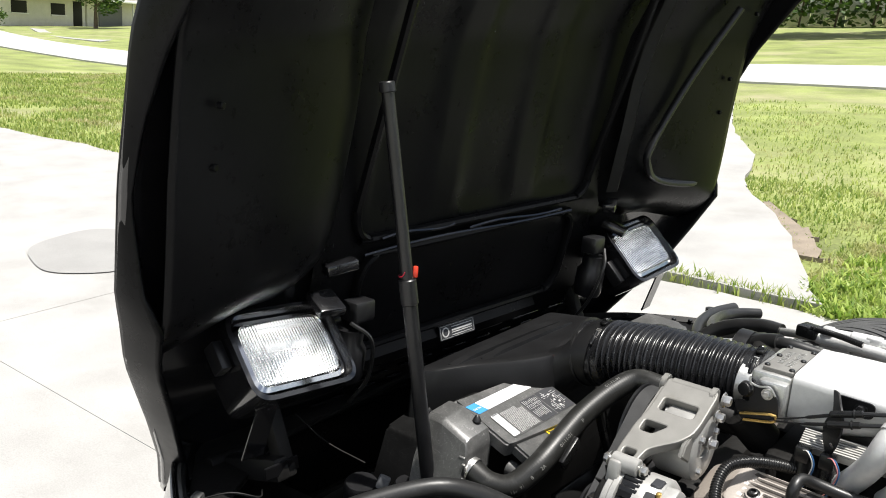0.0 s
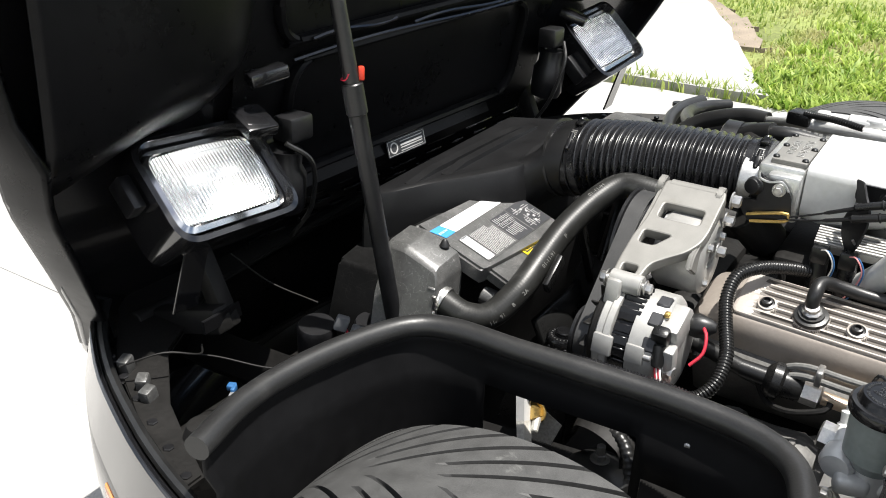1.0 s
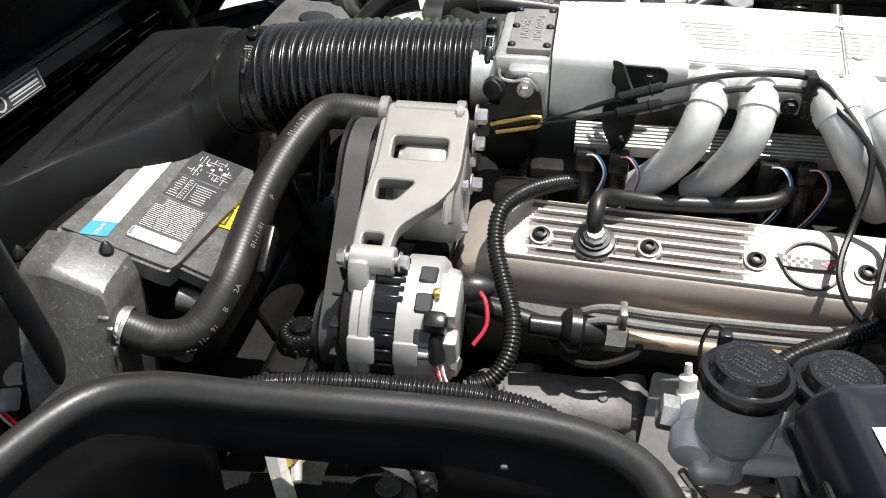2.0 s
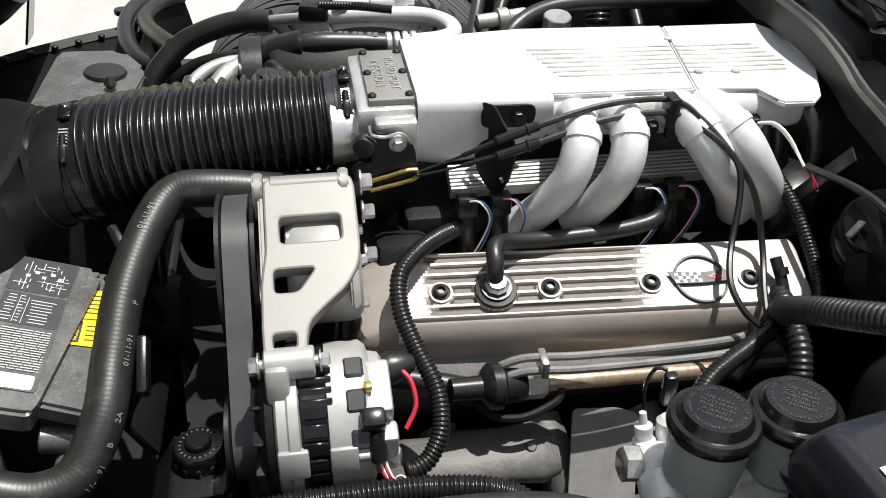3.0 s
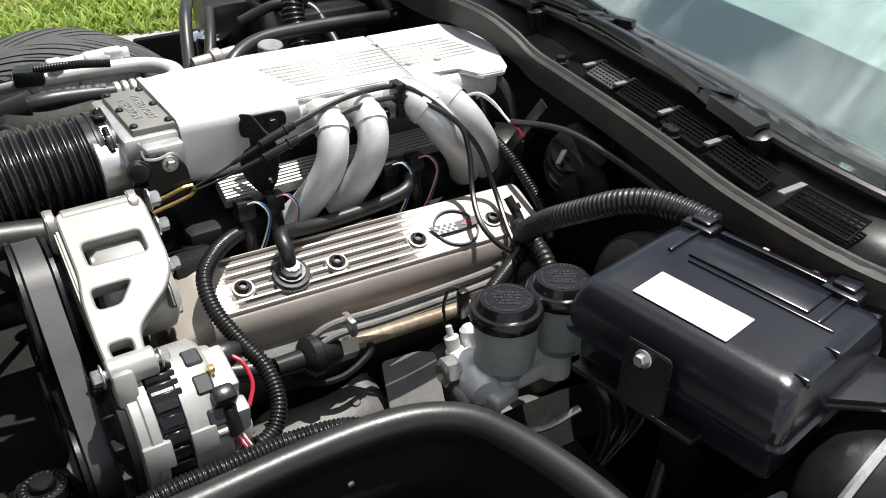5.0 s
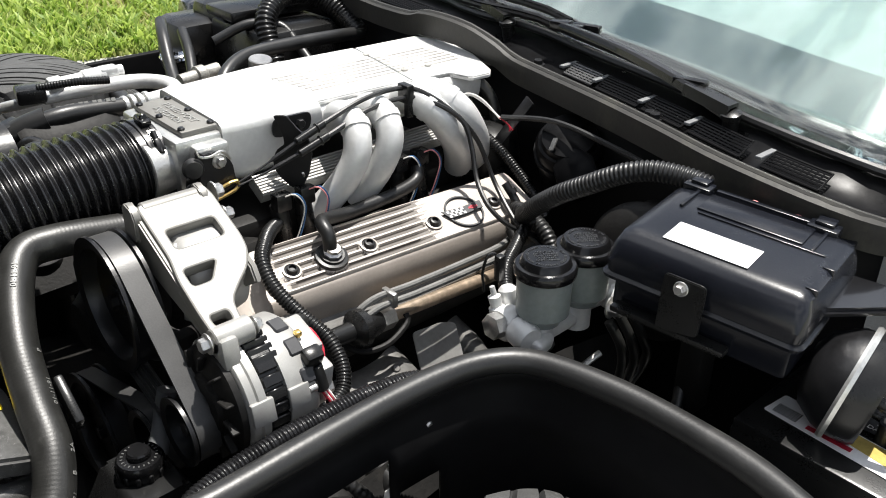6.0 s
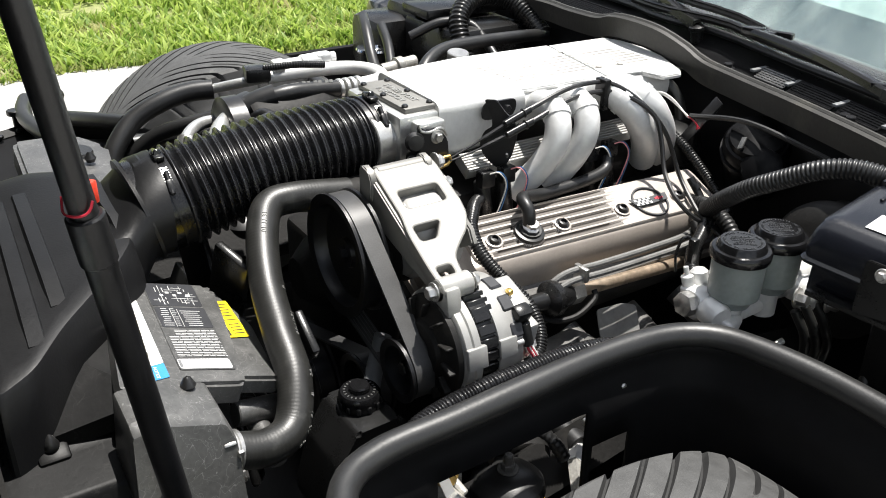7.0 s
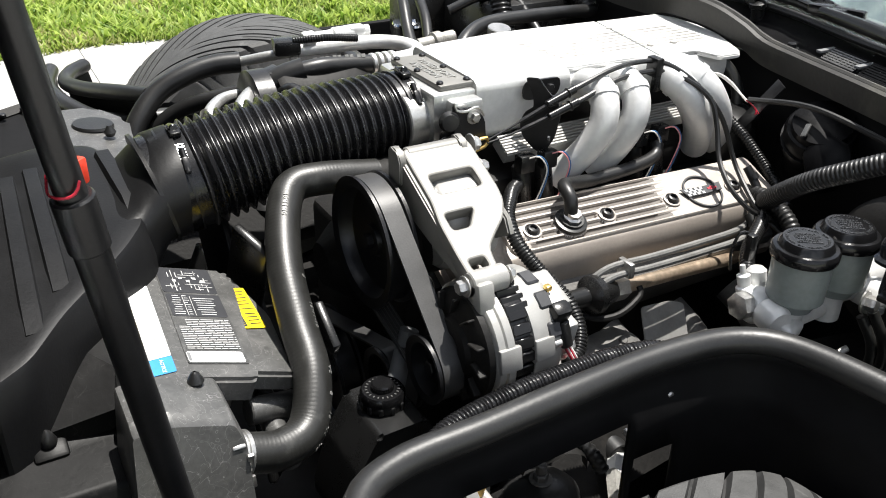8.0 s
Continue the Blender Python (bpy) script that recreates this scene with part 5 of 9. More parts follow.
def build_cowl():
    # firewall
    bm = B()
    sheet(bm, 30, 6, lambda u, v: Vector((seal_at(lerp(-0.69, 0.80, u))[0] + 0.035, lerp(-0.69, 0.80, u), lerp(0.22, 0.745, v))))
    ob = solo("firewall", bm, LINER, "black painted firewall behind the engine", "firewall", kind="structure")
    ob.modifiers.new("thickness", "SOLIDIFY").thickness = 0.012
    c = thing("cowl", "black cowl panel with mesh vents below the windshield", "cowl", (0.6, 0, 0.76))

    def cowl_p(y, k, lift=0.0):
        x, z = seal_at(y)
        return Vector((x + 0.015 + k * 0.085, y, z - 0.004 + 0.030 * k + lift))

    bm = B()
    sheet(bm, 44, 8, lambda u, v: cowl_p(lerp(-0.69, 0.80, u), v, -0.010 * math.sin(v * math.pi)))
    part("panel", bm, UNDER, c)
    # vent meshes set in the panel
    for y0, y1 in ((-0.62, -0.55), (-0.52, -0.44), (-0.425, -0.355), (-0.345, -0.262), (-0.252, -0.190), (0.14, 0.36), (0.42, 0.66)):
        bm = B()
        for k in range(int((y1 - y0) / 0.0075) + 1):
            y = y0 + 0.0075 * k
            tube(bm, [cowl_p(y, 0.20, 0.002), cowl_p(y, 0.50, 0.002)], 0.0012, 4, 0.1)
        for k in range(6):
            tube(bm, [cowl_p(y, 0.21 + 0.055 * k, 0.0025) for y in np.linspace(y0, y1, 6)], 0.0014, 4, 0.03)
        part("vent_mesh", bm, GREYPLASTIC if y1 == -0.190 else UNDER, c)
        bm = B()
        tube(bm, [cowl_p(y0, 0.18, 0.002), cowl_p(y1, 0.18, 0.002), cowl_p(y1, 0.53, 0.002), cowl_p(y0, 0.53, 0.002), cowl_p(y0, 0.18, 0.002)], 0.0015, 6, raw=True)
        part("vent_frame", bm, LINER, c)
        bm = B()
        o = cowl_p(y1 + 0.006, 0.4, 0.003)
        box(bm, o, (0.035, 0.008, 0.004), 0.001)
        part("vent_tab", bm, CABIN, c)
    for y in (-0.385, -0.395 + 0.02, 0.10, -0.14):
        bm = B()
        bolt(bm, cowl_p(y, 0.12, 0.002), (0, 0, 1), 0.007, 0.007)
        part("nut", bm, SATIN, c)
    # upright rubber strip with a rolled lip along the cowl's edge
    seal = thing("cowl_seal", "weathered black rubber seal strip along the cowl edge", "seal", (0.55, 0, 0.72))
    line = smooth_path(SEAL_PATH, 0.012)
    bm = B()
    rows = []
    for k, q in enumerate(line):
        t = line[min(k + 1, len(line) - 1)] - line[max(k - 1, 0)]
        side = Vector((t.y, -t.x, 0)).normalized()
        rows.append([q + side * a + Vector((0, 0, b)) for a, b in ((-0.010, 0.008), (-0.003, 0.0115), (0.004, 0.010), (0.008, 0.004), (0.011, -0.006), (0.012, -0.022), (-0.006, -0.026))])
    loft(bm, rows)
    part("strip", bm, SEAL, seal)
    bm = B()
    tube(bm, [q + Vector((0, 0, 0.0095)) for q in line[::2]], 0.0048, 8, raw=True)
    part("lip", bm, SEAL, seal)
    # windshield
    w = thing("windshield", "tinted raked windshield with a black band below", "windshield", (0.66, 0, 0.80))

    def ws(u, v):
        y = lerp(-0.70, 0.80, u)
        x, z = seal_at(y)
        return Vector((x + 0.088 + 0.64 * v, lerp(y, 0.05 + (y - 0.05) * 0.86, v), z + 0.024 + 0.30 * v + 0.03 * math.sin(v * math.pi)))

    bm = B()
    sheet(bm, 44, 16, ws)
    g = part("glass", bm, GLASS, w, "green tinted glass")
    m = g.modifiers.new("thickness", "SOLIDIFY")
    m.thickness = 0.005
    g.visible_shadow = False
    bm = B()
    sheet(bm, 44, 4, lambda u, v: ws(u, 0.005 + 0.17 * v) + Vector((0.004, 0, -0.009)))
    part("black_band", bm, BLACKINK, w, "black printed band")
    bm = B()
    tube(bm, [ws(k / 30, 0) + Vector((-0.004, 0, 0.002)) for k in range(31)], 0.006, 8, raw=True)
    part("lower_moulding", bm, RUBBER, w)
    # dash behind the glass
    bm = B()
    sheet(bm, 20, 10, lambda u, v: ws(0.04 + 0.92 * u, 0.15 + 0.85 * v) + Vector((0, 0, -0.04 - 0.20 * v)))
    solo("dashboard", bm, CABIN, "grey dashboard top behind the windshield", "dashboard")
    bm = B()
    box(bm, (1.95, 0.05, 0.6), (0.1, 1.5, 0.8), 0.03)
    solo("cabin_rear", bm, CABIN, "dark cabin bulkhead behind the seats", "car body", kind="structure")
    bm = B()
    sheet(bm, 8, 8, lambda u, v: Vector((lerp(1.26, 1.95, u), lerp(-0.56, 0.66, v), 1.10 + 0.02 * math.sin(u * 3.0) - 0.03 * (2 * v - 1) ** 2)))
    ob = solo("car_roof", bm, PAINT, "glossy black roof panel behind the windshield", "car roof", kind="structure")
    ob.modifiers.new("thickness", "SOLIDIFY").thickness = 0.02
    for s in (-1, 1):
        bm = B()
        box(bm, (1.75, 0.05 + s * 0.82, 0.45), (1.9, 0.05, 0.55), 0.03)
        solo("car_door", bm, PAINT, "glossy black door and body side", "car door", "body sides", kind="structure")
    bm = B()
    box(bm, (2.7, 0.05, 0.55), (0.1, 1.6, 0.5), 0.03)
    solo("tail_panel", bm, PAINT, "glossy black rear body panel", "car body", kind="structure")
    bm = B()
    sheet(bm, 8, 8, lambda u, v: Vector((lerp(1.93, 2.68, u), lerp(-0.72, 0.82, v), lerp(1.06, 0.80, u ** 1.3) - 0.05 * (2 * v - 1) ** 2)))
    ob = solo("rear_deck", bm, PAINT, "glossy black rear hatch panel", "car body", kind="structure")
    ob.modifiers.new("thickness", "SOLIDIFY").thickness = 0.02
    for s in (-1, 1):
        bm = B()
        box(bm, (0.68, 0.05 + s * 0.83, 0.575), (0.34, 0.11, 0.25), 0.03)
        solo("rear_fender", bm, PAINT, "glossy black fender section before the door", "car body", "fender sections", kind="structure")
        bm = B()
        tube(bm, [(0.60, 0.05 + s * 0.775, 0.70), (0.92, 0.05 + s * 0.73, 0.90), (1.28, 0.05 + s * 0.655, 1.08)], 0.030, 10, 0.04, sx=0.8)
        solo("windshield_pillar", bm, PAINT, "glossy black windshield pillar", "pillar", "windshield pillars", kind="structure")
    # wipers
    for hub_y, clip_y, b0, b1, v0, v1 in ((-0.475, -0.137, -0.42, 0.16, 0.0, 0.0), (-0.03, 0.22, -0.195, 0.55, 0.028, 0.06)):
        def on_glass(y, v, lift):
            return ws((y + 0.70) / 1.5, v) + Vector((-0.008, 0, lift))

        hub = cowl_p(hub_y, 0.66, 0.004)
        clip = on_glass(clip_y, lerp(v0, v1, 0.5), 0.020) + Vector((-0.012, 0, 0))
        wp = thing("wiper", "black windshield wiper parked at the glass", "wiper", hub, "wipers")
        bm = B()
        lathe(bm, [(0, -0.02), (0.010, -0.02), (0.010, 0.004), (0.013, 0.006), (0.013, 0.012), (0.008, 0.014), (0, 0.0145)], hub, (-0.2, 0, 1), 22)
        part("wiper_hub", bm, PLASTIC, wp)
        # tapered channel-section arm
        bm = B()
        rows = []
        for k in range(13):
            q = hub.lerp(clip, k / 12) + Vector((0, 0, 0.010 + 0.010 * math.sin(k / 12 * math.pi)))
            hw, hh = lerp(0.012, 0.0055, k / 12), lerp(0.007, 0.004, k / 12)
            rows.append([q + Vector((a * hw, 0, b * hh)) for a, b in ((-1, -1), (-0.85, 0.5), (-0.5, 1), (0.5, 1), (0.85, 0.5), (1, -1))])
        loft(bm, rows)
        part("wiper_arm", bm, GLOSS, wp)
        bm = B()
        d = (clip - hub).normalized()
        loft(bm, [[hub + d * e + Vector((a * 0.0135, 0, 0.016 + b * 0.008)) for a, b in ((-1, -1), (-0.8, 0.7), (0.8, 0.7), (1, -1))] for e in (0.0, 0.012, 0.060, 0.075)])
        part("arm_cover", bm, PLASTIC, wp)
        # blade: a rubber lip below a slim spine
        pts = [on_glass(lerp(b0, b1, k / 14), lerp(v0, v1, k / 14), 0.014 + 0.006 * math.sin(k / 14 * math.pi)) for k in range(15)]
        bm = B()
        tube(bm, pts, 0.0048, 6, raw=True, sx=1.0, sy=1.3)
        blade = part("wiper_blade", bm, RUBBER, wp)
        bm = B()
        tube(bm, [p + Vector((-0.006, 0, 0.007)) for p in pts[1:-1]], 0.0026, 5, raw=True)
        part("spine", bm, GLOSS, blade)
        bm = B()
        box(bm, pts[0] + Vector((-0.002, 0.02, 0.006)), (0.014, 0.045, 0.012), 0.003, rot(0, 0, 14))
        part("end_guard", bm, GLOSS, blade)
        bm = B()
        box(bm, clip + Vector((0.006, 0, 0.008)), (0.026, 0.030, 0.014), 0.003, rot(0, 0, 12))
        box(bm, clip + Vector((0.004, -0.028, 0.009)), (0.016, 0.024, 0.009), 0.002, rot(0, 0, 12))
        pieces("blade_clip", bm, GLOSS, wp)


build_wheels()
for _s in (-1, 1):
    wheelhouse(_s)
    build_suspension(_s)
build_hood()
headlamp(-1)
headlamp(1)
build_prop()
build_nose()
build_bay_floor()
build_cowl()

# ---- the engine ----
def build_block():
    e = thing("engine_block", "dark greasy engine block with cast heads", "engine", (0.25, 0, 0.45))
    bm = B()
    box(bm, (0.24, 0, 0.40), (0.50, 0.30, 0.30), 0.02)
    box(bm, (0.27, 0, 0.545), (0.42, 0.26, 0.12), 0.015)
    part("block", bm, DULL, e)
    for s in (-1, 1):
        bm = B()
        box(bm, (0.255, s * 0.195, 0.530), (0.46, 0.085, 0.09), 0.01, rot(s * -28, 0, 0))
        part("cylinder_head", bm, IRON, e)
        bm = B()
        for k in range(4):
            x = 0.09 + 0.112 * k
            tube(bm, [(x, s * 0.235, 0.470), (x + 0.01, s * 0.275, 0.445), (x + 0.02, s * 0.300, 0.405)], 0.022, 10, 0.015)
        tube(bm, [(0.04, s * 0.310, 0.405), (0.20, s * 0.325, 0.398), (0.40, s * 0.32, 0.385), (0.50, s * 0.31, 0.33)], 0.028, 12, 0.02)
        pieces("exhaust_manifold", bm, IRON, e, "rusty grey exhaust manifold")
    bm = B()
    box(bm, (-0.025, 0, 0.43), (0.05, 0.30, 0.26), 0.015)
    lathe(bm, [(0, 0), (0.05, 0), (0.055, 0.02), (0.03, 0.05), (0, 0.05)], (-0.045, 0, 0.53), (-1, 0, 0), 24)
    part("timing_cover", bm, DULL, e)
    # lower intake manifold in the valley
    bm = B()
    box(bm, (0.275, 0, 0.625), (0.40, 0.20, 0.05), 0.012)
    part("lower_manifold", bm, DULL, e, "greasy dark lower intake manifold")
    bm = B()
    cyl(bm, (0.055, -0.035, 0.64), (0.02, -0.07, 0.69), 0.03)
    cyl(bm, (0.03, -0.055, 0.665), (-0.09, -0.075, 0.675), 0.024)
    part("water_neck", bm, DULL, e)
    bm = B()
    for s in (-1, 1):
        box(bm, (0.07, s * 0.12, 0.60), (0.06, 0.09, 0.08), 0.012, rot(s * 20, 0, 0))
    pieces("accessory_mount", bm, DULL, e)


def build_valve_cover(s):
    """A cast valve cover: a bright face with recessed grooves darkened for shade, a bevelled skirt and a flange; it
    leans with the head.
    """
    c = thing("valve_cover", "champagne-painted cast valve cover with recessed grooves coloured dark for shade", "valve cover", (0.26, s * 0.2, 0.6), "valve covers")
    th, lean = math.radians(3.2), math.radians(22)
    out = Vector((-math.sin(th) * math.cos(lean), s * math.cos(th) * math.cos(lean), -math.sin(lean)))
    # x along the engine, y across (outwards times s), z off the face
    m = frame_of((0.2555, s * 0.2075, 0.6225), (math.cos(th), s * math.sin(th), -0.008), out * s)

    def ring(x0, x1, w0, w1, z, r):
        return [m @ Vector((a, s * b, z)) for a, b in rounded([(x0, w1), (x1, w1), (x1, w0), (x0, w0)], r, 5)]

    X0, X1, W0, W1 = -0.196, 0.224, -0.049, 0.029
    bm = B()
    loft(bm, [ring(-0.256, 0.238, -0.062, 0.062, -0.085, 0.02), ring(-0.256, 0.238, -0.062, 0.062, -0.072, 0.02), ring(-0.250, 0.232, -0.058, 0.054, -0.068, 0.022), ring(-0.247, 0.229, -0.054, 0.047, -0.034, 0.026), ring(-0.238, X1 + 0.004, W0 - 0.003, W1 + 0.013, -0.017, 0.024), ring(X0 - 0.008, X1 + 0.002, W0 - 0.002, W1 + 0.004, -0.0065, 0.015), ring(X0, X1, W0, W1, -0.0048, 0.012)])
    part("body", bm, COVER, c)
    bolts_x = (-0.157, -0.047, 0.057, 0.161)
    grooves = [-0.0405 + 0.0121 * k for k in range(6)]

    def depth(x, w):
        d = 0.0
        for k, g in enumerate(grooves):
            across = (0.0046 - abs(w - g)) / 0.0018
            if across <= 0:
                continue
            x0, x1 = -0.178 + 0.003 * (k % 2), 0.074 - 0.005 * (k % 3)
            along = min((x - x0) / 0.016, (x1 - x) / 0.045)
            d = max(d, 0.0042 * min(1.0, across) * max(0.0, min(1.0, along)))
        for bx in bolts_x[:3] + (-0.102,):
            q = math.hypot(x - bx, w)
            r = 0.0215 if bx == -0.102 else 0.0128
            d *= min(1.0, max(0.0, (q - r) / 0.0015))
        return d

    bm = B()
    nu, nv = 210, 64
    g = []
    for i in range(nu + 1):
        row = []
        for j in range(nv + 1):
            w = lerp(W0, W1, j / nv)
            e = min(w - W0, W1 - w)
            inset = 0.012 - math.sqrt(max(0.0, 0.012 ** 2 - (0.012 - e) ** 2)) if e < 0.012 else 0.0
            x = lerp(X0 + inset, X1 - inset, i / nu)
            edge = min(e, x - X0 - inset, X1 - inset - x)
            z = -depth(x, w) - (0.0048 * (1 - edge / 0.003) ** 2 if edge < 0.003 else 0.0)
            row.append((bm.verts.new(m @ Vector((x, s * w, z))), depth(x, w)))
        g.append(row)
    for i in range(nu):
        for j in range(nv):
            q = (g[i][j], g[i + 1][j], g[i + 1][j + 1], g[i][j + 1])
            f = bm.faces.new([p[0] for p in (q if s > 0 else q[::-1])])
            # the deep faces take a darker colour that stands in for groove shade
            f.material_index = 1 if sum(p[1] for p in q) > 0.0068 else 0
    part("ribbed_face", bm, [COVERTOP, GROOVE_SHADE], c, "bright ribbed face with grooves darkened for shade")
    up = m.to_3x3() @ Vector((0, 0, 1))
    for bx in bolts_x:
        bm = B()
        o = m @ Vector((bx, 0, -0.001))
        lathe(bm, [(0.006, 0.001), (0.0105, 0.001), (0.0118, 0.002), (0.0118, 0.0035), (0.0098, 0.0038), (0.009, 0.001), (0.006, 0.001)], o, up, 26)
        b = part("bolt_seat", bm, COVERTOP, c)
        bm = B()
        lathe(bm, [(0, 0.0008), (0.0095, 0.0008), (0.0095, 0.0022), (0.0068, 0.003), (0.0062, 0.008), (0.0042, 0.0086), (0.0036, 0.005), (0, 0.005)], o, up, 22)
        part("bolt", bm, SATIN, b, "dark socket-head bolt")
    if s < 0:
        # breather grommet with its valve
        o = m @ Vector((-0.102, 0, -0.001))
        bm = B()
        lathe(bm, [(0.0, 0), (0.0205, 0), (0.0215, 0.003), (0.0205, 0.006), (0.016, 0.007), (0.0155, 0.010), (0, 0.010)], o, up, 30)
        gr = part("grommet", bm, RUBBER, c, "black rubber breather grommet")
        bm = B()
        lathe(bm, [(0.0, 0.010), (0.0115, 0.010), (0.0125, 0.014), (0.0095, 0.016), (0.009, 0.02), (0, 0.02)], o, up, 8)
        part("valve", bm, STEEL, gr, "bright hexagon breather valve")
        # round badge with two flags
        mm = m.copy()
        mm.translation = m @ Vector((0.110, 0.002, 0.0012))
        circ = [(0.0285 * math.cos(a), 0.0285 * math.sin(a)) for a in np.linspace(0, 2 * math.pi, 48, endpoint=False)]
        circ2 = [(0.0258 * math.cos(a), 0.0258 * math.sin(a)) for a in np.linspace(0, 2 * math.pi, 48, endpoint=False)]
        em = mesh_part("badge", plate_mesh([circ, circ2], 0.003, 0.0005, mm), BLACKINK, c, "round black ring badge with two small flags")
        M3 = mm.to_3x3().to_4x4()
        for sx, name in ((-1, "checked_flag"), (1, "dark_flag")):
            bm = B()
            if sx < 0:
                poly = [(-0.0345, 0.0085), (-0.001, 0.0062), (-0.001, -0.0065), (-0.028, -0.0062)]
            else:
                poly = [(-0.001, 0.0062), (0.0325, 0.0085), (0.029, -0.0045), (-0.001, -0.0065)]
            prism(bm, poly, mm @ Vector((0, 0, 0.0022)), mm.to_3x3() @ Vector((1, 0, 0)), mm.to_3x3() @ Vector((0, 1, 0)), 0.0012, 0.0002)
            fl = part(name, bm, BLACKINK, em)
            bm = B()
            if sx < 0:
                for i in range(7):
                    for j in range(3):
                        if (i + j) % 2 == 0:
                            box(bm, mm @ Vector((-0.0265 + 0.0040 * i, 0.0040 - 0.0040 * j, 0.0037)), (0.0038, 0.0038, 0.0006), 0, M3)
                part("checks", bm, WHITE, fl)
            else:
                box(bm, mm @ Vector((0.0145, 0.0006, 0.0037)), (0.0150, 0.0030, 0.0006), 0, M3)
                box(bm, mm @ Vector((0.0145, 0.0006, 0.0037)), (0.0060, 0.0060, 0.0006), 0, M3)
                part("emblem_bar", bm, REDWIRE, fl)
    return c


def build_plenum():
    p = thing("plenum", "silver cast intake plenum with fine ribs on its top", "plenum", (0.3, 0, 0.72))

    def z_at(x):
        return 0.774 - 0.010 * max(0.0, (x - 0.09)) / 0.45

    # front box
    bm = B()
    sec = []
    for x, zb, w in ((0.094, 0.690, 0.072), (0.12, 0.686, 0.073), (0.17, 0.690, 0.074), (0.222, 0.705, 0.075), (0.236, 0.715, 0.075)):
        zt = z_at(x)
        r = 0.014
        ringp = rounded([(-w, zb + 0.012), (-w, zt), (w + 0.024, zt + 0.004), (w + 0.02, zb + 0.012), (w * 0.6, zb), (-w * 0.6, zb)], r, 4)
        sec.append([Vector((x, a, b)) for a, b in ringp])
    loft(bm, sec)
    part("front_box", bm, SILVER, p, "silver cast front of the plenum")
    # rear box, lower at the sides, with the runner flange
    bm = B()
    sec = []
    for x, w, zb in ((0.230, 0.072, 0.722), (0.30, 0.076, 0.720), (0.40, 0.078, 0.718), (0.47, 0.083, 0.716), (0.515, 0.080, 0.720), (0.535, 0.06, 0.725)):
        zt = z_at(x) - 0.004
        ringp = rounded([(-w, zb), (-w - 0.004, zt - 0.016), (-w + 0.006, zt), (w - 0.006, zt), (w + 0.004, zt - 0.016), (w, zb)], 0.008, 3)
        sec.append([Vector((x, a, b)) for a, b in ringp])
    loft(bm, sec)
    part("rear_box", bm, SILVER, p)
    # thin cover plate with the wing at its rear, parted by a seam
    for a0, a1 in ((0.228, 0.3985), (0.4005, 0.547)):
        if a0 < 0.3:
            poly = [(0.100, -0.062), (0.231, -0.062), (0.236, -0.069), (0.391, -0.070), (0.4185, 0.105), (0.240, 0.106), (0.12, 0.090), (0.100, 0.085)]
        else:
            poly = [(0.393, -0.070), (0.462, -0.073), (0.470, -0.103), (0.476, -0.109), (0.508, -0.110), (0.524, -0.094), (0.555, -0.024), (0.565, 0.03), (0.560, 0.080), (0.543, 0.106), (0.4205, 0.105)]
        bm = B()
        prism(bm, poly, (0, 0, z_at((a0 + a1) / 2) - 0.0042 + 0.018 * (a0 + a1) / 2), (1, 0, -0.018), (0, 1, 0.025), 0.0065, 0.0018)
        part("cover_plate", bm, SILVER, p)
    for k in range(7):
        y = -0.030 + 0.0118 * k
        for a, b in ((0.252 - 0.003 * k, 0.3955 + 0.0018 * k), (0.4005 + 0.0018 * k, 0.524 - 0.004 * abs(k - 2))):
            mid_x = (a + b) / 2
            z = z_at(mid_x) + 0.0023 + 0.025 * y
            bm = B()
            box(bm, (mid_x, y, z + 0.0002), (b - a, 0.0022, 0.0012), 0.0004, rot(1.4, 1.0, 0), 1)
            part("groove", bm, OLDALU, p, "dark groove line")
            bm = B()
            box(bm, (mid_x, y + 0.0048, z + 0.0004), (b - a - 0.003, 0.0062, 0.0018), 0.0008, rot(1.4, 1.0, 0), 1)
            part("rib", bm, SILVER, p)
    bm = B()
    for x, y in ((0.412, -0.03), (0.455, -0.032), (0.412, 0.062)):
        lathe(bm, [(0, 0), (0.005, 0), (0.005, 0.002), (0, 0.002)], (x, y, z_at(x) + 0.0023 + 0.025 * y), (0, 0, 1), 14)
    pieces("screw", bm, OLDALU, p)
    # runners: across from the plenum, over and down; the front pair swings forwards, the rear pair backwards
    shape = ((0.066, 0.742), (0.092, 0.755), (0.119, 0.752), (0.137, 0.735), (0.142, 0.712), (0.135, 0.684), (0.122, 0.657), (0.110, 0.638))
    swings = ((0.256, 0.256, 0.254, 0.247, 0.239, 0.225, 0.208, 0.194), (0.304, 0.304, 0.303, 0.299, 0.292, 0.281, 0.268, 0.256), (0.366, 0.367, 0.372, 0.385, 0.400, 0.420, 0.436, 0.446), (0.402, 0.403, 0.409, 0.423, 0.438, 0.457, 0.471, 0.480))
    for s in (-1, 1):
        for k, xs in enumerate(swings):
            lo = 0.024 if s > 0 else 0.0
            pts = [(x, s * y, z - lo * (i < 3)) for i, (x, (y, z)) in enumerate(zip(xs, shape))]
            bm = B()
            tube(bm, pts, 0.0185 if k < 2 else 0.0205, 18, 0.006)
            rn = part("runner", bm, SILVER, p, "curved silver intake runner")
            bm = B()
            q = smooth_path(pts, 0.004)
            tube(bm, q[14:17], 0.0202 if k < 2 else 0.0222, 18, raw=True)
            part("runner_collar", bm, SILVER, rn)
    bm = B()
    for s in (-1, 1):
        for x in (0.34, 0.455):
            bolt(bm, (x, s * 0.088, 0.735), (0, s, 0.1), 0.006, 0.008)
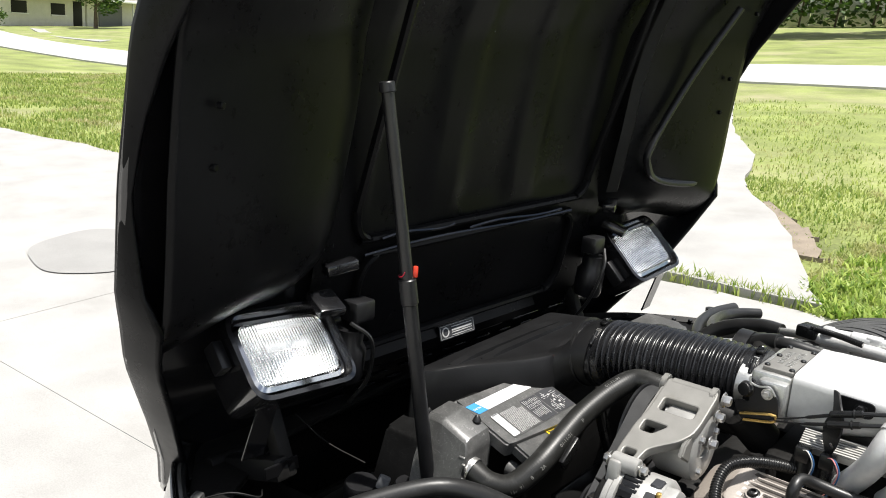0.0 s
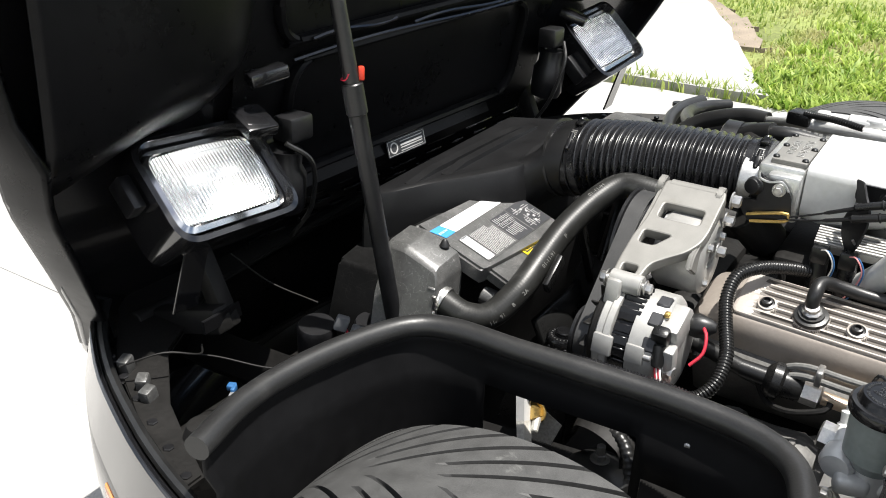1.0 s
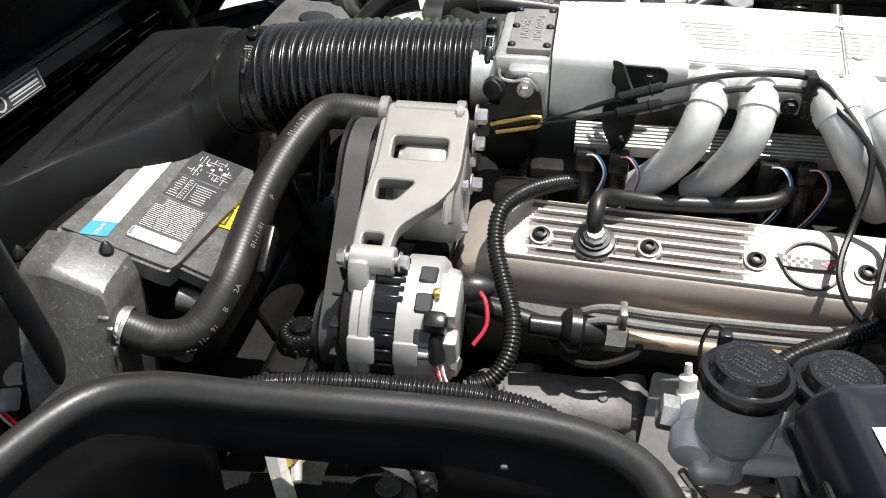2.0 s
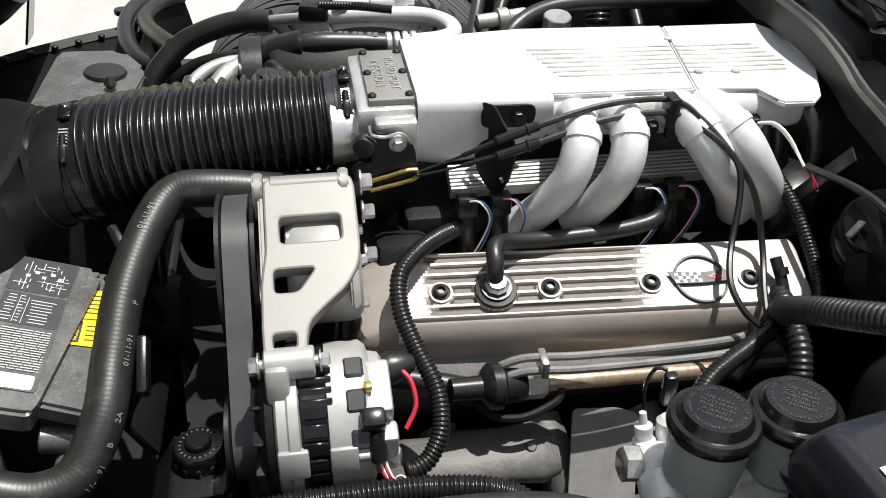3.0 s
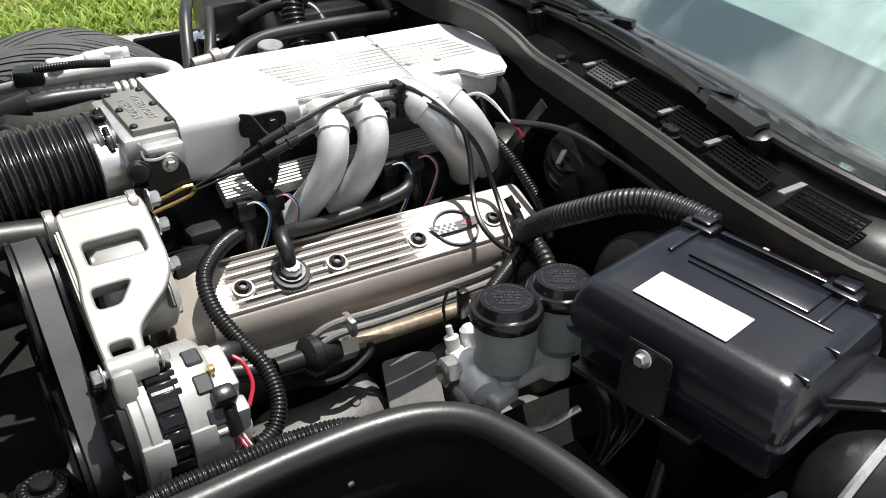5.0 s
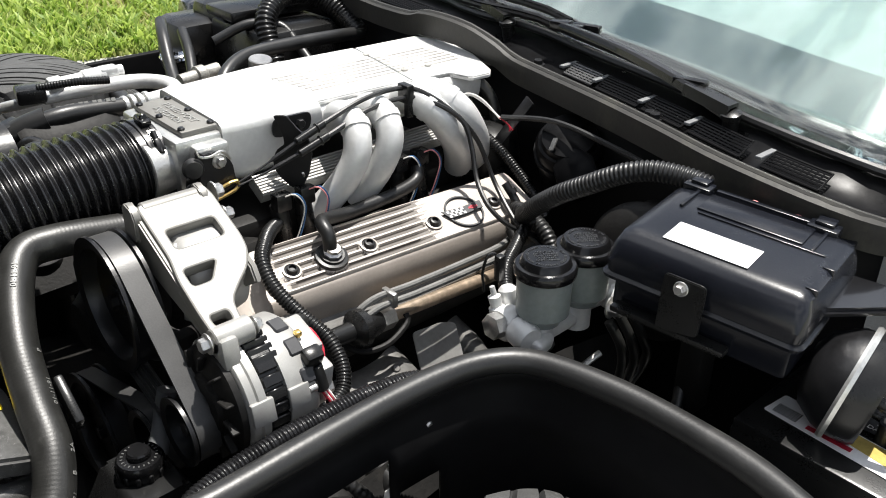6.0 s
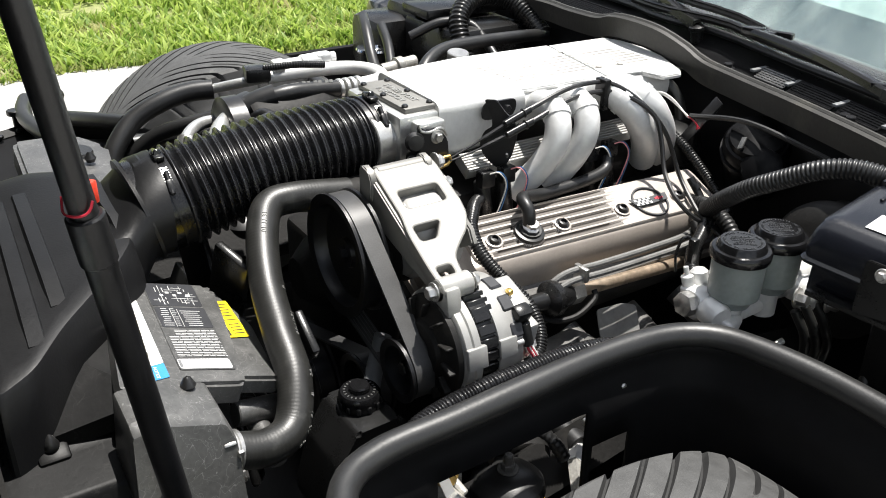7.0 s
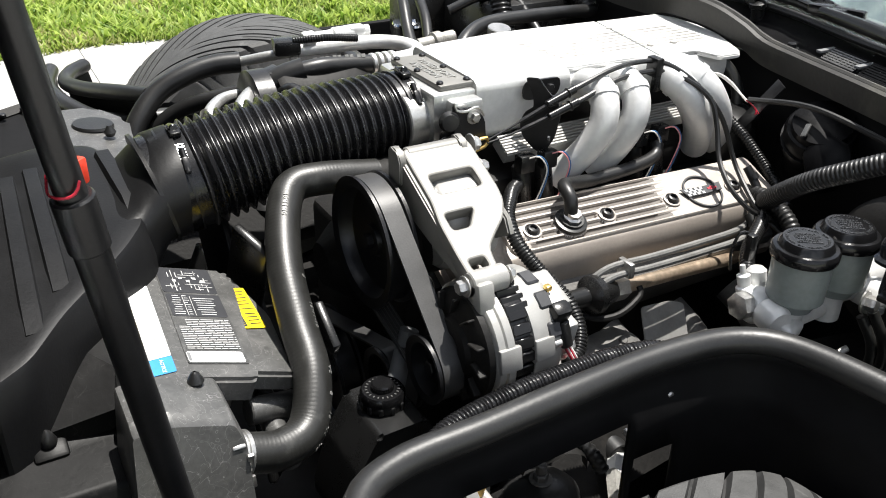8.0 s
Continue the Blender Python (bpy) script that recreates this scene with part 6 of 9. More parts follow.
    pieces("flange_bolt", bm, SATIN, p)
    # fuel rails with flutes
    for s in (-1, 1):
        r = thing("fuel_rail", "fluted bright aluminium fuel rail", "fuel rail", (0.28, s * 0.085, 0.68), "fuel rails")
        bm = B()
        prof = []
        for k in range(7):
            prof += [(-0.014 + 0.0045 * k, 0.0), (-0.0130 + 0.0045 * k, 0.0032), (-0.0108 + 0.0045 * k, 0.0032), (-0.0102 + 0.0045 * k, 0.0)]
        poly = [(a, b) for a, b in prof] + [(0.0175, 0.0), (0.0175, -0.015), (-0.014, -0.015)]
        prism(bm, poly, (0.125, s * 0.085, 0.689), (0, s * 0.86, -0.5), (0, 0.5 * s, 0.86), 0.34 * (1 if s > 0 else -1), 0)
        part("rail", bm, CASTB, r)
        for k, x in enumerate((0.138, 0.173, 0.326, 0.363)):
            bm = B()
            cyl(bm, (x, s * 0.112, 0.670), (x + 0.002, s * 0.122, 0.612), 0.0115)
            box(bm, (x, s * 0.121, 0.676), (0.022, 0.018, 0.024), 0.003)
            inj = part("injector", bm, PLASTIC, r, "black fuel injector plug")
            for j, mt in enumerate((PINK, BLUEWIRE) if k % 2 else (WHITEWIRE, BLUEWIRE)):
                bm = B()
                o = Vector((x, s * 0.128, 0.684))
                tube(bm, [o, o + Vector((0.010 + 0.003 * j, s * 0.010, 0.004)), o + Vector((0.020 + 0.002 * j, s * 0.014, -0.014)), o + Vector((0.010 + 0.004 * j, s * 0.014, -0.045)), o + Vector((-0.006 + 0.004 * j, s * 0.016, -0.068))], 0.0010, 6, 0.004)
                part("wire", bm, mt, inj)
    # throttle body
    t = thing("throttle_unit", "cast aluminium throttle housing with a lettered cover plate", "throttle body", (0.06, 0, 0.72))
    bm = B()
    box(bm, (0.062, 0, 0.728), (0.062, 0.150, 0.078), 0.006)
    box(bm, (0.070, -0.078, 0.735), (0.044, 0.03, 0.05), 0.005)
    for y in (-0.034, 0.034):
        cyl(bm, (0.035, y, 0.725), (0.005, y, 0.725), 0.034, 0.036, 28)
    part("housing", bm, ALU, t)
    bm = B()
    box(bm, (0.068, -0.001, 0.7705), (0.047, 0.132, 0.007), 0.0015)
    pl = part("cover_plate", bm, CAST, t, "dull cast cover plate")
    for i, (word, dx) in enumerate((("TUNED PORT", 0.007), ("INJECTION", -0.008))):
        mm = frame_of((0.068 + dx, -0.001, 0.7745), (0, -1, 0), (1, 0, 0))
        mesh_part("lettering", lettering(word, 0.0140, mm, 0.0006), CASTB, pl, "raised maker's words")
    for x in (0.049, 0.087):
        for y in (-0.058, 0.0, 0.056):
            bm = B()
            lathe(bm, [(0, 0), (0.0045, 0), (0.0045, 0.002), (0.003, 0.0035), (0, 0.0035)], (x, y, 0.774), (0, 0, 1), 14)
            part("screw", bm, SATIN, pl)
    bm = B()
    prism(bm, rounded([(0.042, 0.764), (0.047, 0.757), (0.058, 0.754), (0.067, 0.757), (0.078, 0.748), (0.086, 0.738), (0.090, 0.708), (0.066, 0.700), (0.052, 0.690), (0.036, 0.692), (0.026, 0.704), (0.021, 0.718), (0.030, 0.725), (0.044, 0.722), (0.044, 0.742), (0.040, 0.755)], 0.004, 2), (0, -0.101, 0), (1, 0, 0), (0, 0, 1), 0.004, 0.001)
    lk = part("linkage", bm, SATIN, t, "black throttle linkage plate")
    bm = B()
    prism(bm, rounded([(0.030, 0.728), (0.052, 0.732), (0.058, 0.716), (0.048, 0.700), (0.028, 0.702)], 0.006, 3), (0, -0.092, 0), (1, 0, 0), (0, 0, 1), 0.004, 0.001)
    part("cam_plate", bm, DULL, lk)
    bm = B()
    bolt(bm, (0.069, -0.105, 0.744), (0, -1, 0), 0.0062, 0.007)
    part("pivot_bolt", bm, STEEL, lk)
    bm = B()
    tube(bm, [(0.041, -0.107, 0.766), (0.043, -0.109, 0.757), (0.056, -0.110, 0.754), (0.072, -0.110, 0.757), (0.082, -0.109, 0.745)], 0.0018, 6, 0.004)
    part("return_spring", bm, STEEL, lk)
    bm = B()
    lathe(bm, [(0, 0), (0.011, 0), (0.013, 0.006), (0.010, 0.014), (0, 0.015)], (0.038, -0.098, 0.742), (-0.3, -1, 0.1), 22)
    part("spring_hub", bm, RUBBER, lk)
    bm = B()
    tube(bm, [(0.034, -0.109, 0.703), (0.080, -0.109, 0.715), (0.088, -0.109, 0.712), (0.084, -0.109, 0.704), (0.040, -0.109, 0.694)], 0.0024, 7, 0.005)
    part("cable_slot", bm, BRASS, t, "yellow zinc cable link")


def build_cables():
    # bracket for the throttle cables
    b = thing("cable_bracket", "black steel throttle cable bracket bolted to the plenum", "bracket", (0.16, -0.09, 0.72))
    bm = B()
    prism(bm, rounded([(0.000, 0.051), (0.018, 0.052), (0.030, 0.036), (0.042, 0.026), (0.046, 0.008), (0.038, -0.022), (0.026, -0.043), (0.014, -0.043), (-0.004, -0.026), (-0.008, -0.008), (0.000, 0.008), (0.012, 0.014), (0.010, 0.030)], 0.004, 2), (0.158, -0.090, 0.724), (0.62, -0.78, 0), (0, 0.1, 1), 0.003, 0.0008)
    part("plate", bm, SATIN, b)
    bm = B()
    prism(bm, rounded([(-0.03, -0.014), (0.026, -0.014), (0.028, 0.012), (-0.03, 0.012)], 0.010, 4), (0.188, -0.0785, 0.755), (1, 0, -0.02), (0, -0.1, 1), 0.003, 0.0008)
    part("ear", bm, SATIN, b)
    bm = B()
    bolt(bm, (0.196, -0.081, 0.754), (0, -1, 0.1), 0.0062, 0.007)
    part("bolt", bm, SATIN, b)
    bm = B()
    tube(bm, [(0.172, -0.122, 0.705), (0.176, -0.118, 0.698), (0.180, -0.112, 0.702)], 0.0018, 6, 0.004)
    part("return_spring_eye", bm, STEEL, b)
    runs = (
        [(0.087, -0.109, 0.711), (0.125, -0.114, 0.727), (0.176, -0.122, 0.752), (0.215, -0.122, 0.765), (0.28, -0.115, 0.778), (0.349, -0.108, 0.775), (0.372, -0.135, 0.765), (0.398, -0.162, 0.737), (0.423, -0.176, 0.700), (0.434, -0.197, 0.648), (0.422, -0.24, 0.620), (0.418, -0.27, 0.604), (0.43, -0.31, 0.58)],
        [(0.087, -0.110, 0.708), (0.125, -0.118, 0.719), (0.176, -0.128, 0.738), (0.215, -0.129, 0.750), (0.28, -0.122, 0.765), (0.349, -0.116, 0.764), (0.375, -0.146, 0.756), (0.402, -0.166, 0.732), (0.405, -0.182, 0.700), (0.395, -0.203, 0.665), (0.384, -0.228, 0.648), (0.381, -0.25, 0.634), (0.395, -0.272, 0.614), (0.43, -0.29, 0.595)],
    )
    for k, run in enumerate(runs):
        c = thing("throttle_cable", "thin black sheathed control cable across the plenum", "cable", run[2], "control cables")
        bm = B()
        tube(bm, run[2:], 0.0034, 8, 0.008)
        part("sheath", bm, RUBBER, c)
        bm = B()
        tube(bm, run[:3], lambda q: 0.0014 if q < 0.05 else 0.0028, 7, 0.006)
        part("inner_wire", bm, SATIN, c)
        bm = B()
        a, d = Vector(run[2]), (Vector(run[3]) - Vector(run[2])).normalized()
        cyl(bm, a - d * 0.012, a + d * 0.034, 0.0052)
        cyl(bm, a + d * 0.02, a + d * 0.023, 0.0068)
        part("end_fitting", bm, PLASTIC, c)
    bm = B()
    box(bm, (0.349, -0.110, 0.768), (0.012, 0.022, 0.026), 0.002)
    box(bm, (0.349, -0.116, 0.748), (0.010, 0.010, 0.024), 0.002)
    solo("cable_clip", bm, PLASTIC, "black plastic clip that joins two cables", "clip")


def build_bracket():
    c = thing("accessory_bracket", "rough cast aluminium accessory bracket with two slots", "bracket", (-0.02, -0.23, 0.70))
    u, v = Vector((1, 0, 0)), Vector((0, -0.895, -0.446))
    m = frame_of((-0.063, -0.166, 0.743), u, v)
    outline = rounded([(0.000, 0.0), (0.080, 0.0), (0.083, 0.012), (0.083, 0.075), (0.080, 0.095), (0.068, 0.115), (0.046, 0.134), (0.034, 0.146), (0.031, 0.162), (0.030, 0.178), (-0.005, 0.178), (-0.006, 0.15), (-0.005, 0.105), (0.0, 0.075)], 0.008, 4)
    slots = [rounded([(0.013, 0.042), (0.067, 0.042), (0.067, 0.068), (0.013, 0.068)], 0.005, 3), rounded([(0.006, 0.094), (0.042, 0.094), (0.026, 0.116), (0.006, 0.116)], 0.005, 3), rounded([(0.003, 0.154), (0.022, 0.154), (0.022, 0.167), (0.003, 0.167)], 0.004, 3)]
    # frame_of's third axis points away from the viewer here, so the plate is set back
    me = plate_mesh([outline, *slots], 0.012, 0.0022, m)
    mesh_part("web", me, CAST, c, sharp=30)
    w = m.to_3x3() @ Vector((0, 0, 1))
    if w.z < 0:
        w = -w
    bm = B()
    cyl(bm, m @ Vector((0.006, 0.004, 0)) - w * 0.002, m @ Vector((0.078, 0.004, 0)) - w * 0.002, 0.011, seg=22)
    part("cross_bar", bm, CAST, c)
    for x in (0.0, 0.078):
        bm = B()
        prism(bm, rounded([(-0.010, -0.03), (0.018, -0.03), (0.018, 0.002), (0.004, 0.011), (-0.010, 0.008)], 0.006, 3), m @ Vector((x, 0.0, 0)), (0, -1, 0), (0, 0, 1), 0.009, 0.0015)
        part("cheek", bm, CAST, c)
    # deep side walls
    bm = B()
    prism(bm, [(0.0, 0.004), (0.115, 0.004), (0.13, -0.006), (0.10, -0.055), (0.02, -0.07), (0.0, -0.05)], m @ Vector((0.079, 0.0, 0)), v, w, 0.008, 0.002)
    prism(bm, [(0.0, 0.004), (0.19, 0.004), (0.19, -0.01), (0.09, -0.03), (0.0, -0.05)], m @ Vector((0.002, 0.0, 0)), v, w, 0.007, 0.002)
    pieces("side_wall", bm, CAST, c)
    # round cast housing under the web, open at its rear
    bm = B()
    hub = Vector((-0.050, -0.200, 0.668))
    lathe(bm, [(0.016, 0.060), (0.016, 0.0685), (0.020, 0.070), (0.044, 0.070), (0.050, 0.066), (0.052, 0.058), (0.052, 0.012), (0.046, 0.004), (0.020, 0.002)], hub, (1, 0, 0), 40)
    hs = part("pump_housing", bm, CASTB, c, "round cast housing with a central bore")
    bm = B()
    cyl(bm, hub + Vector((0.058, 0, 0)), hub + Vector((0.062, 0, 0)), 0.018)
    part("bore_plug", bm, DULL, hs)
    for t in (0.6, 2.4, 4.0):
        bm = B()
        bolt(bm, hub + Vector((0.069, 0.036 * math.cos(t), 0.036 * math.sin(t))), (1, 0, 0), 0.005, 0.006)
        part("housing_bolt", bm, STEEL, hs)
    bm = B()
    bolt(bm, m @ Vector((0.088, 0.004, 0)) - w * 0.002, (1, 0, 0), 0.008, 0.010)
    bolt(bm, m @ Vector((0.088, 0.03, 0)) - w * 0.012, (1, 0, 0), 0.007, 0.010)
    bolt(bm, m @ Vector((0.088, 0.06, 0)) - w * 0.04, (1, 0, 0), 0.007, 0.010)
    pieces("bolt", bm, STEEL, c)
    bm = B()
    tube(bm, [m @ Vector((0.018, 0.054, 0)) - w * 0.012, m @ Vector((0.068, 0.054, 0)) - w * 0.012], 0.008, 14, 0.01)
    part("spacer", bm, ALU, c)
    # pump behind it
    p = thing("steering_pump", "black belt-driven pump beneath the cast bracket", "pump", (-0.03, -0.16, 0.65))
    bm = B()
    lathe(bm, [(0, 0), (0.04, 0), (0.052, 0.01), (0.052, 0.03), (0.045, 0.045), (0, 0.046)], (-0.055, -0.165, 0.645), (1, 0, 0), 30)
    part("body", bm, DULL, p)
    bm = B()
    lathe(bm, [(0, 0), (0.02, 0), (0.022, 0.02), (0.038, 0.022), (0.038, 0.03), (0, 0.03)], (-0.020, -0.165, 0.648), (1, 0, 0), 26)
    part("rear_cover", bm, DULL, p)


PULLEYS = {"top": (-0.158, 0.642, 0.072), "alt": (-0.305, 0.562, 0.033), "crank": (0.0, 0.36, 0.085), "idler": (-0.20, 0.475, 0.038)}


def build_drive_belt():
    for name, (y, z, r) in PULLEYS.items():
        p = thing("pulley", "black stamped steel belt pulley", "pulley", (-0.092, y, z), "belt pulleys")
        bm = B()
        lathe(bm, [(0.0, 0.004), (r * 0.25, 0.004), (r * 0.3, -0.006), (r * 0.72, -0.008), (r * 0.88, 0.006), (r * 0.9, 0.016), (r + 0.005, 0.018), (r + 0.005, 0.014), (r, 0.012), (r, -0.012), (r + 0.005, -0.014), (r + 0.005, -0.018), (r * 0.86, -0.018), (r * 0.84, 0.0), (r * 0.3, -0.001), (0, -0.001)], (-0.092, y, z), (-1, 0, 0), 44)
        part("wheel", bm, SATIN, p)
        bm = B()
        bolt(bm, (-0.094, y, z), (-1, 0, 0), 0.009, 0.008)
        part("hub_nut", bm, SATIN, p)
    # belt round the two outer pulleys: tangent lines and arcs
    def belt(a, b, name):
        (y0, z0, r0), (y1, z1, r1) = PULLEYS[a], PULLEYS[b]
        r0, r1 = r0 + 0.003, r1 + 0.003
        d = Vector((y1 - y0, z1 - z0))
        L = d.length
        base = math.atan2(d.y, d.x)
        off = math.acos((r0 - r1) / L)
        pts = []
        a0, a1 = base + off, base - off + 2 * math.pi
        for k in range(33):
            t = lerp(a0, a1, k / 32)
            pts.append((y0 + r0 * math.cos(t), z0 + r0 * math.sin(t)))
        b0, b1 = base - off, base + off
        for k in range(17):
            t = lerp(b0, b1, k / 16)
            pts.append((y1 + r1 * math.cos(t), z1 + r1 * math.sin(t)))
        bm = B()
        n = len(pts)
        c = Vector((sum(p[0] for p in pts) / n, sum(p[1] for p in pts) / n))
        sect = [(-0.0115, 0.0), (0.0115, 0.0), (0.0115, -0.003), (-0.0115, -0.003)]
        g = []
        for k, (y, z) in enumerate(pts):
            ty, tz = pts[(k + 1) % n][0] - pts[k - 1][0], pts[(k + 1) % n][1] - pts[k - 1][1]
            nn = Vector((-tz, ty)).normalized()
            if nn.dot(Vector((y, z)) - c) < 0:
                nn = -nn
            g.append([bm.verts.new((-0.092 + a2, y + nn.x * b2, z + nn.y * b2)) for a2, b2 in sect])
        for k in range(n):
            for j in range(4):
                bm.faces.new((g[k][j], g[(k + 1) % n][j], g[(k + 1) % n][(j + 1) % 4], g[k][(j + 1) % 4]))
        top = thing(name, "smooth black ribbed drive belt round two pulleys", "belt", (-0.092, y0, z0), "drive belts")
        part("band", bm, BELT, top)
        for e in range(5):
            bm = B()
            loop = [Vector((-0.1005 + 0.0042 * e, c.x + (y - c.x) * (1 - 0.004 / (Vector((y, z)) - c).length), c.y + (z - c.y) * (1 - 0.004 / (Vector((y, z)) - c).length))) for y, z in pts]
            tube(bm, loop + loop[:1], 0.0013, 4, raw=True)
            part("rib", bm, BELT, top)

    belt("top", "alt", "drive_belt")
    belt("idler", "crank", "drive_belt")
    f = thing("fan_clutch", "black cooling fan behind the radiator", "fan", (-0.2, 0.0, 0.48))
    for k in range(6):
        a = k * math.pi / 3
        bm = B()
        box(bm, (-0.215, 0.12 * math.cos(a), 0.47 + 0.12 * math.sin(a)), (0.012, 0.17, 0.055), 0.004, rot(math.degrees(a), 0, 0) @ rot(0, 25, 0))
        part("blade", bm, PLASTIC, f)
    bm = B()
    lathe(bm, [(0, 0), (0.05, 0), (0.05, 0.05), (0, 0.05)], (-0.235, 0.0, 0.47), (1, 0, 0), 26)
    part("hub", bm, DULL, f)


def build_alternator():
    a = thing("alternator", "cast aluminium alternator with a black stator ring", "alternator", (0, -0.31, 0.58))
    o, ax = Vector((-0.074, -0.314, 0.588)), Vector((1, 0, 0))
    R = 0.0645

    def round_at(t, r, x):
        return o + Vector((x, r * math.cos(t), r * math.sin(t)))

    # drive end: a cup with a flat rim and cast windows
    bm = B()
    lathe(bm, [(0, 0.010), (0.052, 0.010), (R - 0.003, 0.011), (R, 0.0135), (R, 0.022), (R + 0.002, 0.024), (R + 0.002, 0.033), (R - 0.006, 0.035)], o, ax, 48)
    fh = part("front_housing", bm, CASTB, a)
    for t in (-2.55, -2.0, -1.45, -0.9):
        bm = B()
        box(bm, round_at(t, R - 0.0045, 0.016), (0.008, 0.016, 0.010), 0.003, rot(math.degrees(t) - 90, 0, 0), 1)
        part("front_window", bm, BLACKINK, fh, "dark cast window")
    bm = B()
    lathe(bm, [(0.016, -0.010), (0.030, -0.009), (0.034, -0.004), (0.052, -0.002), (0.0595, 0.003), (0.0605, 0.010), (0.050, 0.011), (0.016, 0.009)], o, ax, 44)
    fan = part("cooling_fan", bm, DULL, a, "black stamped fan")
    for k in range(12):
        t = 2 * math.pi * k / 12
        bm = B()
        box(bm, round_at(t, 0.049, -0.005), (0.010, 0.003, 0.020), 0.001, rot(math.degrees(t) - 90 + 20, 0, 0), 1)
        part("fan_blade", bm, DULL, fan)
    # stator: thick black laminations seen as plates between the two castings
    bm = B()
    lathe(bm, [(R - 0.008, 0.033), (R - 0.0045, 0.034), (R - 0.0045, 0.062), (R - 0.008, 0.063)], o, ax, 48)
    st = part("stator_ring", bm, SATIN, a, "black stator ring")
    for k in range(26):
        t = 2 * math.pi * (k + 0.5) / 26
        bm = B()
        box(bm, round_at(t, R - 0.0030, 0.0475), (0.024, 0.0118, 0.006), 0.0012, rot(math.degrees(t) - 90, 0, 0), 1)
        part("stator_plate", bm, GLOSS, st)
    # slip-ring end: a smooth drum with two steps
    bm = B()
    lathe(bm, [(R - 0.006, 0.058), (R + 0.0005, 0.060), (R + 0.0005, 0.094), (R - 0.004, 0.100), (R - 0.010, 0.102), (R - 0.012, 0.112), (R - 0.018, 0.116), (0, 0.116)], o, ax, 48)
    rh = part("rear_housing", bm, CASTB, a)
    for t, x, w in ((-2.62, 0.088, 0.020), (-1.95, 0.090, 0.018), (2.20, 0.086, 0.020), (1.72, 0.086, 0.022), (2.70, 0.088, 0.018)):
        bm = B()
        box(bm, round_at(t, R - 0.004, x), (0.019, w, 0.012), 0.0025, rot(math.degrees(t) - 90, 0, 0), 1)
        part("vent", bm, BLACKINK, rh, "dark vent opening")
    # raised pads that join the castings over the stator
    for t, w in ((2.95, 0.026), (-1.2, 0.024)):
        bm = B()
        box(bm, round_at(t, R - 0.001, 0.026), (0.028, w, 0.009), 0.002, rot(math.degrees(t) - 90, 0, 0))
        part("front_pad", bm, CASTB, fh)
        bm = B()
        box(bm, round_at(t, R - 0.001, 0.072), (0.026, w * 0.9, 0.008), 0.002, rot(math.degrees(t) - 90, 0, 0))
        part("rear_pad", bm, CASTB, rh)
        bm = B()
        cyl(bm, round_at(t, R - 0.001, 0.084), round_at(t, R - 0.001, 0.096), 0.0042)
        part("through_bolt", bm, STEEL, rh)
    # cooling fins below the bracket's foot
    for k in range(6):
        bm = B()
        box(bm, o + Vector((0.050, 0.004 - 0.0085 * k, R - 0.001 - 0.0011 * k * k * 0.5)), (0.030, 0.0036, 0.014), 0.001, rot(-6 * k, 0, 0), 1)
        part("fin", bm, SATIN, st, "dark cooling fin")
    # stepped terminal block at the rear
    bm = B()
    box(bm, o + Vector((0.105, -0.018, 0.036)), (0.030, 0.050, 0.040), 0.004, rot(18, 0, 0))
    box(bm, o + Vector((0.113, -0.046, 0.004)), (0.020, 0.020, 0.050), 0.004, rot(12, 0, 0))
    blk = part("terminal_block", bm, CASTB, a)
    bm = B()
    box(bm, o + Vector((0.098, -0.030, 0.059)), (0.008, 0.008, 0.007), 0.002)
    part("gold_terminal", bm, BRASS, blk, "small gold terminal")
    # pivot ear held by the bracket's foot
    bm = B()
    cyl(bm, o + Vector((0.006, -0.010, 0.075)), o + Vector((0.052, -0.010, 0.075)), 0.0135, seg=24)
    box(bm, o + Vector((0.017, -0.016, 0.064)), (0.022, 0.030, 0.034), 0.005, rot(-10, 0, 0))
    part("ear", bm, CASTB, a)
    bm = B()
    cyl(bm, o + Vector((-0.008, -0.010, 0.075)), o + Vector((0.066, -0.010, 0.075)), 0.0052)
    bolt(bm, o + Vector((0.002, -0.010, 0.075)), (-1, 0, 0), 0.0075, 0.009)
    bolt(bm, o + Vector((0.056, -0.010, 0.075)), (1, 0, 0), 0.0065, 0.008)
    part("pivot_bolt", bm, STEEL, a)
    # output stud
    bm = B()
    cyl(bm, o + Vector((0.098, -0.046, -0.010)), o + Vector((0.112, -0.047, -0.010)), 0.012)
    bolt(bm, o + Vector((0.111, -0.047, -0.006)), (1, -0.3, 0.1), 0.008, 0.012)
    part("terminal", bm, STEEL, a)
    # regulator plug with its leads
    bm = B()
    box(bm, o + Vector((0.100, -0.049, 0.038)), (0.024, 0.018, 0.026), 0.005, rot(25, 0, 0))
    cyl(bm, o + Vector((0.101, -0.052, 0.030)), o + Vector((0.104, -0.062, 0.004)), 0.0095, 0.008)
    part("plug", bm, PLASTIC, a, "black plug")
    bm = B()
    lathe(bm, [(0, 0), (0.014, 0.0), (0.016, 0.01), (0.011, 0.026), (0.006, 0.034), (0, 0.034)], o + Vector((0.116, 0.026, 0.024)), (1, 0.1, 0.1), 20)
    part("rubber_boot", bm, RUBBER, a)
    for k, mt in enumerate((REDWIRE, WHITEWIRE, REDWIRE, WHITEWIRE)):
        bm = B()
        q = o + Vector((0.101 + 0.0022 * k, -0.061, 0.006))
        tube(bm, [q, q + Vector((0.006, -0.008, -0.014)), q + Vector((0.014, -0.006, -0.030)), q + Vector((0.022 - 0.001 * k, 0.004, -0.044))], 0.0016, 6, 0.005)
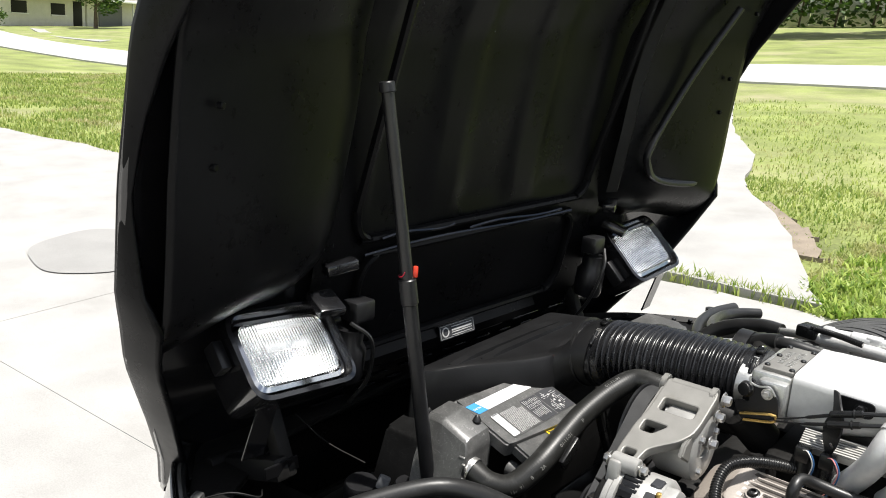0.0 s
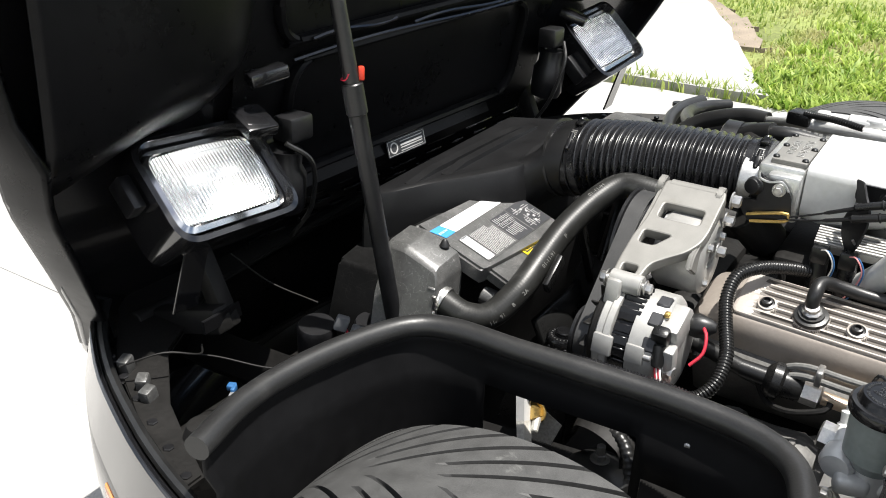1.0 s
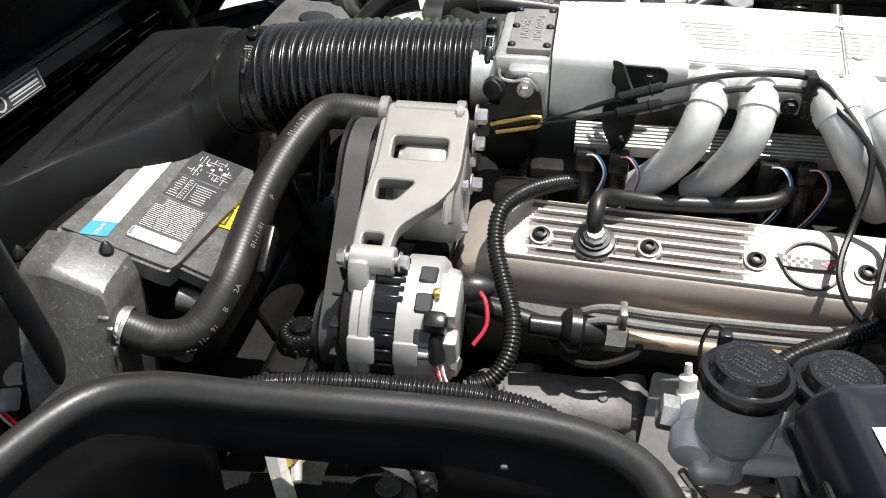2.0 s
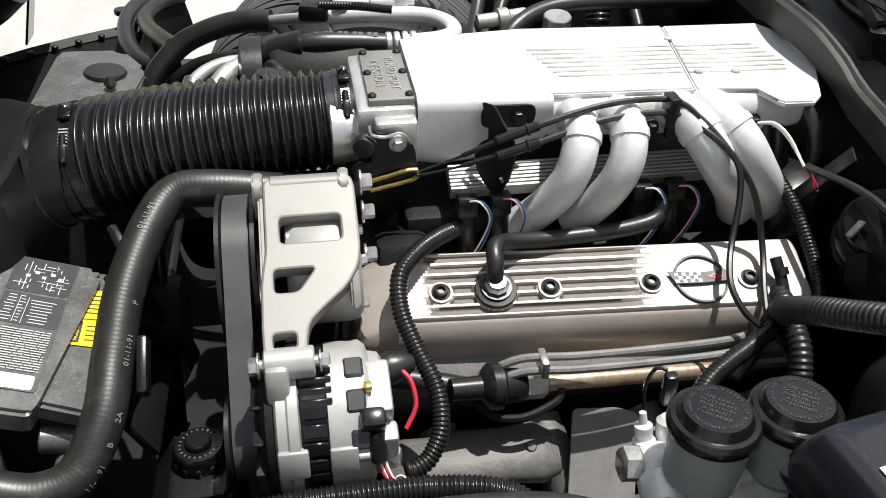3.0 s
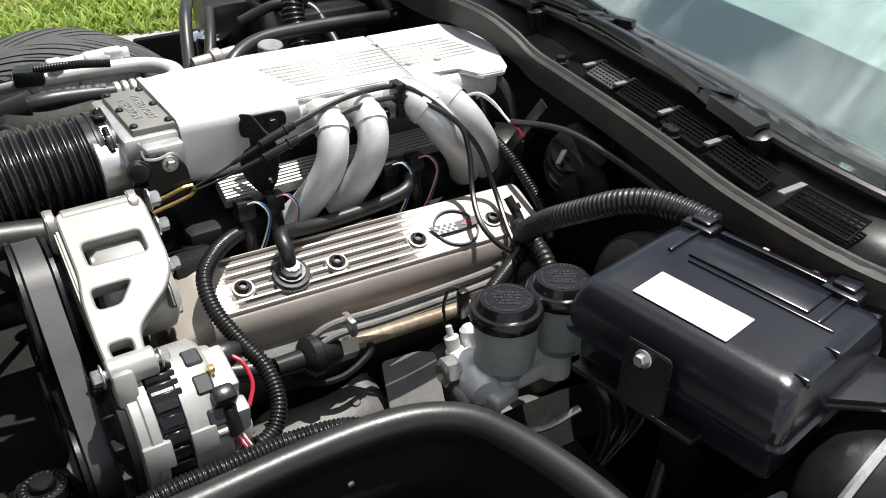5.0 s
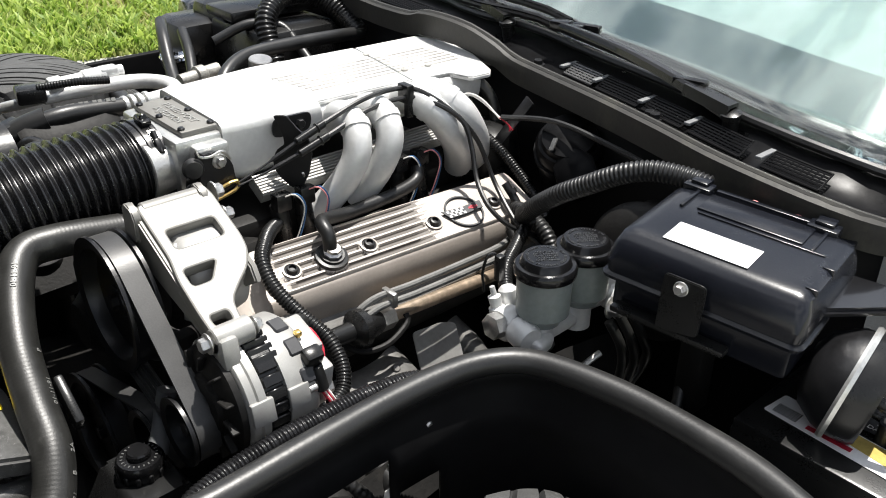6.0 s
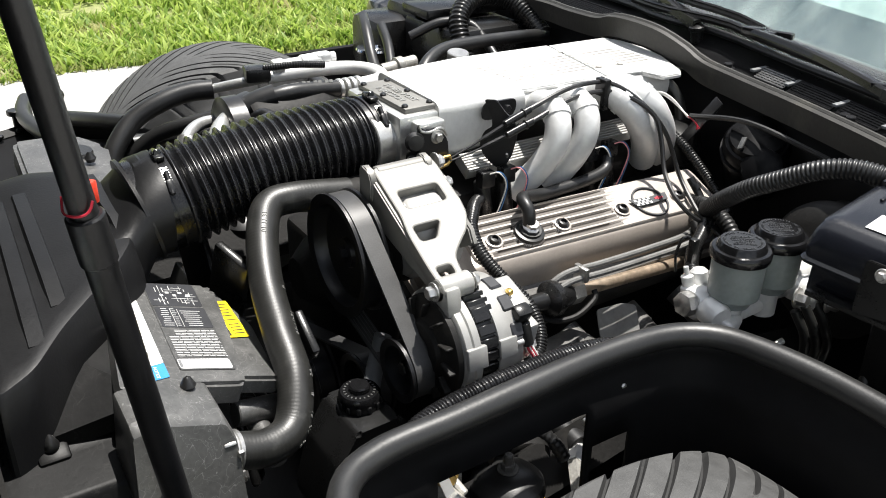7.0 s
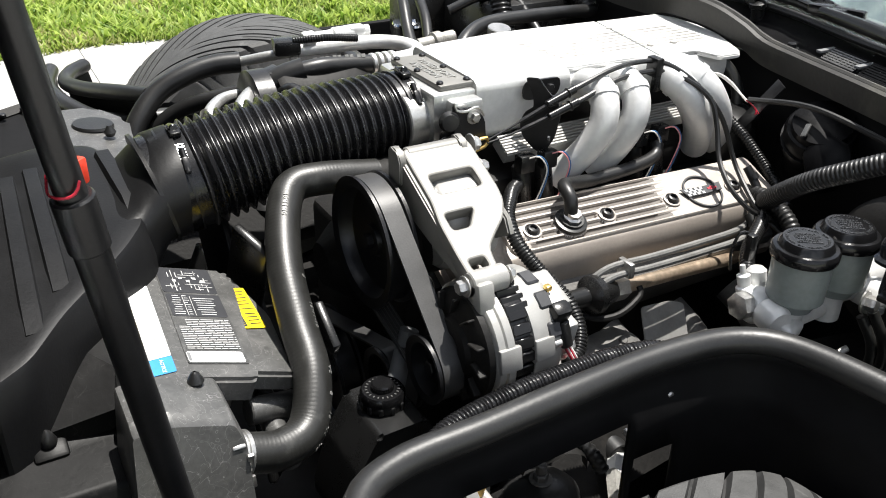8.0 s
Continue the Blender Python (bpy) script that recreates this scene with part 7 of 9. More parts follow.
        part("wire", bm, mt, a)
    bm = B()
    lathe(bm, [(0.0075, -0.001), (0.0088, -0.001), (0.0088, 0.001), (0.0075, 0.001)], o + Vector((0.123, -0.056, -0.036)), (0.5, 0.3, -0.8), 20)
    part("tape_ring", bm, WHITEWIRE, a, "pale ring round the leads")
    bm = B()
    tube(bm, [o + Vector((0.130, 0.022, 0.030)), o + Vector((0.142, 0.010, 0.026)), o + Vector((0.146, -0.006, 0.008)), o + Vector((0.134, -0.020, -0.006))], 0.0024, 8, 0.006)
    part("charge_wire", bm, REDWIRE, a, "red charging wire")
    short = Matrix.Translation(o) @ Matrix.Diagonal((0.90, 1, 1, 1)) @ Matrix.Translation(-o)
    for ob in a.children_recursive:
        ob.data.transform(short)


def build_looms():
    def loom(pts, r, label, pitch=0.0042, depth=0.16, name="wiring_loom", mt=PLASTIC, grp="wiring looms"):
        bm = B()
        tube(bm, pts, r, 12, pitch / 5, wave=ribs(pitch, depth))
        return solo(name, bm, mt, label, "wiring loom", grp, sharp=70)

    loom([(0.135, -0.115, 0.645), (0.105, -0.145, 0.655), (0.078, -0.178, 0.661), (0.058, -0.205, 0.655), (0.055, -0.232, 0.634), (0.066, -0.262, 0.610), (0.080, -0.295, 0.588), (0.080, -0.322, 0.566), (0.068, -0.340, 0.550), (0.054, -0.348, 0.545), (0.044, -0.350, 0.545)], 0.0092, "black corrugated wiring loom over the valve cover")
    loom([(-0.20, -0.436, 0.556), (-0.14, -0.407, 0.569), (-0.06, -0.399, 0.576), (0.0, -0.398, 0.577), (0.06, -0.399, 0.577), (0.12, -0.408, 0.572), (0.16, -0.43, 0.552)], 0.0118, "black corrugated hose along the wheelhouse edge", mt=DUCT)
    loom([(0.447, -0.525, 0.744), (0.440, -0.495, 0.748), (0.428, -0.462, 0.748), (0.414, -0.430, 0.738), (0.402, -0.390, 0.714), (0.396, -0.350, 0.688), (0.405, -0.305, 0.652), (0.43, -0.262, 0.615)], 0.0132, "thick black corrugated loom along the firewall", 0.0055, mt=RUBBER)
    loom([(0.47, -0.10, 0.70), (0.485, -0.16, 0.665), (0.49, -0.22, 0.62), (0.47, -0.27, 0.60)], 0.008, "thin corrugated loom by the firewall")
    loom([(0.30, -0.36, 0.59), (0.33, -0.33, 0.60), (0.38, -0.30, 0.605), (0.44, -0.26, 0.60)], 0.0095, "black corrugated loom behind the reservoirs", 0.005)
    bm = B()
    tube(bm, [(0.455, -0.205, 0.590), (0.440, -0.24, 0.614), (0.432, -0.27, 0.618), (0.430, -0.305, 0.604), (0.425, -0.33, 0.575)], 0.0115, 12, 0.0012, wave=ribs(0.006, 0.12))
    solo("coiled_hose", bm, RUBBER, "black rubber hose with a coiled guard", "hose")


def build_hoses():
    h = thing("radiator_hose", "worn black rubber upper radiator hose with date print", "hose", (-0.22, -0.3, 0.56))
    path = [(-0.338, -0.330, 0.563), (-0.308, -0.328, 0.553), (-0.274, -0.328, 0.544), (-0.242, -0.314, 0.548), (-0.220, -0.275, 0.577), (-0.213, -0.225, 0.606), (-0.203, -0.170, 0.640), (-0.182, -0.115, 0.672), (-0.158, -0.082, 0.690), (-0.12, -0.078, 0.692), (-0.05, -0.078, 0.682)]
    bm = B()
    tube(bm, path, 0.0195, 24, 0.0011, wave=lambda s: 1 + 0.0022 * math.sin(s * 2 * math.pi / 0.0044))
    hose = part("hose", bm, HOSE, h)
    # printed marks along its upper side
    sp = smooth_path(path, 0.002)
    length = [0.0]
    for a, b in zip(sp, sp[1:]):
        length.append(length[-1] + (b - a).length)

    def mark(text, s, off, size=0.0085):
        i = int(np.searchsorted(length, s))
        p, d = sp[i], (sp[min(i + 4, len(sp) - 1)] - sp[i - 4]).normalized()
        side = Vector((0, -0.5, 0.86))
        top = (side - d * side.dot(d)).normalized()
        nrm = math.cos(math.radians(off)) * top + math.sin(math.radians(off)) * d.cross(top)
        m = frame_of(p + nrm * 0.0199, d, nrm.cross(d))
        mesh_part("print", lettering(text, size, m, 0.0002), HOSEINK, hose, "pale printed date code")

    for text, s, off in (("01-", 0.090, 84), ("11-", 0.103, 72), ("91", 0.115, 66), ("B", 0.133, 60), ("2A", 0.155, 58), ("01-11-91", 0.216, 54), ("P", 0.262, 54), ("01-11-91", 0.352, 0)):
        mark(text, s, off)
    # spring clamp
    c = thing("hose_clamp", "bright zinc spring clamp on the radiator hose", "clamp", (-0.316, -0.328, 0.556))
    d = (Vector(path[1]) - Vector(path[0])).normalized()
    o = Vector(path[0]).lerp(Vector(path[1]), 0.7)
    bm = B()
    lathe(bm, [(0.0202, -0.0085), (0.0226, -0.0085), (0.0226, -0.0045), (0.0216, -0.0035), (0.0216, 0.0035), (0.0226, 0.0045), (0.0226, 0.0085), (0.0202, 0.0085)], o, d, 30)
    part("band", bm, STEEL, c)
    bm = B()
    box(bm, o + Vector((-0.002, -0.016, 0.0205)), (0.012, 0.004, 0.016), 0.001, rot(38, 0, 0))
    box(bm, o + Vector((0.006, -0.0235, 0.010)), (0.006, 0.004, 0.018), 0.001, rot(20, 0, 0))
    box(bm, o + Vector((0.0, -0.027, -0.012)), (0.016, 0.004, 0.012), 0.001, rot(-10, 0, 0))
    pieces("tab", bm, STEEL, c)
    # clip half way along
    bm = B()
    box(bm, (-0.186, -0.235, 0.598), (0.010, 0.055, 0.022), 0.003, rot(33, 0, 0))
    solo("hose_clip", bm, PLASTIC, "black plastic clip on the radiator hose", "clip")
    bm = B()
    tube(bm, [(0.125, -0.256, 0.545), (0.09, -0.25, 0.552), (0.02, -0.235, 0.56)], 0.011, 12, 0.01)
    solo("air_hose", bm, RUBBER, "short black rubber air hose by the alternator", "hose")
    bm = B()
    tube(bm, [(0.152, -0.204, 0.630), (0.152, -0.201, 0.655), (0.156, -0.182, 0.664), (0.176, -0.166, 0.657), (0.22, -0.156, 0.649), (0.29, -0.152, 0.650), (0.335, -0.145, 0.655), (0.348, -0.135, 0.668)], 0.0088, 14, 0.004)
    solo("breather_hose", bm, RUBBER, "black moulded breather hose elbow on the valve cover", "hose")


def build_air_tube():
    t = thing("air_pipe", "heat-tinted steel air pipe with a black check valve", "pipe", (0.2, -0.27, 0.56))
    a, b = Vector((0.174, -0.271, 0.559)), Vector((0.405, -0.250, 0.531))
    d = (b - a).normalized()
    bm = B()
    tube(bm, [a, a.lerp(b, 0.5), b, b + Vector((0.03, 0.02, -0.01))], 0.0088, 16, 0.02)
    part("tube", bm, COPPER, t)
    bm = B()
    lathe(bm, [(0, 0), (0.0155, 0), (0.0155, 0.020), (0.0115, 0.023), (0, 0.023)], a - d * 0.004, d, 6)
    part("nut", bm, STEEL, t, "bright hexagon nut")
    bm = B()
    lathe(bm, [(0, -0.075), (0.011, -0.075), (0.012, -0.045), (0.018, -0.042), (0.0235, -0.036), (0.0235, -0.026), (0.018, -0.022), (0.0165, -0.006), (0.014, 0.0), (0, 0)], a - d * 0.004, d, 28)
    part("check_valve", bm, PLASTIC, t, "black check valve")
    bm = B()
    tube(bm, [(0.118, -0.264, 0.545), (0.135, -0.285, 0.537), (0.165, -0.296, 0.540), (0.20, -0.290, 0.552), (0.205, -0.282, 0.56)], 0.004, 8)
    part("bracket_wire", bm, DULL, t)
    for k, off in enumerate((0.0, 0.009)):
        bm = B()
        tube(bm, [(0.13, -0.262 - off, 0.568 - off), (0.165, -0.268 - off, 0.590 - off), (0.22, -0.276 - off, 0.594 - off), (0.30, -0.275 - off, 0.592 - off), (0.38, -0.268 - off, 0.588 - off), (0.43, -0.25 - off, 0.585 - off)], 0.0042, 9)
        solo("plug_lead", bm, LEAD, "light grey plug lead beside the valve cover", "cable", "plug leads")
    bm = B()
    box(bm, (0.186, -0.275, 0.588), (0.008, 0.024, 0.02), 0.002)
    solo("lead_clip", bm, STEEL, "small metal clip on the plug leads", "clip")
    bm = B()
    tube(bm, [(0.405, -0.262, 0.602), (0.40, -0.282, 0.585), (0.375, -0.30, 0.565)], 0.007, 10)
    solo("plug_boot", bm, RUBBER, "black rubber plug boot", "boot", "plug boots")
    # heat shield
    bm = B()
    prism(bm, rounded([(-0.036, -0.062), (0.036, -0.068), (0.034, 0.050), (0.010, 0.056), (-0.036, 0.054)], 0.006, 3), (0.254, -0.297, 0.466), (0.985, -0.06, -0.10), (0.10, 0.46, 0.88), 0.002, 0.0005)
    solo("heat_shield", bm, SHEETALU, "dull aluminium plug heat shield", "heat shield")
    # lumpy casting between the alternator and the shield
    sh = thing("manifold_shroud", "stained grey cast shroud over the exhaust manifold", "manifold", (0.12, -0.286, 0.45))
    bm = B()
    loft(bm, [[Vector((x, -0.286 + 0.036 * math.cos(a) * w, z + 0.024 * math.sin(a) * w)) for a in np.linspace(0, 2 * math.pi, 18, endpoint=False)] for x, z, w in ((0.03, 0.468, 0.7), (0.05, 0.472, 1.0), (0.085, 0.476, 0.92), (0.11, 0.474, 1.05), (0.15, 0.478, 0.9), (0.185, 0.478, 1.0), (0.205, 0.474, 0.7))])
    part("casting", bm, IRON, sh)
    bm = B()
    for x in (0.070, 0.175):
        cyl(bm, (x, -0.292, 0.490), (x, -0.300, 0.502), 0.007, 0.0055)
    pieces("stud", bm, IRON, sh)


def build_air_intake():
    d = thing("intake_duct", "glossy black corrugated air intake duct", "duct", (-0.13, 0, 0.7))
    path = [(-0.246, 0.008, 0.690), (-0.225, 0.007, 0.694), (-0.19, 0.005, 0.701), (-0.14, 0.001, 0.710), (-0.07, -0.001, 0.718), (0.005, -0.001, 0.723)]
    bm = B()
    L = 0.254
    tube(bm, path, lambda s: lerp(0.0685, 0.0575, s / L), 40, 0.00135, wave=ribs(0.0118, 0.125), sx=1.10, sy=0.94)
    part("bellows", bm, DUCT, d, sharp=75)
    for p, q, r, long in ((path[0], path[1], 0.0665, 0.046), (path[-1], path[-2], 0.0565, 0.030)):
        bm = B()
        a = Vector(p)
        dd = (Vector(q) - a).normalized()
        tube(bm, [a - dd * long, a + dd * 0.004], r * 0.965, 36, 0.01, sx=1.10, sy=0.94)
        part("cuff", bm, DUCT, d)
        bm = B()
        a = a - dd * 0.018
        tube(bm, [a - dd * 0.006, a + dd * 0.006], r * 0.99, 36, 0.005, sx=1.10, sy=0.94)
        cl = part("clamp_band", bm, GLOSS, d, "black screw clamp")
        bm = B()
        for e in (-0.0072, 0.0072):
            tube(bm, [a + dd * (e - 0.0012), a + dd * (e + 0.0012)], r * 1.005, 36, 0.002, sx=1.10, sy=0.94)
        pieces("band_edge", bm, SATIN, cl)
        bm = B()
        t0 = math.radians(140)
        q = a + Vector((0, 1.10 * r * math.cos(t0), 0.94 * r * math.sin(t0)))
        box(bm, q, (0.008, 0.016, 0.008), 0.002, rot(50, 0, 0))
        cyl(bm, q + Vector((0, 0.013, 0.014)), q + Vector((0, -0.008, -0.008)), 0.0035)
        part("clamp_screw", bm, SATIN, cl)
        # worm screw and slotted tail on the side that faces the fender
        t0 = math.radians(100)
        q = a + Vector((0, 1.10 * r * math.cos(t0), 0.95 * r * math.sin(t0)))
        bm = B()
        box(bm, q + Vector((0, 0, 0.002)), (0.013, 0.022, 0.007), 0.002, rot(10, 0, 0))
        cyl(bm, q + Vector((0, 0.016, 0.001)), q + Vector((0, -0.004, 0.006)), 0.0052)
        part("worm_case", bm, GLOSS, cl)
        bm = B()
        for k in range(6):
            t1 = math.radians(118 + 3.2 * k)
            box(bm, a + Vector((0, 1.105 * r * math.cos(t1), 0.945 * r * math.sin(t1))), (0.009, 0.0016, 0.0014), 0, rot(math.degrees(t1) - 90, 0, 0))
        pieces("band_slot", bm, STEEL, cl, "bright slotted tail")
    # air cleaner: a low lid with pressed ribs and an outlet neck folded into it
    c = thing("air_cleaner", "black ribbed air cleaner housing across the radiator", "air cleaner", (-0.40, 0, 0.66))

    def lid_z(x, y):
        return 0.688 + 0.16 * (x + 0.34) + 0.03 * (y + 0.06)

    out = [(-0.500, -0.270), (-0.462, -0.250), (-0.425, -0.200), (-0.372, -0.148), (-0.345, -0.118), (-0.322, -0.084), (-0.318, 0.098), (-0.335, 0.150), (-0.385, 0.192), (-0.500, 0.200)]
    outline = rounded(out, 0.014, 4)
    cx, cy = -0.41, 0.0
    bm = B()
    rings = []
    for inset, dz in ((-0.010, -0.13), (-0.008, -0.045), (-0.001, -0.008), (0.003, -0.002), (0.010, 0.0), (0.030, 0.001)):
        ring = []
        for x, y in outline:
            away = Vector((x - cx, y - cy))
            away *= 1 - inset / away.length
            ring.append(Vector((cx + away.x, cy + away.y, lid_z(cx + away.x, cy + away.y) + dz)))
        rings.append(ring)
    loft(bm, rings)
    part("lid", bm, AIRBOX, c, sharp=28)
    for x0, x1, y0, y1 in ((-0.436, -0.452, 0.125, -0.215), (-0.409, -0.420, 0.125, -0.160), (-0.328, -0.326, 0.105, -0.062)):
        bm = B()
        rows = []
        for k in range(7):
            x, y = lerp(x0, x1, k / 6), lerp(y0, y1, k / 6)
            h = 0.009 if 0 < k < 6 else 0.001
            z = lid_z(x, y)
            rows.append([Vector((x - 0.011, y, z - 0.004)), Vector((x - 0.0075, y, z + h)), Vector((x + 0.0075, y, z + h)), Vector((x + 0.011, y, z - 0.004))])
        rows[1] = [q.lerp(p, 0.85) for p, q in zip(rows[0], rows[1])]
        rows[1] = [Vector((p.x, p.y, q.z)) for p, q in zip(rows[1], [r for r in rows[2]])]
        loft(bm, rows)
        part("rib", bm, AIRBOX, c, sharp=20)
    bm = B()
    necks = []
    for x, y, z, wd, ht, pw in ((-0.268, 0.008, 0.687, 0.073, 0.063, 2.0), (-0.292, 0.007, 0.684, 0.077, 0.060, 2.1), (-0.306, 0.008, 0.668, 0.083, 0.058, 2.5), (-0.322, 0.008, 0.648, 0.092, 0.054, 3.6), (-0.340, 0.008, 0.638, 0.106, 0.052, 5.5), (-0.362, 0.006, 0.633, 0.120, 0.050, 8.0)):
        ringp = []
        for k in range(56):
            a = 2 * math.pi * k / 56
            cs, sn = math.cos(a), math.sin(a)
            ringp.append(Vector((x, y + wd * math.copysign(abs(cs) ** (2 / pw), cs), z + ht * math.copysign(abs(sn) ** (2 / pw), sn))))
        necks.append(ringp)
    loft(bm, necks)
    part("outlet_neck", bm, AIRBOX, c)
    bm = B()
    tube(bm, [(-0.294, 0.008, 0.682), (-0.290, 0.008, 0.683)], 0.0705, 32, 0.004, sx=1.12, sy=0.91)
    part("neck_seam", bm, RUBBER, c)
    # side cover by the passenger wheelhouse with a round plug
    s = thing("duct_cover", "scuffed grey-black plastic cover with a rubber plug", "cover", (-0.31, 0.35, 0.62))
    bm = B()
    prism(bm, rounded([(-0.08, -0.11), (0.045, -0.10), (0.06, 0.05), (0.02, 0.11), (-0.07, 0.10)], 0.015, 3), (-0.31, 0.33, 0.60), (1, 0, -0.12), (0, 1, 0.05), 0.04, 0.006)
    part("panel", bm, GREYPLASTIC, s)
    bm = B()
    lathe(bm, [(0, 0), (0.030, 0), (0.028, 0.004), (0, 0.005)], (-0.30, 0.36, 0.641), (0.1, 0, 1), 26)
    lathe(bm, [(0, 0), (0.006, 0), (0.009, 0.006), (0.003, 0.016), (0, 0.016)], (-0.285, 0.31, 0.640), (0, 0, 1), 14)
    part("plug", bm, RUBBER, s)


def build_radiator_cover():
    """The tank cover over the radiator that carries the printed labels."""
    c = thing("radiator_cover", "scuffed dark grey plastic radiator tank cover with printed labels", "cover", (-0.32, -0.2, 0.58))
    P = [Vector((-0.366, -0.276, 0.627)), Vector((-0.277, -0.280, 0.598)), Vector((-0.254, -0.090, 0.610)), Vector((-0.334, -0.083, 0.634))]
    u = (P[1] - P[0]).normalized()
    v = (P[3] - P[0]).normalized()
    m = frame_of(P[0], u, v)
    w, l = 0.092, 0.192
    bm = B()
    prism(bm, rounded([(-0.030, -0.004), (w + 0.002, -0.004), (w + 0.005, 0.010), (w + 0.005, l - 0.004), (w - 0.004, l + 0.006), (-0.004, l + 0.006), (-0.030, l - 0.03)], 0.005, 3), P[0] - (m.to_3x3() @ Vector((0, 0, 1))) * 0.028, u, v, 0.028, 0.004)
    part("tank_cover", bm, GREYPLASTIC, c)
    n = m.to_3x3()

    def patch(name, x0, x1, y0, y1, mt, lift, parent, label="", r=0.003):
        mm = m.copy()
        mm.translation = m @ Vector(((x0 + x1) / 2, (y0 + y1) / 2, lift))
        a, b = (x1 - x0) / 2, (y1 - y0) / 2
        return mesh_part(name, plate_mesh([rounded([(-a, -b), (a, -b), (a, b), (-a, b)], r, 3)], 0.0004, 0.0, mm), mt, parent, label)

    lab = patch("emission_label", 0.0325, 0.0925, 0.020, 0.196, LABELBASE, 0.0008, c, "worn grey label with fine pale print", 0.003)
    for name, quad, mt, label in (("white_strip", [(-0.0055, 0.0232), (0.0188, 0.0332), (0.0182, 0.156), (-0.0040, 0.146)], WHITE, "white label strip with faint print"), ("blue_end", [(-0.0062, -0.001), (0.0192, 0.0085), (0.0188, 0.0327), (-0.0055, 0.0227)], BLUE, "blue end of the label")):
        mm = m.copy()
        mm.translation = m @ Vector((0, 0, 0.0008))
        mesh_part(name, plate_mesh([rounded(quad, 0.0015, 3)], 0.0004, 0.0, mm), mt, c, label)
    patch("barcode_field", 0.0335, 0.089, 0.0215, 0.0385, WHITE, 0.0014, lab, "white bar code field")
    rnd = random.Random(4)
    bm = B()
    M3 = n.to_4x4()

    def bar(x, y, sx, sy):
        box(bm, m @ Vector((x, y, 0.0018)), (sx, sy, 0.0003), 0, M3)

    # close lines of unreadable print, a table and a hose diagram
    for k in range(17):
        y = 0.0435 + 0.0031 * k
        x = 0.0365 + (0.008 if k > 12 else 0)
        while x < 0.088:
            ln = min(rnd.uniform(0.005, 0.015), 0.0895 - x)
            bar(x + ln / 2, y, ln, 0.0010)
            x += ln + 0.0013
    patch("table_field", 0.0345, 0.0915, 0.100, 0.142, BLACKINK, 0.0012, lab, "black printed table")
    for k in range(9):
        for x0, x1 in ((0.038, 0.050), (0.0515, 0.0575), (0.060, 0.086)):
            if k < 8 or x0 < 0.055:
                bar((x0 + x1) / 2 - rnd.uniform(0, 0.002), 0.1035 + 0.0043 * k, (x1 - x0) * rnd.uniform(0.55, 0.95), 0.0009)
    for x in (0.0507, 0.0585):
        bar(x, 0.119, 0.0005, 0.036)
    patch("diagram_field", 0.0335, 0.0915, 0.145, 0.195, BLACKINK, 0.0012, lab, "black diagram field")
    for k in range(46):
        x, y = 0.040 + 0.0042 * rnd.randrange(11), 0.152 + 0.0047 * rnd.randrange(8)
        if rnd.random() < 0.55:
            bar(x, y, 0.0042 * rnd.choice((1, 2, 3)), 0.0008)
        else:
            bar(x, y, 0.0008, 0.0047 * rnd.choice((1, 2)))
    for k in range(5):
        box(bm, m @ Vector((0.049 + 0.0075 * k, 0.168 + 0.006 * (k % 2), 0.0019)), (0.004, 0.004, 0.0003), 0, M3)
    part("label_print", bm, INK, lab, "fine pale print")
    bm = B()
    for k in range(7):
        box(bm, m @ Vector((0.0065 + 0.0016 * (k % 2), 0.046 + 0.0145 * k, 0.0014)), (0.0006, 0.011, 0.0002), 0, M3)
    part("faint_print", bm, CABIN, c, "faint grey lines of print")
    bm = B()
    box(bm, m @ Vector((0.0355, 0.030, 0.0019)), (0.003, 0.013, 0.0003), 0, M3)
    part("bar_code", bm, CABIN, lab)
    mt = frame_of(m @ Vector((0.0075, 0.0150, 0.0014)), n @ Vector((0, -1, 0)), n @ Vector((1, 0, 0)))
    mesh_part("notice_word", lettering("NOTICE", 0.0052, mt, 0.0002), WHITE, c)
    # end cap box towards the wheelhouse
    bm = B()
    prof = rounded([(-0.412, 0.560), (-0.404, 0.634), (-0.372, 0.634), (-0.318, 0.613), (-0.311, 0.590), (-0.316, 0.44), (-0.405, 0.44)], 0.004, 2)
    loft(bm, [[Vector((x * k + (1 - k) * -0.36, y - (0.30 * max(0.0, 0.615 - z) if y < -0.3 else 0), z if z < 0.5 else 0.5 + (z - 0.5) * h)) for x, z in prof] for y, k, h in ((-0.342, 0.985, 0.90), (-0.3385, 1.0, 0.93), (-0.330, 1.0, 0.965), (-0.282, 1.0, 1.0), (-0.279, 0.985, 0.98))])
    part("end_cap", bm, GREYPLASTIC, c, sharp=22)
    bm = B()
    lathe(bm, [(0, 0), (0.006, 0.0), (0.008, 0.004), (0.004, 0.012), (0.001, 0.014)], (-0.336, -0.290, 0.618), (0, 0, 1), 14)
    part("push_plug", bm, RUBBER, c)
    # ledge below with the yellow caution label
    bm = B()
    prism(bm, rounded([(0, 0), (0.05, -0.01), (0.058, 0.10), (0.045, 0.19), (0.0, 0.19)], 0.008, 3), (-0.286, -0.262, 0.571), (0.95, 0, -0.22), (0, 1, 0.06), 0.022, 0.004)
    led = part("ledge", bm, GREYPLASTIC, c)
    mm = frame_of((-0.2475, -0.148, 0.5930), (0.95, 0, -0.22), (0, 1, 0.06))
    ylab = mesh_part("caution_label", plate_mesh([rounded([(-0.016, -0.040), (0.013, -0.042), (0.014, 0.040), (-0.013, 0.042)], 0.003)], 0.0005, 0, mm), YELLOW, led, "yellow caution label")
    bm = B()
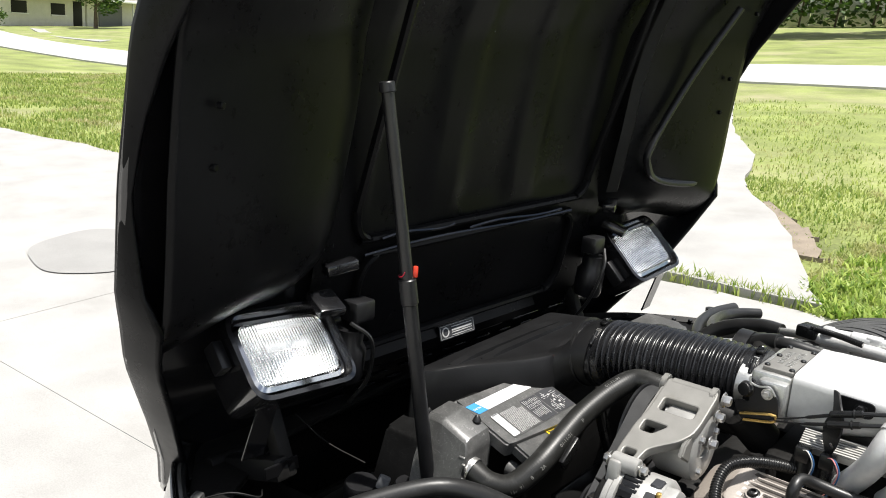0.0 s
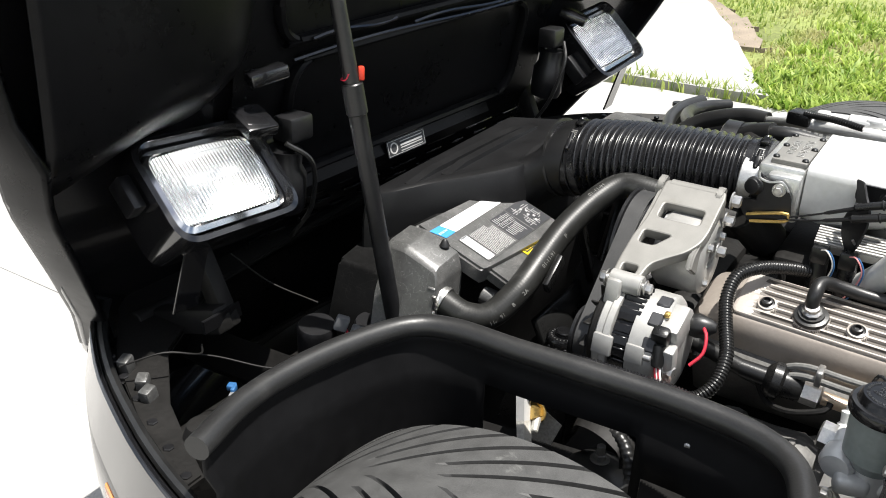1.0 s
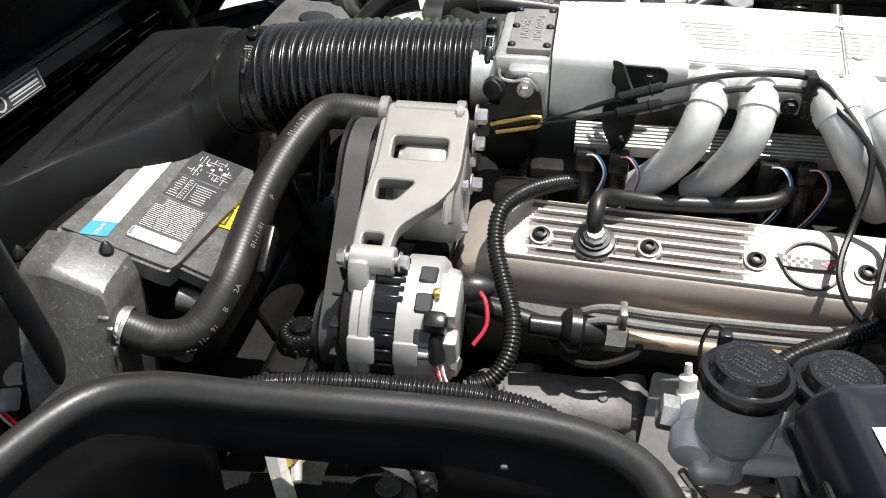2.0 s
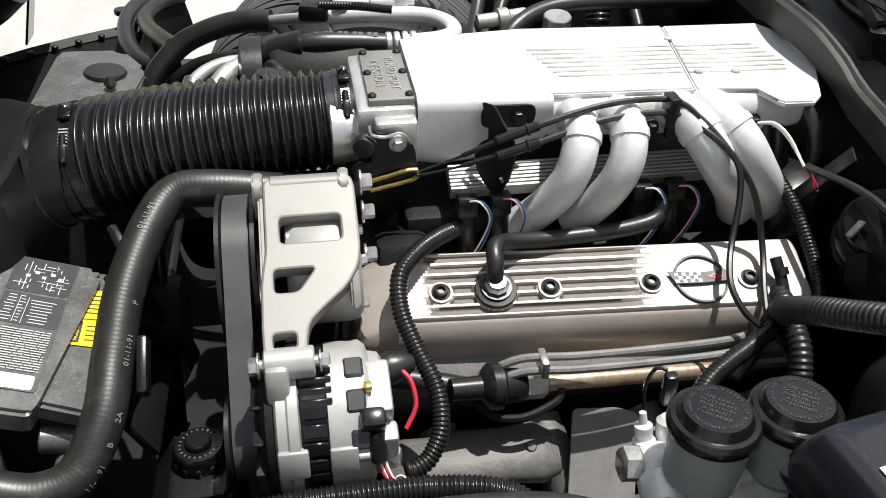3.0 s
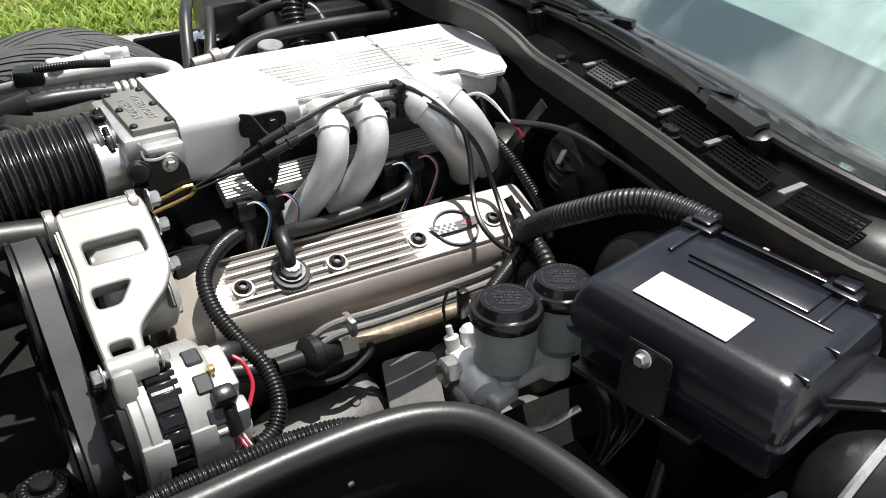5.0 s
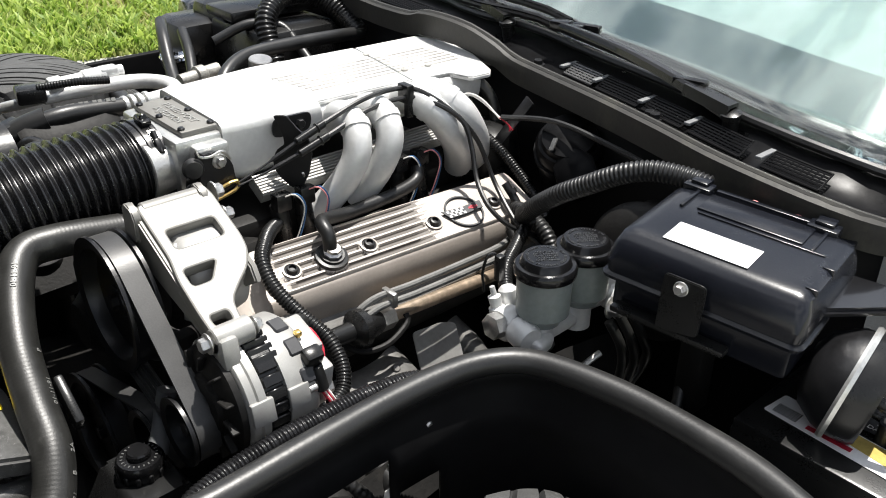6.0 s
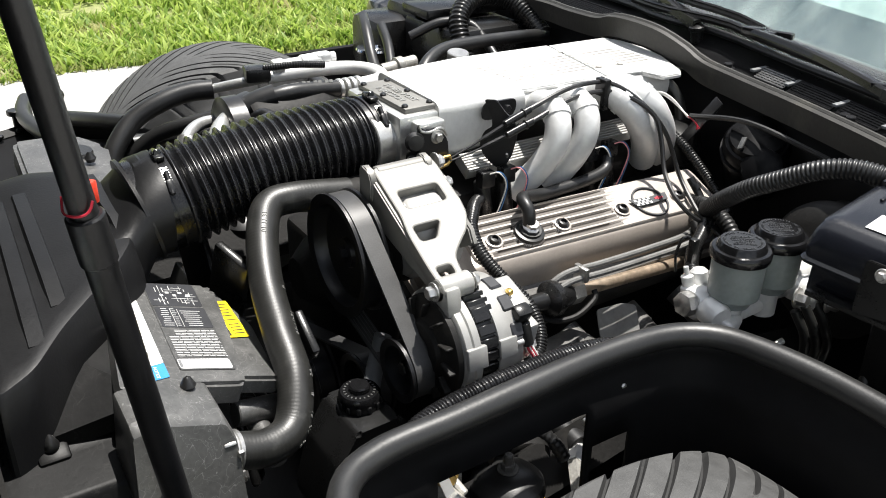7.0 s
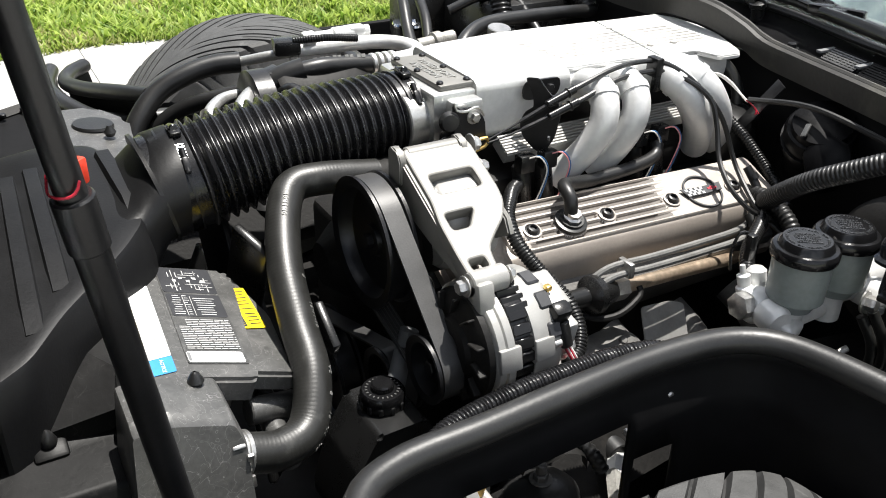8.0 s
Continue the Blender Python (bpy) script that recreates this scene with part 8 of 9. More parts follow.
    for k in range(5):
        box(bm, mm @ Vector((0.000, 0.006 + 0.0065 * k, 0.0006)), (0.020 - 0.004 * (k % 2), 0.0014, 0.0003), 0, mm.to_3x3().to_4x4())
    for k in range(4):
        box(bm, mm @ Vector((0.004, -0.033 + 0.0065 * k, 0.0006)), (0.012, 0.0014, 0.0003), 0, mm.to_3x3().to_4x4())
    box(bm, mm @ Vector((-0.0105, -0.022, 0.0006)), (0.0085, 0.030, 0.0003), 0, mm.to_3x3().to_4x4())
    box(bm, mm @ Vector((-0.001, -0.0035, 0.0006)), (0.026, 0.0012, 0.0003), 0, mm.to_3x3().to_4x4())
    part("caution_print", bm, BLACKINK, ylab)
    mt = frame_of(mm @ Vector((-0.0105, -0.022, 0.0009)), mm.to_3x3() @ Vector((0, -1, 0)), mm.to_3x3() @ Vector((1, 0, 0)))
    mesh_part("caution_word", lettering("CAUTION", 0.0058, mt, 0.0002), YELLOW, ylab)
    bm = B()
    cyl(bm, (-0.285, -0.262, 0.545), (-0.235, -0.258, 0.535), 0.014)
    cyl(bm, (-0.262, -0.32, 0.515), (-0.262, -0.23, 0.53), 0.012)
    part("pipe_stub", bm, GREYPLASTIC, c)
    # radiator core and shroud behind
    r = thing("radiator", "black radiator core with its shroud", "radiator", (-0.36, 0, 0.45))
    bm = B()
    box(bm, (-0.375, 0.03, 0.42), (0.05, 0.66, 0.34), 0.006, rot(0, 8, 0))
    part("core", bm, DULL, r)
    bm = B()
    prism(bm, rounded([(-0.20, 0.606), (-0.262, 0.571), (-0.318, 0.560), (-0.352, 0.46), (-0.36, 0.36), (-0.18, 0.36)], 0.006, 3), (-0.51, 0, 0), (0, 1, 0), (0, 0, 1), 0.14, 0.004)
    part("side_shroud", bm, SHROUD, r)
    bm = B()
    loft(bm, [[Vector(p) + Vector((0, 0, dz)) for p in ((-0.485, -0.09, 0.640), (-0.352, -0.09, 0.632), (-0.362, -0.27, 0.606), (-0.490, -0.25, 0.580))] for dz in (-0.02, 0.0)])
    part("top_panel", bm, SHROUD, r)
    bm = B()
    lathe(bm, [(0.0, 0), (0.007, 0), (0.008, 0.004), (0.004, 0.013), (0.001, 0.016), (0, 0.016)], (-0.464, -0.258, 0.577), (0, 0, 1), 14)
    part("push_plug", bm, RUBBER, r)
    bm = B()
    box(bm, (-0.464, -0.258, 0.572), (0.030, 0.030, 0.012), 0.004, rot(20, 0, 0))
    part("plug_seat", bm, SHROUD, r)


def build_reservoirs():
    t = thing("coolant_reservoir", "black plastic reservoir with a knurled cap", "reservoir", (-0.15, -0.28, 0.48))
    bm = B()
    prism(bm, rounded([(-0.215, 0.40), (-0.195, 0.47), (-0.17, 0.512), (-0.115, 0.514), (-0.108, 0.50), (-0.108, 0.38), (-0.21, 0.38)], 0.005, 3), (0, -0.325, 0), (1, 0, 0), (0, 0, 1), -0.085, 0.004)
    part("tank", bm, PLASTIC, t)
    o = Vector((-0.143, -0.277, 0.512))
    bm = B()
    lathe(bm, [(0, 0), (0.0235, 0), (0.0245, 0.003), (0.0245, 0.016), (0.022, 0.020), (0.0125, 0.0205), (0.0120, 0.026), (0.0105, 0.0275), (0, 0.0275)], o, (0, 0, 1), 36)
    cap = part("cap", bm, GLOSS, t, "black knurled cap")
    bm = B()
    for k in range(12):
        a = 2 * math.pi * k / 12
        box(bm, o + Vector((0.0245 * math.cos(a), 0.0245 * math.sin(a), 0.006)), (0.003, 0.005, 0.009), 0.001, rot(0, 0, math.degrees(a)), 1)
    pieces("knurl", bm, PLASTIC, cap)
    bm = B()
    for k in range(22):
        a = 2 * math.pi * k / 22
        box(bm, o + Vector((0.0175 * math.cos(a), 0.0175 * math.sin(a), 0.0204)), (0.0026, 0.0014, 0.0006), 0, rot(0, 0, math.degrees(a)), 1)
    pieces("raised_print", bm, GREYPLASTIC, cap)
    bm = B()
    tube(bm, [(-0.115, -0.25, 0.50), (-0.10, -0.235, 0.52), (-0.085, -0.23, 0.56)], 0.011, 12)
    part("pipe", bm, CABIN, t, "pale grey pipe stub")
    # brake master cylinder with twin reservoirs
    m = thing("master_cylinder", "cast aluminium brake master cylinder with two milky reservoirs", "master cylinder", (0.3, -0.455, 0.6))
    bm = B()
    o, ax = Vector((0.226, -0.424, 0.604)), Vector((0.219, -0.010, -0.010)).normalized()
    lathe(bm, [(0, 0), (0.017, 0), (0.020, 0.004), (0.020, 0.020), (0.0165, 0.024), (0.0165, 0.058), (0.019, 0.062), (0.019, 0.090), (0.0165, 0.094), (0.0165, 0.130), (0.023, 0.136), (0.023, 0.160), (0.019, 0.164), (0.019, 0.22), (0, 0.22)], o, ax, 28)
    for x in (0.265, 0.331):
        lathe(bm, [(0, -0.020), (0.017, -0.018), (0.017, 0.010), (0.0205, 0.016), (0.0205, 0.022), (0, 0.022)], (x, -0.446, 0.592), (0, 0, 1), 24)
    box(bm, (0.298, -0.446, 0.588), (0.075, 0.024, 0.018), 0.007, rot(0, 0, 2), 3)
    lathe(bm, [(0, 0), (0.016, 0.0), (0.018, 0.004), (0.018, 0.020), (0.014, 0.026), (0, 0.026)], (0.238, -0.438, 0.604), (-0.15, -1, -0.12), 20)
    box(bm, (0.252, -0.462, 0.588), (0.034, 0.020, 0.022), 0.007, rot(12, 0, 14), 3)
    lathe(bm, [(0, 0), (0.021, 0), (0.023, 0.004), (0.023, 0.014), (0.015, 0.020), (0, 0.020)], (0.385, -0.462, 0.592), (0.3, -1, 0.1), 24)
    box(bm, (0.395, -0.450, 0.590), (0.040, 0.030, 0.030), 0.011, None, 3)
    pieces("body", bm, SILVER, m)
    bm = B()
    lathe(bm, [(0, 0), (0.015, 0), (0.015, 0.016), (0.012, 0.018), (0, 0.018)], (0.228, -0.423, 0.606), (-1, 0.05, 0.1), 6)
    bolt(bm, (0.355, -0.475, 0.60), (0.2, -1, 0.1), 0.009, 0.012)
    bolt(bm, (0.40, -0.49, 0.585), (0.2, -1, 0.1), 0.008, 0.012)
    bolt(bm, (0.232, -0.484, 0.582), (0, -1, 0), 0.006, 0.006)
    pieces("union", bm, STEEL, m)
    bm = B()
    lathe(bm, [(0, 0), (0.0095, 0), (0.0095, 0.008), (0.007, 0.010), (0.0075, 0.022), (0.0035, 0.024), (0.003, 0.034), (0, 0.034)], (0.234, -0.412, 0.612), (-0.1, 0.25, 1), 16)
    lathe(bm, [(0, 0), (0.010, 0), (0.011, 0.004), (0.011, 0.018), (0.007, 0.022), (0, 0.022)], (0.256, -0.408, 0.614), (0, 0.25, 1), 16)
    part("valve_stub", bm, SILVER, m, "pale cast valve stub")
    bm = B()
    box(bm, (0.258, -0.388, 0.652), (0.011, 0.010, 0.032), 0.0025)
    tube(bm, [(0.256, -0.383, 0.668), (0.248, -0.379, 0.668), (0.243, -0.376, 0.647), (0.244, -0.378, 0.622)], 0.0018, 7, 0.005)
    part("switch", bm, PLASTIC, m)
    for x, y in ((0.265, -0.450), (0.331, -0.450)):
        bm = B()
        lathe(bm, [(0, 0), (0.020, 0), (0.024, 0.008), (0.030, 0.014), (0.031, 0.064), (0, 0.064)], (x, y, 0.608), (0, 0, 1), 36)
        r = part("reservoir", bm, MILKY, m, "milky grey reservoir")
        bm = B()
        lathe(bm, [(0, 0), (0.0345, 0), (0.0352, 0.003), (0.0352, 0.009), (0.033, 0.012), (0.029, 0.0125), (0.0265, 0.0185), (0.025, 0.0205), (0, 0.0205)], (x, y, 0.670), (0, 0, 1), 44)
        cp = part("cap", bm, GLOSS, r, "black screw cap with raised words")
        words = ("USE ONLY", "DOT3 BRAKE", "FLUID FROM", "A SEALED", "CONTAINER")
        for i, wd in enumerate(words):
            mm = frame_of((x, y, 0.6908), (0.80, -0.60, 0), (0.60, 0.80, 0)) @ Matrix.Translation((0, 0.0092 - 0.0046 * i, 0))
            mesh_part("lettering", lettering(wd, 0.0046, mm, 0.0003), PRINT, cp)
        ringt = "WARNING CLEAN FILLER CAP BEFORE REMOVING"
        ms = []
        for i, ch in enumerate(ringt):
            if ch == " ":
                continue
            a = math.radians(215 - i * 360 / (len(ringt) + 1) - 37)
            mm = Matrix.Translation((x + 0.0205 * math.cos(a), y + 0.0205 * math.sin(a), 0.6908)) @ rot(0, 0, math.degrees(a) - 90)
            ms.append(lettering(ch, 0.0042, mm, 0.0003))
        bm = B()
        for me in ms:
            bm.from_mesh(me)
            bpy.data.meshes.remove(me)
        part("rim_lettering", bm, PRINT, cp)
    # brake pipes
    for k in range(3):
        bm = B()
        tube(bm, [(0.35 + 0.02 * k, -0.48, 0.585), (0.36 + 0.02 * k, -0.495, 0.55), (0.37 + 0.025 * k, -0.49, 0.50), (0.36, -0.48, 0.44)], 0.006, 10)
        solo("brake_pipe", bm, HOSE, "dark brake pipe below the master cylinder", "pipe", "brake pipes")
    bm = B()
    tube(bm, [(0.235, -0.44, 0.56), (0.26, -0.45, 0.535), (0.30, -0.47, 0.53), (0.34, -0.48, 0.545)], 0.004, 8)
    solo("brake_pipe", bm, STEEL, "thin bright steel brake pipe", "pipe", "brake pipes")
    # booster on the firewall
    b = thing("brake_booster", "large black brake booster on the firewall", "brake booster", (0.52, -0.42, 0.6))
    bm = B()
    lathe(bm, [(0, 0), (0.03, 0.0), (0.045, 0.006), (0.070, 0.012), (0.088, 0.026), (0.094, 0.034), (0.094, 0.042), (0.086, 0.05), (0.084, 0.09), (0, 0.09)], (0.44, -0.440, 0.585), (1, 0.02, 0.0), 56)
    part("shell", bm, DULL, b)


def build_relay_box():
    b = thing("relay_box", "black plastic relay box with a blank white label", "relay box", (0.37, -0.6, 0.72))
    P0, P1, P3 = Vector((0.279, -0.519, 0.742)), Vector((0.311, -0.719, 0.733)), Vector((0.425, -0.470, 0.748))
    u, v = (P1 - P0), (P3 - P0)
    lu, lv = u.length, v.length
    m = frame_of(P0, u, v)
    up = m.to_3x3() @ Vector((0, 0, 1))
    sgn = 1 if up.z > 0 else -1

    def slab(name, x0, x1, y0, y1, z0, z1, mt, bev, label="", parent=b):
        bm = B()
        box(bm, m @ Vector(((x0 + x1) / 2, (y0 + y1) / 2, sgn * (z0 + z1) / 2)), (x1 - x0, y1 - y0, z1 - z0), bev, m.to_3x3().to_4x4())
        return part(name, bm, mt, parent, label)

    slab("base", 0.006, lu - 0.006, 0.010, lv - 0.004, -0.095, -0.030, RELAY, 0.008)
    # lid: a deep cover whose near face slopes
    def ring(o, z, x1=0.0, y0=0.0):
        return [m @ Vector((a, b, sgn * z)) for a, b in rounded([(o, o + y0), (lu - o - x1, o + y0), (lu - o - x1, lv - o), (o, lv - o)], 0.012, 4)]
    bm = B()
    loft(bm, [ring(0.0, -0.048), ring(-0.002, -0.030), ring(0.001, -0.014, 0, 0.004), ring(0.005, -0.004, 0, 0.007), ring(0.011, 0.0, 0, 0.009), ring(0.018, 0.0012, 0, 0.011)])
    lid = part("lid", bm, RELAY, b, "glossy black lid", sharp=30)
    bm = B()
    loft(bm, [ring(-0.003, -0.050), ring(-0.004, -0.046), ring(-0.001, -0.043)])
    part("lid_lip", bm, RELAY, lid)
    # pressed step and rib on the lid
    slab("raised_field", 0.045, lu - 0.045, lv - 0.052, lv - 0.012, 0.0, 0.0035, RELAY, 0.002, parent=lid)
    slab("rib", 0.050, lu - 0.020, lv - 0.060, lv - 0.0575, 0.0, 0.003, RELAY, 0.001, parent=lid)
    for x in (0.030, lu - 0.034):
        slab("step", x - 0.002, x + 0.002, lv - 0.058, lv - 0.010, 0.0, 0.004, RELAY, 0.001, parent=lid)
    for y in (0.030, 0.075):
        slab("end_step", lu - 0.016, lu - 0.004, y, y + 0.004, -0.010, 0.002, RELAY, 0.001, parent=lid)
    slab("white_label", 0.046, 0.134, 0.024, 0.064, 0.0018, 0.0023, WHITE, 0, "blank white label", parent=lid)
    for x in (0.026, lu - 0.040):
        la = slab("latch", x - 0.016, x + 0.016, lv - 0.014, lv + 0.006, -0.016, 0.006, RELAY, 0.002, parent=lid)
        slab("latch_hook", x - 0.010, x + 0.010, lv - 0.008, lv + 0.010, 0.004, 0.010, RELAY, 0.002, parent=la)
    slab("hinge_rail", 0.045, lu - 0.050, lv - 0.004, lv + 0.003, -0.010, 0.004, RELAY, 0.0015)
    slab("rear_flap", 0.0, lu - 0.01, lv + 0.003, lv + 0.028, -0.02, -0.012, RELAY, 0.002)
    for x in (0.085, 0.132):
        slab("fuse", x - 0.003, x + 0.003, lv + 0.004, lv + 0.010, -0.012, 0.001, PINK, 0.001, "pink fuse")
    bm = B()
    prism(bm, rounded([(0.068, 0.0), (0.112, 0.0), (0.114, -0.055), (0.070, -0.062)], 0.006, 3), m @ Vector((0, -0.006, sgn * -0.014)), m.to_3x3() @ Vector((1, 0, 0)), m.to_3x3() @ Vector((0, 0.10, sgn)), 0.004, 0.001)
    part("side_tab", bm, PLASTIC, b)
    bm = B()
    bolt(bm, m @ Vector((0.088, -0.011, sgn * -0.024)), m.to_3x3() @ Vector((0, -1, sgn * 0.2)), 0.0052, 0.007)
    part("bolt", bm, STEEL, b, "bright flanged bolt")
    slab("lower_ledge", 0.015, 0.14, -0.008, 0.008, -0.085, -0.078, PLASTIC, 0.002)
    slab("loom_collar", 0.006, 0.03, lv - 0.02, lv + 0.02, -0.05, -0.015, PLASTIC, 0.004)
    bm = B()
    box(bm, m @ Vector((0.09, 0.07, sgn * -0.15)), (0.03, 0.03, 0.14), 0.004)
    part("stand", bm, DULL, b)


def build_battery():
    b = thing("battery", "black car battery with gold and white labels", "battery", (0.40, -0.77, 0.37))
    c = Vector((0.402, -0.770, 0.47))
    bm = B()
    box(bm, c, (0.176, 0.21, 0.20), 0.008)
    part("case", bm, PLASTIC, b)
    bm = B()
    box(bm, c + Vector((0, 0, 0.100)), (0.172, 0.206, 0.016), 0.004)
    lid = part("lid", bm, PLASTIC, b)
    z = c.z + 0.1085

    def flat(name, poly, mt, dz, label=""):
        bm = B()
        prism(bm, poly, (0, 0, z + dz), (1, 0, 0), (0, 1, 0), 0.0004, 0)
        return part(name, bm, mt, lid, label)

    strip = flat("white_label", rounded([(0.350, -0.681), (0.388, -0.685), (0.380, -0.868), (0.340, -0.866)], 0.003), WHITE, 0.0004, "white battery label strip")
    gold = flat("gold_field", [(0.366, -0.745), (0.384, -0.738), (0.378, -0.852), (0.352, -0.851)], GOLD, 0.0009, "gold field of the label")
    warn = flat("warning_label", [(0.396, -0.758), (0.430, -0.760), (0.426, -0.860), (0.392, -0.858)], BLACKINK, 0.0006, "black warning label")
    bm = B()
    for k in range(12):
        box(bm, (0.362 + 0.0, -0.689 - 0.0022 * k, z + 0.0012), (0.016, 0.0009 + 0.0006 * (k % 2), 0.0003), 0)
    part("bar_code", bm, BLACKINK, strip)
    bm = B()
    box(bm, (0.3555, -0.748, z + 0.0014), (0.0065, 0.046, 0.0003), 0)
    part("maker_bar", bm, REDWIRE, strip, "red maker's mark")
    for text, x, y, size, mt, par in (("GOLD", 0.3605, -0.826, 0.017, WHITE, gold), ("75-3", 0.374, -0.812, 0.010, WHITE, gold), ("DANGER / POISON", 0.402, -0.800, 0.0085, WHITE, warn)):
        mesh_part("print", lettering(text, size, frame_of((x, y, z + 0.0016), (-0.04, -1, 0), (1, -0.04, 0)), 0.0002), mt, par)
    bm = B()
    for k in range(5):
        box(bm, (0.412 + 0.003 * k, -0.80 - 0.006 * (k % 2), z + 0.0012), (0.0012, 0.06 - 0.012 * (k % 3), 0.0003), 0)
    part("small_print", bm, INK, warn)
    for y in (-0.70, -0.84):
        bm = B()
        lathe(bm, [(0, 0), (0.011, 0), (0.010, 0.004), (0.004, 0.005), (0, 0.004)], (0.455, y, z), (0, 0, 1), 20)
        part("filler_plug", bm, PLASTIC, lid)
    # round vacuum actuator above it
    v = thing("vacuum_actuator", "black vacuum actuator with a bright crimped rim", "actuator", (0.40, -0.74, 0.61))
    o, ax = Vector((0.386, -0.741, 0.630)), Vector((0.18, -0.95, -0.20)).normalized()
    side = ax.cross(Vector((0, 0, 1))).normalized()
    up = side.cross(ax)
    bm = B()
    lathe(bm, [(0, -0.042), (0.02, -0.041), (0.042, -0.030), (0.054, -0.010), (0.056, 0.0)], o, ax, 44)
    part("rear_shell", bm, SATIN, v)
    bm = B()
    lathe(bm, [(0.055, -0.002), (0.0605, -0.002), (0.062, 0.001), (0.0605, 0.005), (0.055, 0.005)], o, ax, 48)
    part("crimped_rim", bm, ALU, v, "bright crimped steel rim")
    bm = B()
    lathe(bm, [(0.057, 0.004), (0.055, 0.026), (0.051, 0.031), (0.020, 0.032), (0, 0.032)], o, ax, 44)
    fs = part("front_shell", bm, PLASTIC, v)
    for a, b2 in ((0.5, 0.018), (2.4, 0.020), (4.2, 0.022)):
        bm = B()
        q = o + side * 0.034 * math.cos(a) + up * 0.034 * math.sin(a)
        cyl(bm, q + ax * 0.030, q + ax * 0.056, 0.0055)
        part("post", bm, PLASTIC, fs)
    bm = B()
    box(bm, o + ax * 0.085 - up * 0.006, (0.05, 0.05, 0.066), 0.006, basis(up, ax).to_4x4())
    vb = part("valve_block", bm, PLASTIC, v)
    bm = B()
    cyl(bm, o + ax * 0.055 + up * 0.026, o + ax * 0.125 + up * 0.024, 0.0065)
    part("port", bm, PLASTIC, vb)
    bm = B()
    cyl(bm, o + ax * 0.050 - up * 0.004 - side * 0.02, o + ax * 0.062 - up * 0.004 - side * 0.024, 0.004)
    part("brass_pin", bm, BRASS, vb, "small brass pin")
    bm = B()
    tube(bm, [o + ax * 0.050 - up * 0.02, o + ax * 0.055 - up * 0.06, o + ax * 0.03 - up * 0.095 - side * 0.02], 0.009, 12)
    part("hose", bm, RUBBER, v)
    bm = B()
    tube(bm, [o + ax * 0.036 - up * 0.01, o + ax * 0.050 + up * 0.035, o + ax * 0.062 + up * 0.055, o + ax * 0.072 + up * 0.03], 0.0045, 8)
    part("loop_hose", bm, RUBBER, v)
    # body corner by the battery
    bm = B()
    prism(bm, rounded([(0.0, 0.0), (0.090, 0.030), (0.105, -0.058), (0.088, -0.072)], 0.006, 3), (0.357, -0.701, 0.694), (1, 0, 0.02), (0, 1, 0.02), 0.010, 0.004)
    solo("fender_brace", bm, PAINT, "glossy black fender brace beside the relay box", "brace")
    bm = B()
    box(bm, (0.56, -0.80, 0.70), (0.10, 0.05, 0.03), 0.008, rot(0, 0, 20))
    cyl(bm, (0.53, -0.80, 0.715), (0.53, -0.80, 0.725), 0.016)
    cyl(bm, (0.57, -0.79, 0.715), (0.57, -0.79, 0.722), 0.010)
    solo("hood_latch", bm, OLDALU, "dirty metal hood latch on the cowl side", "latch")


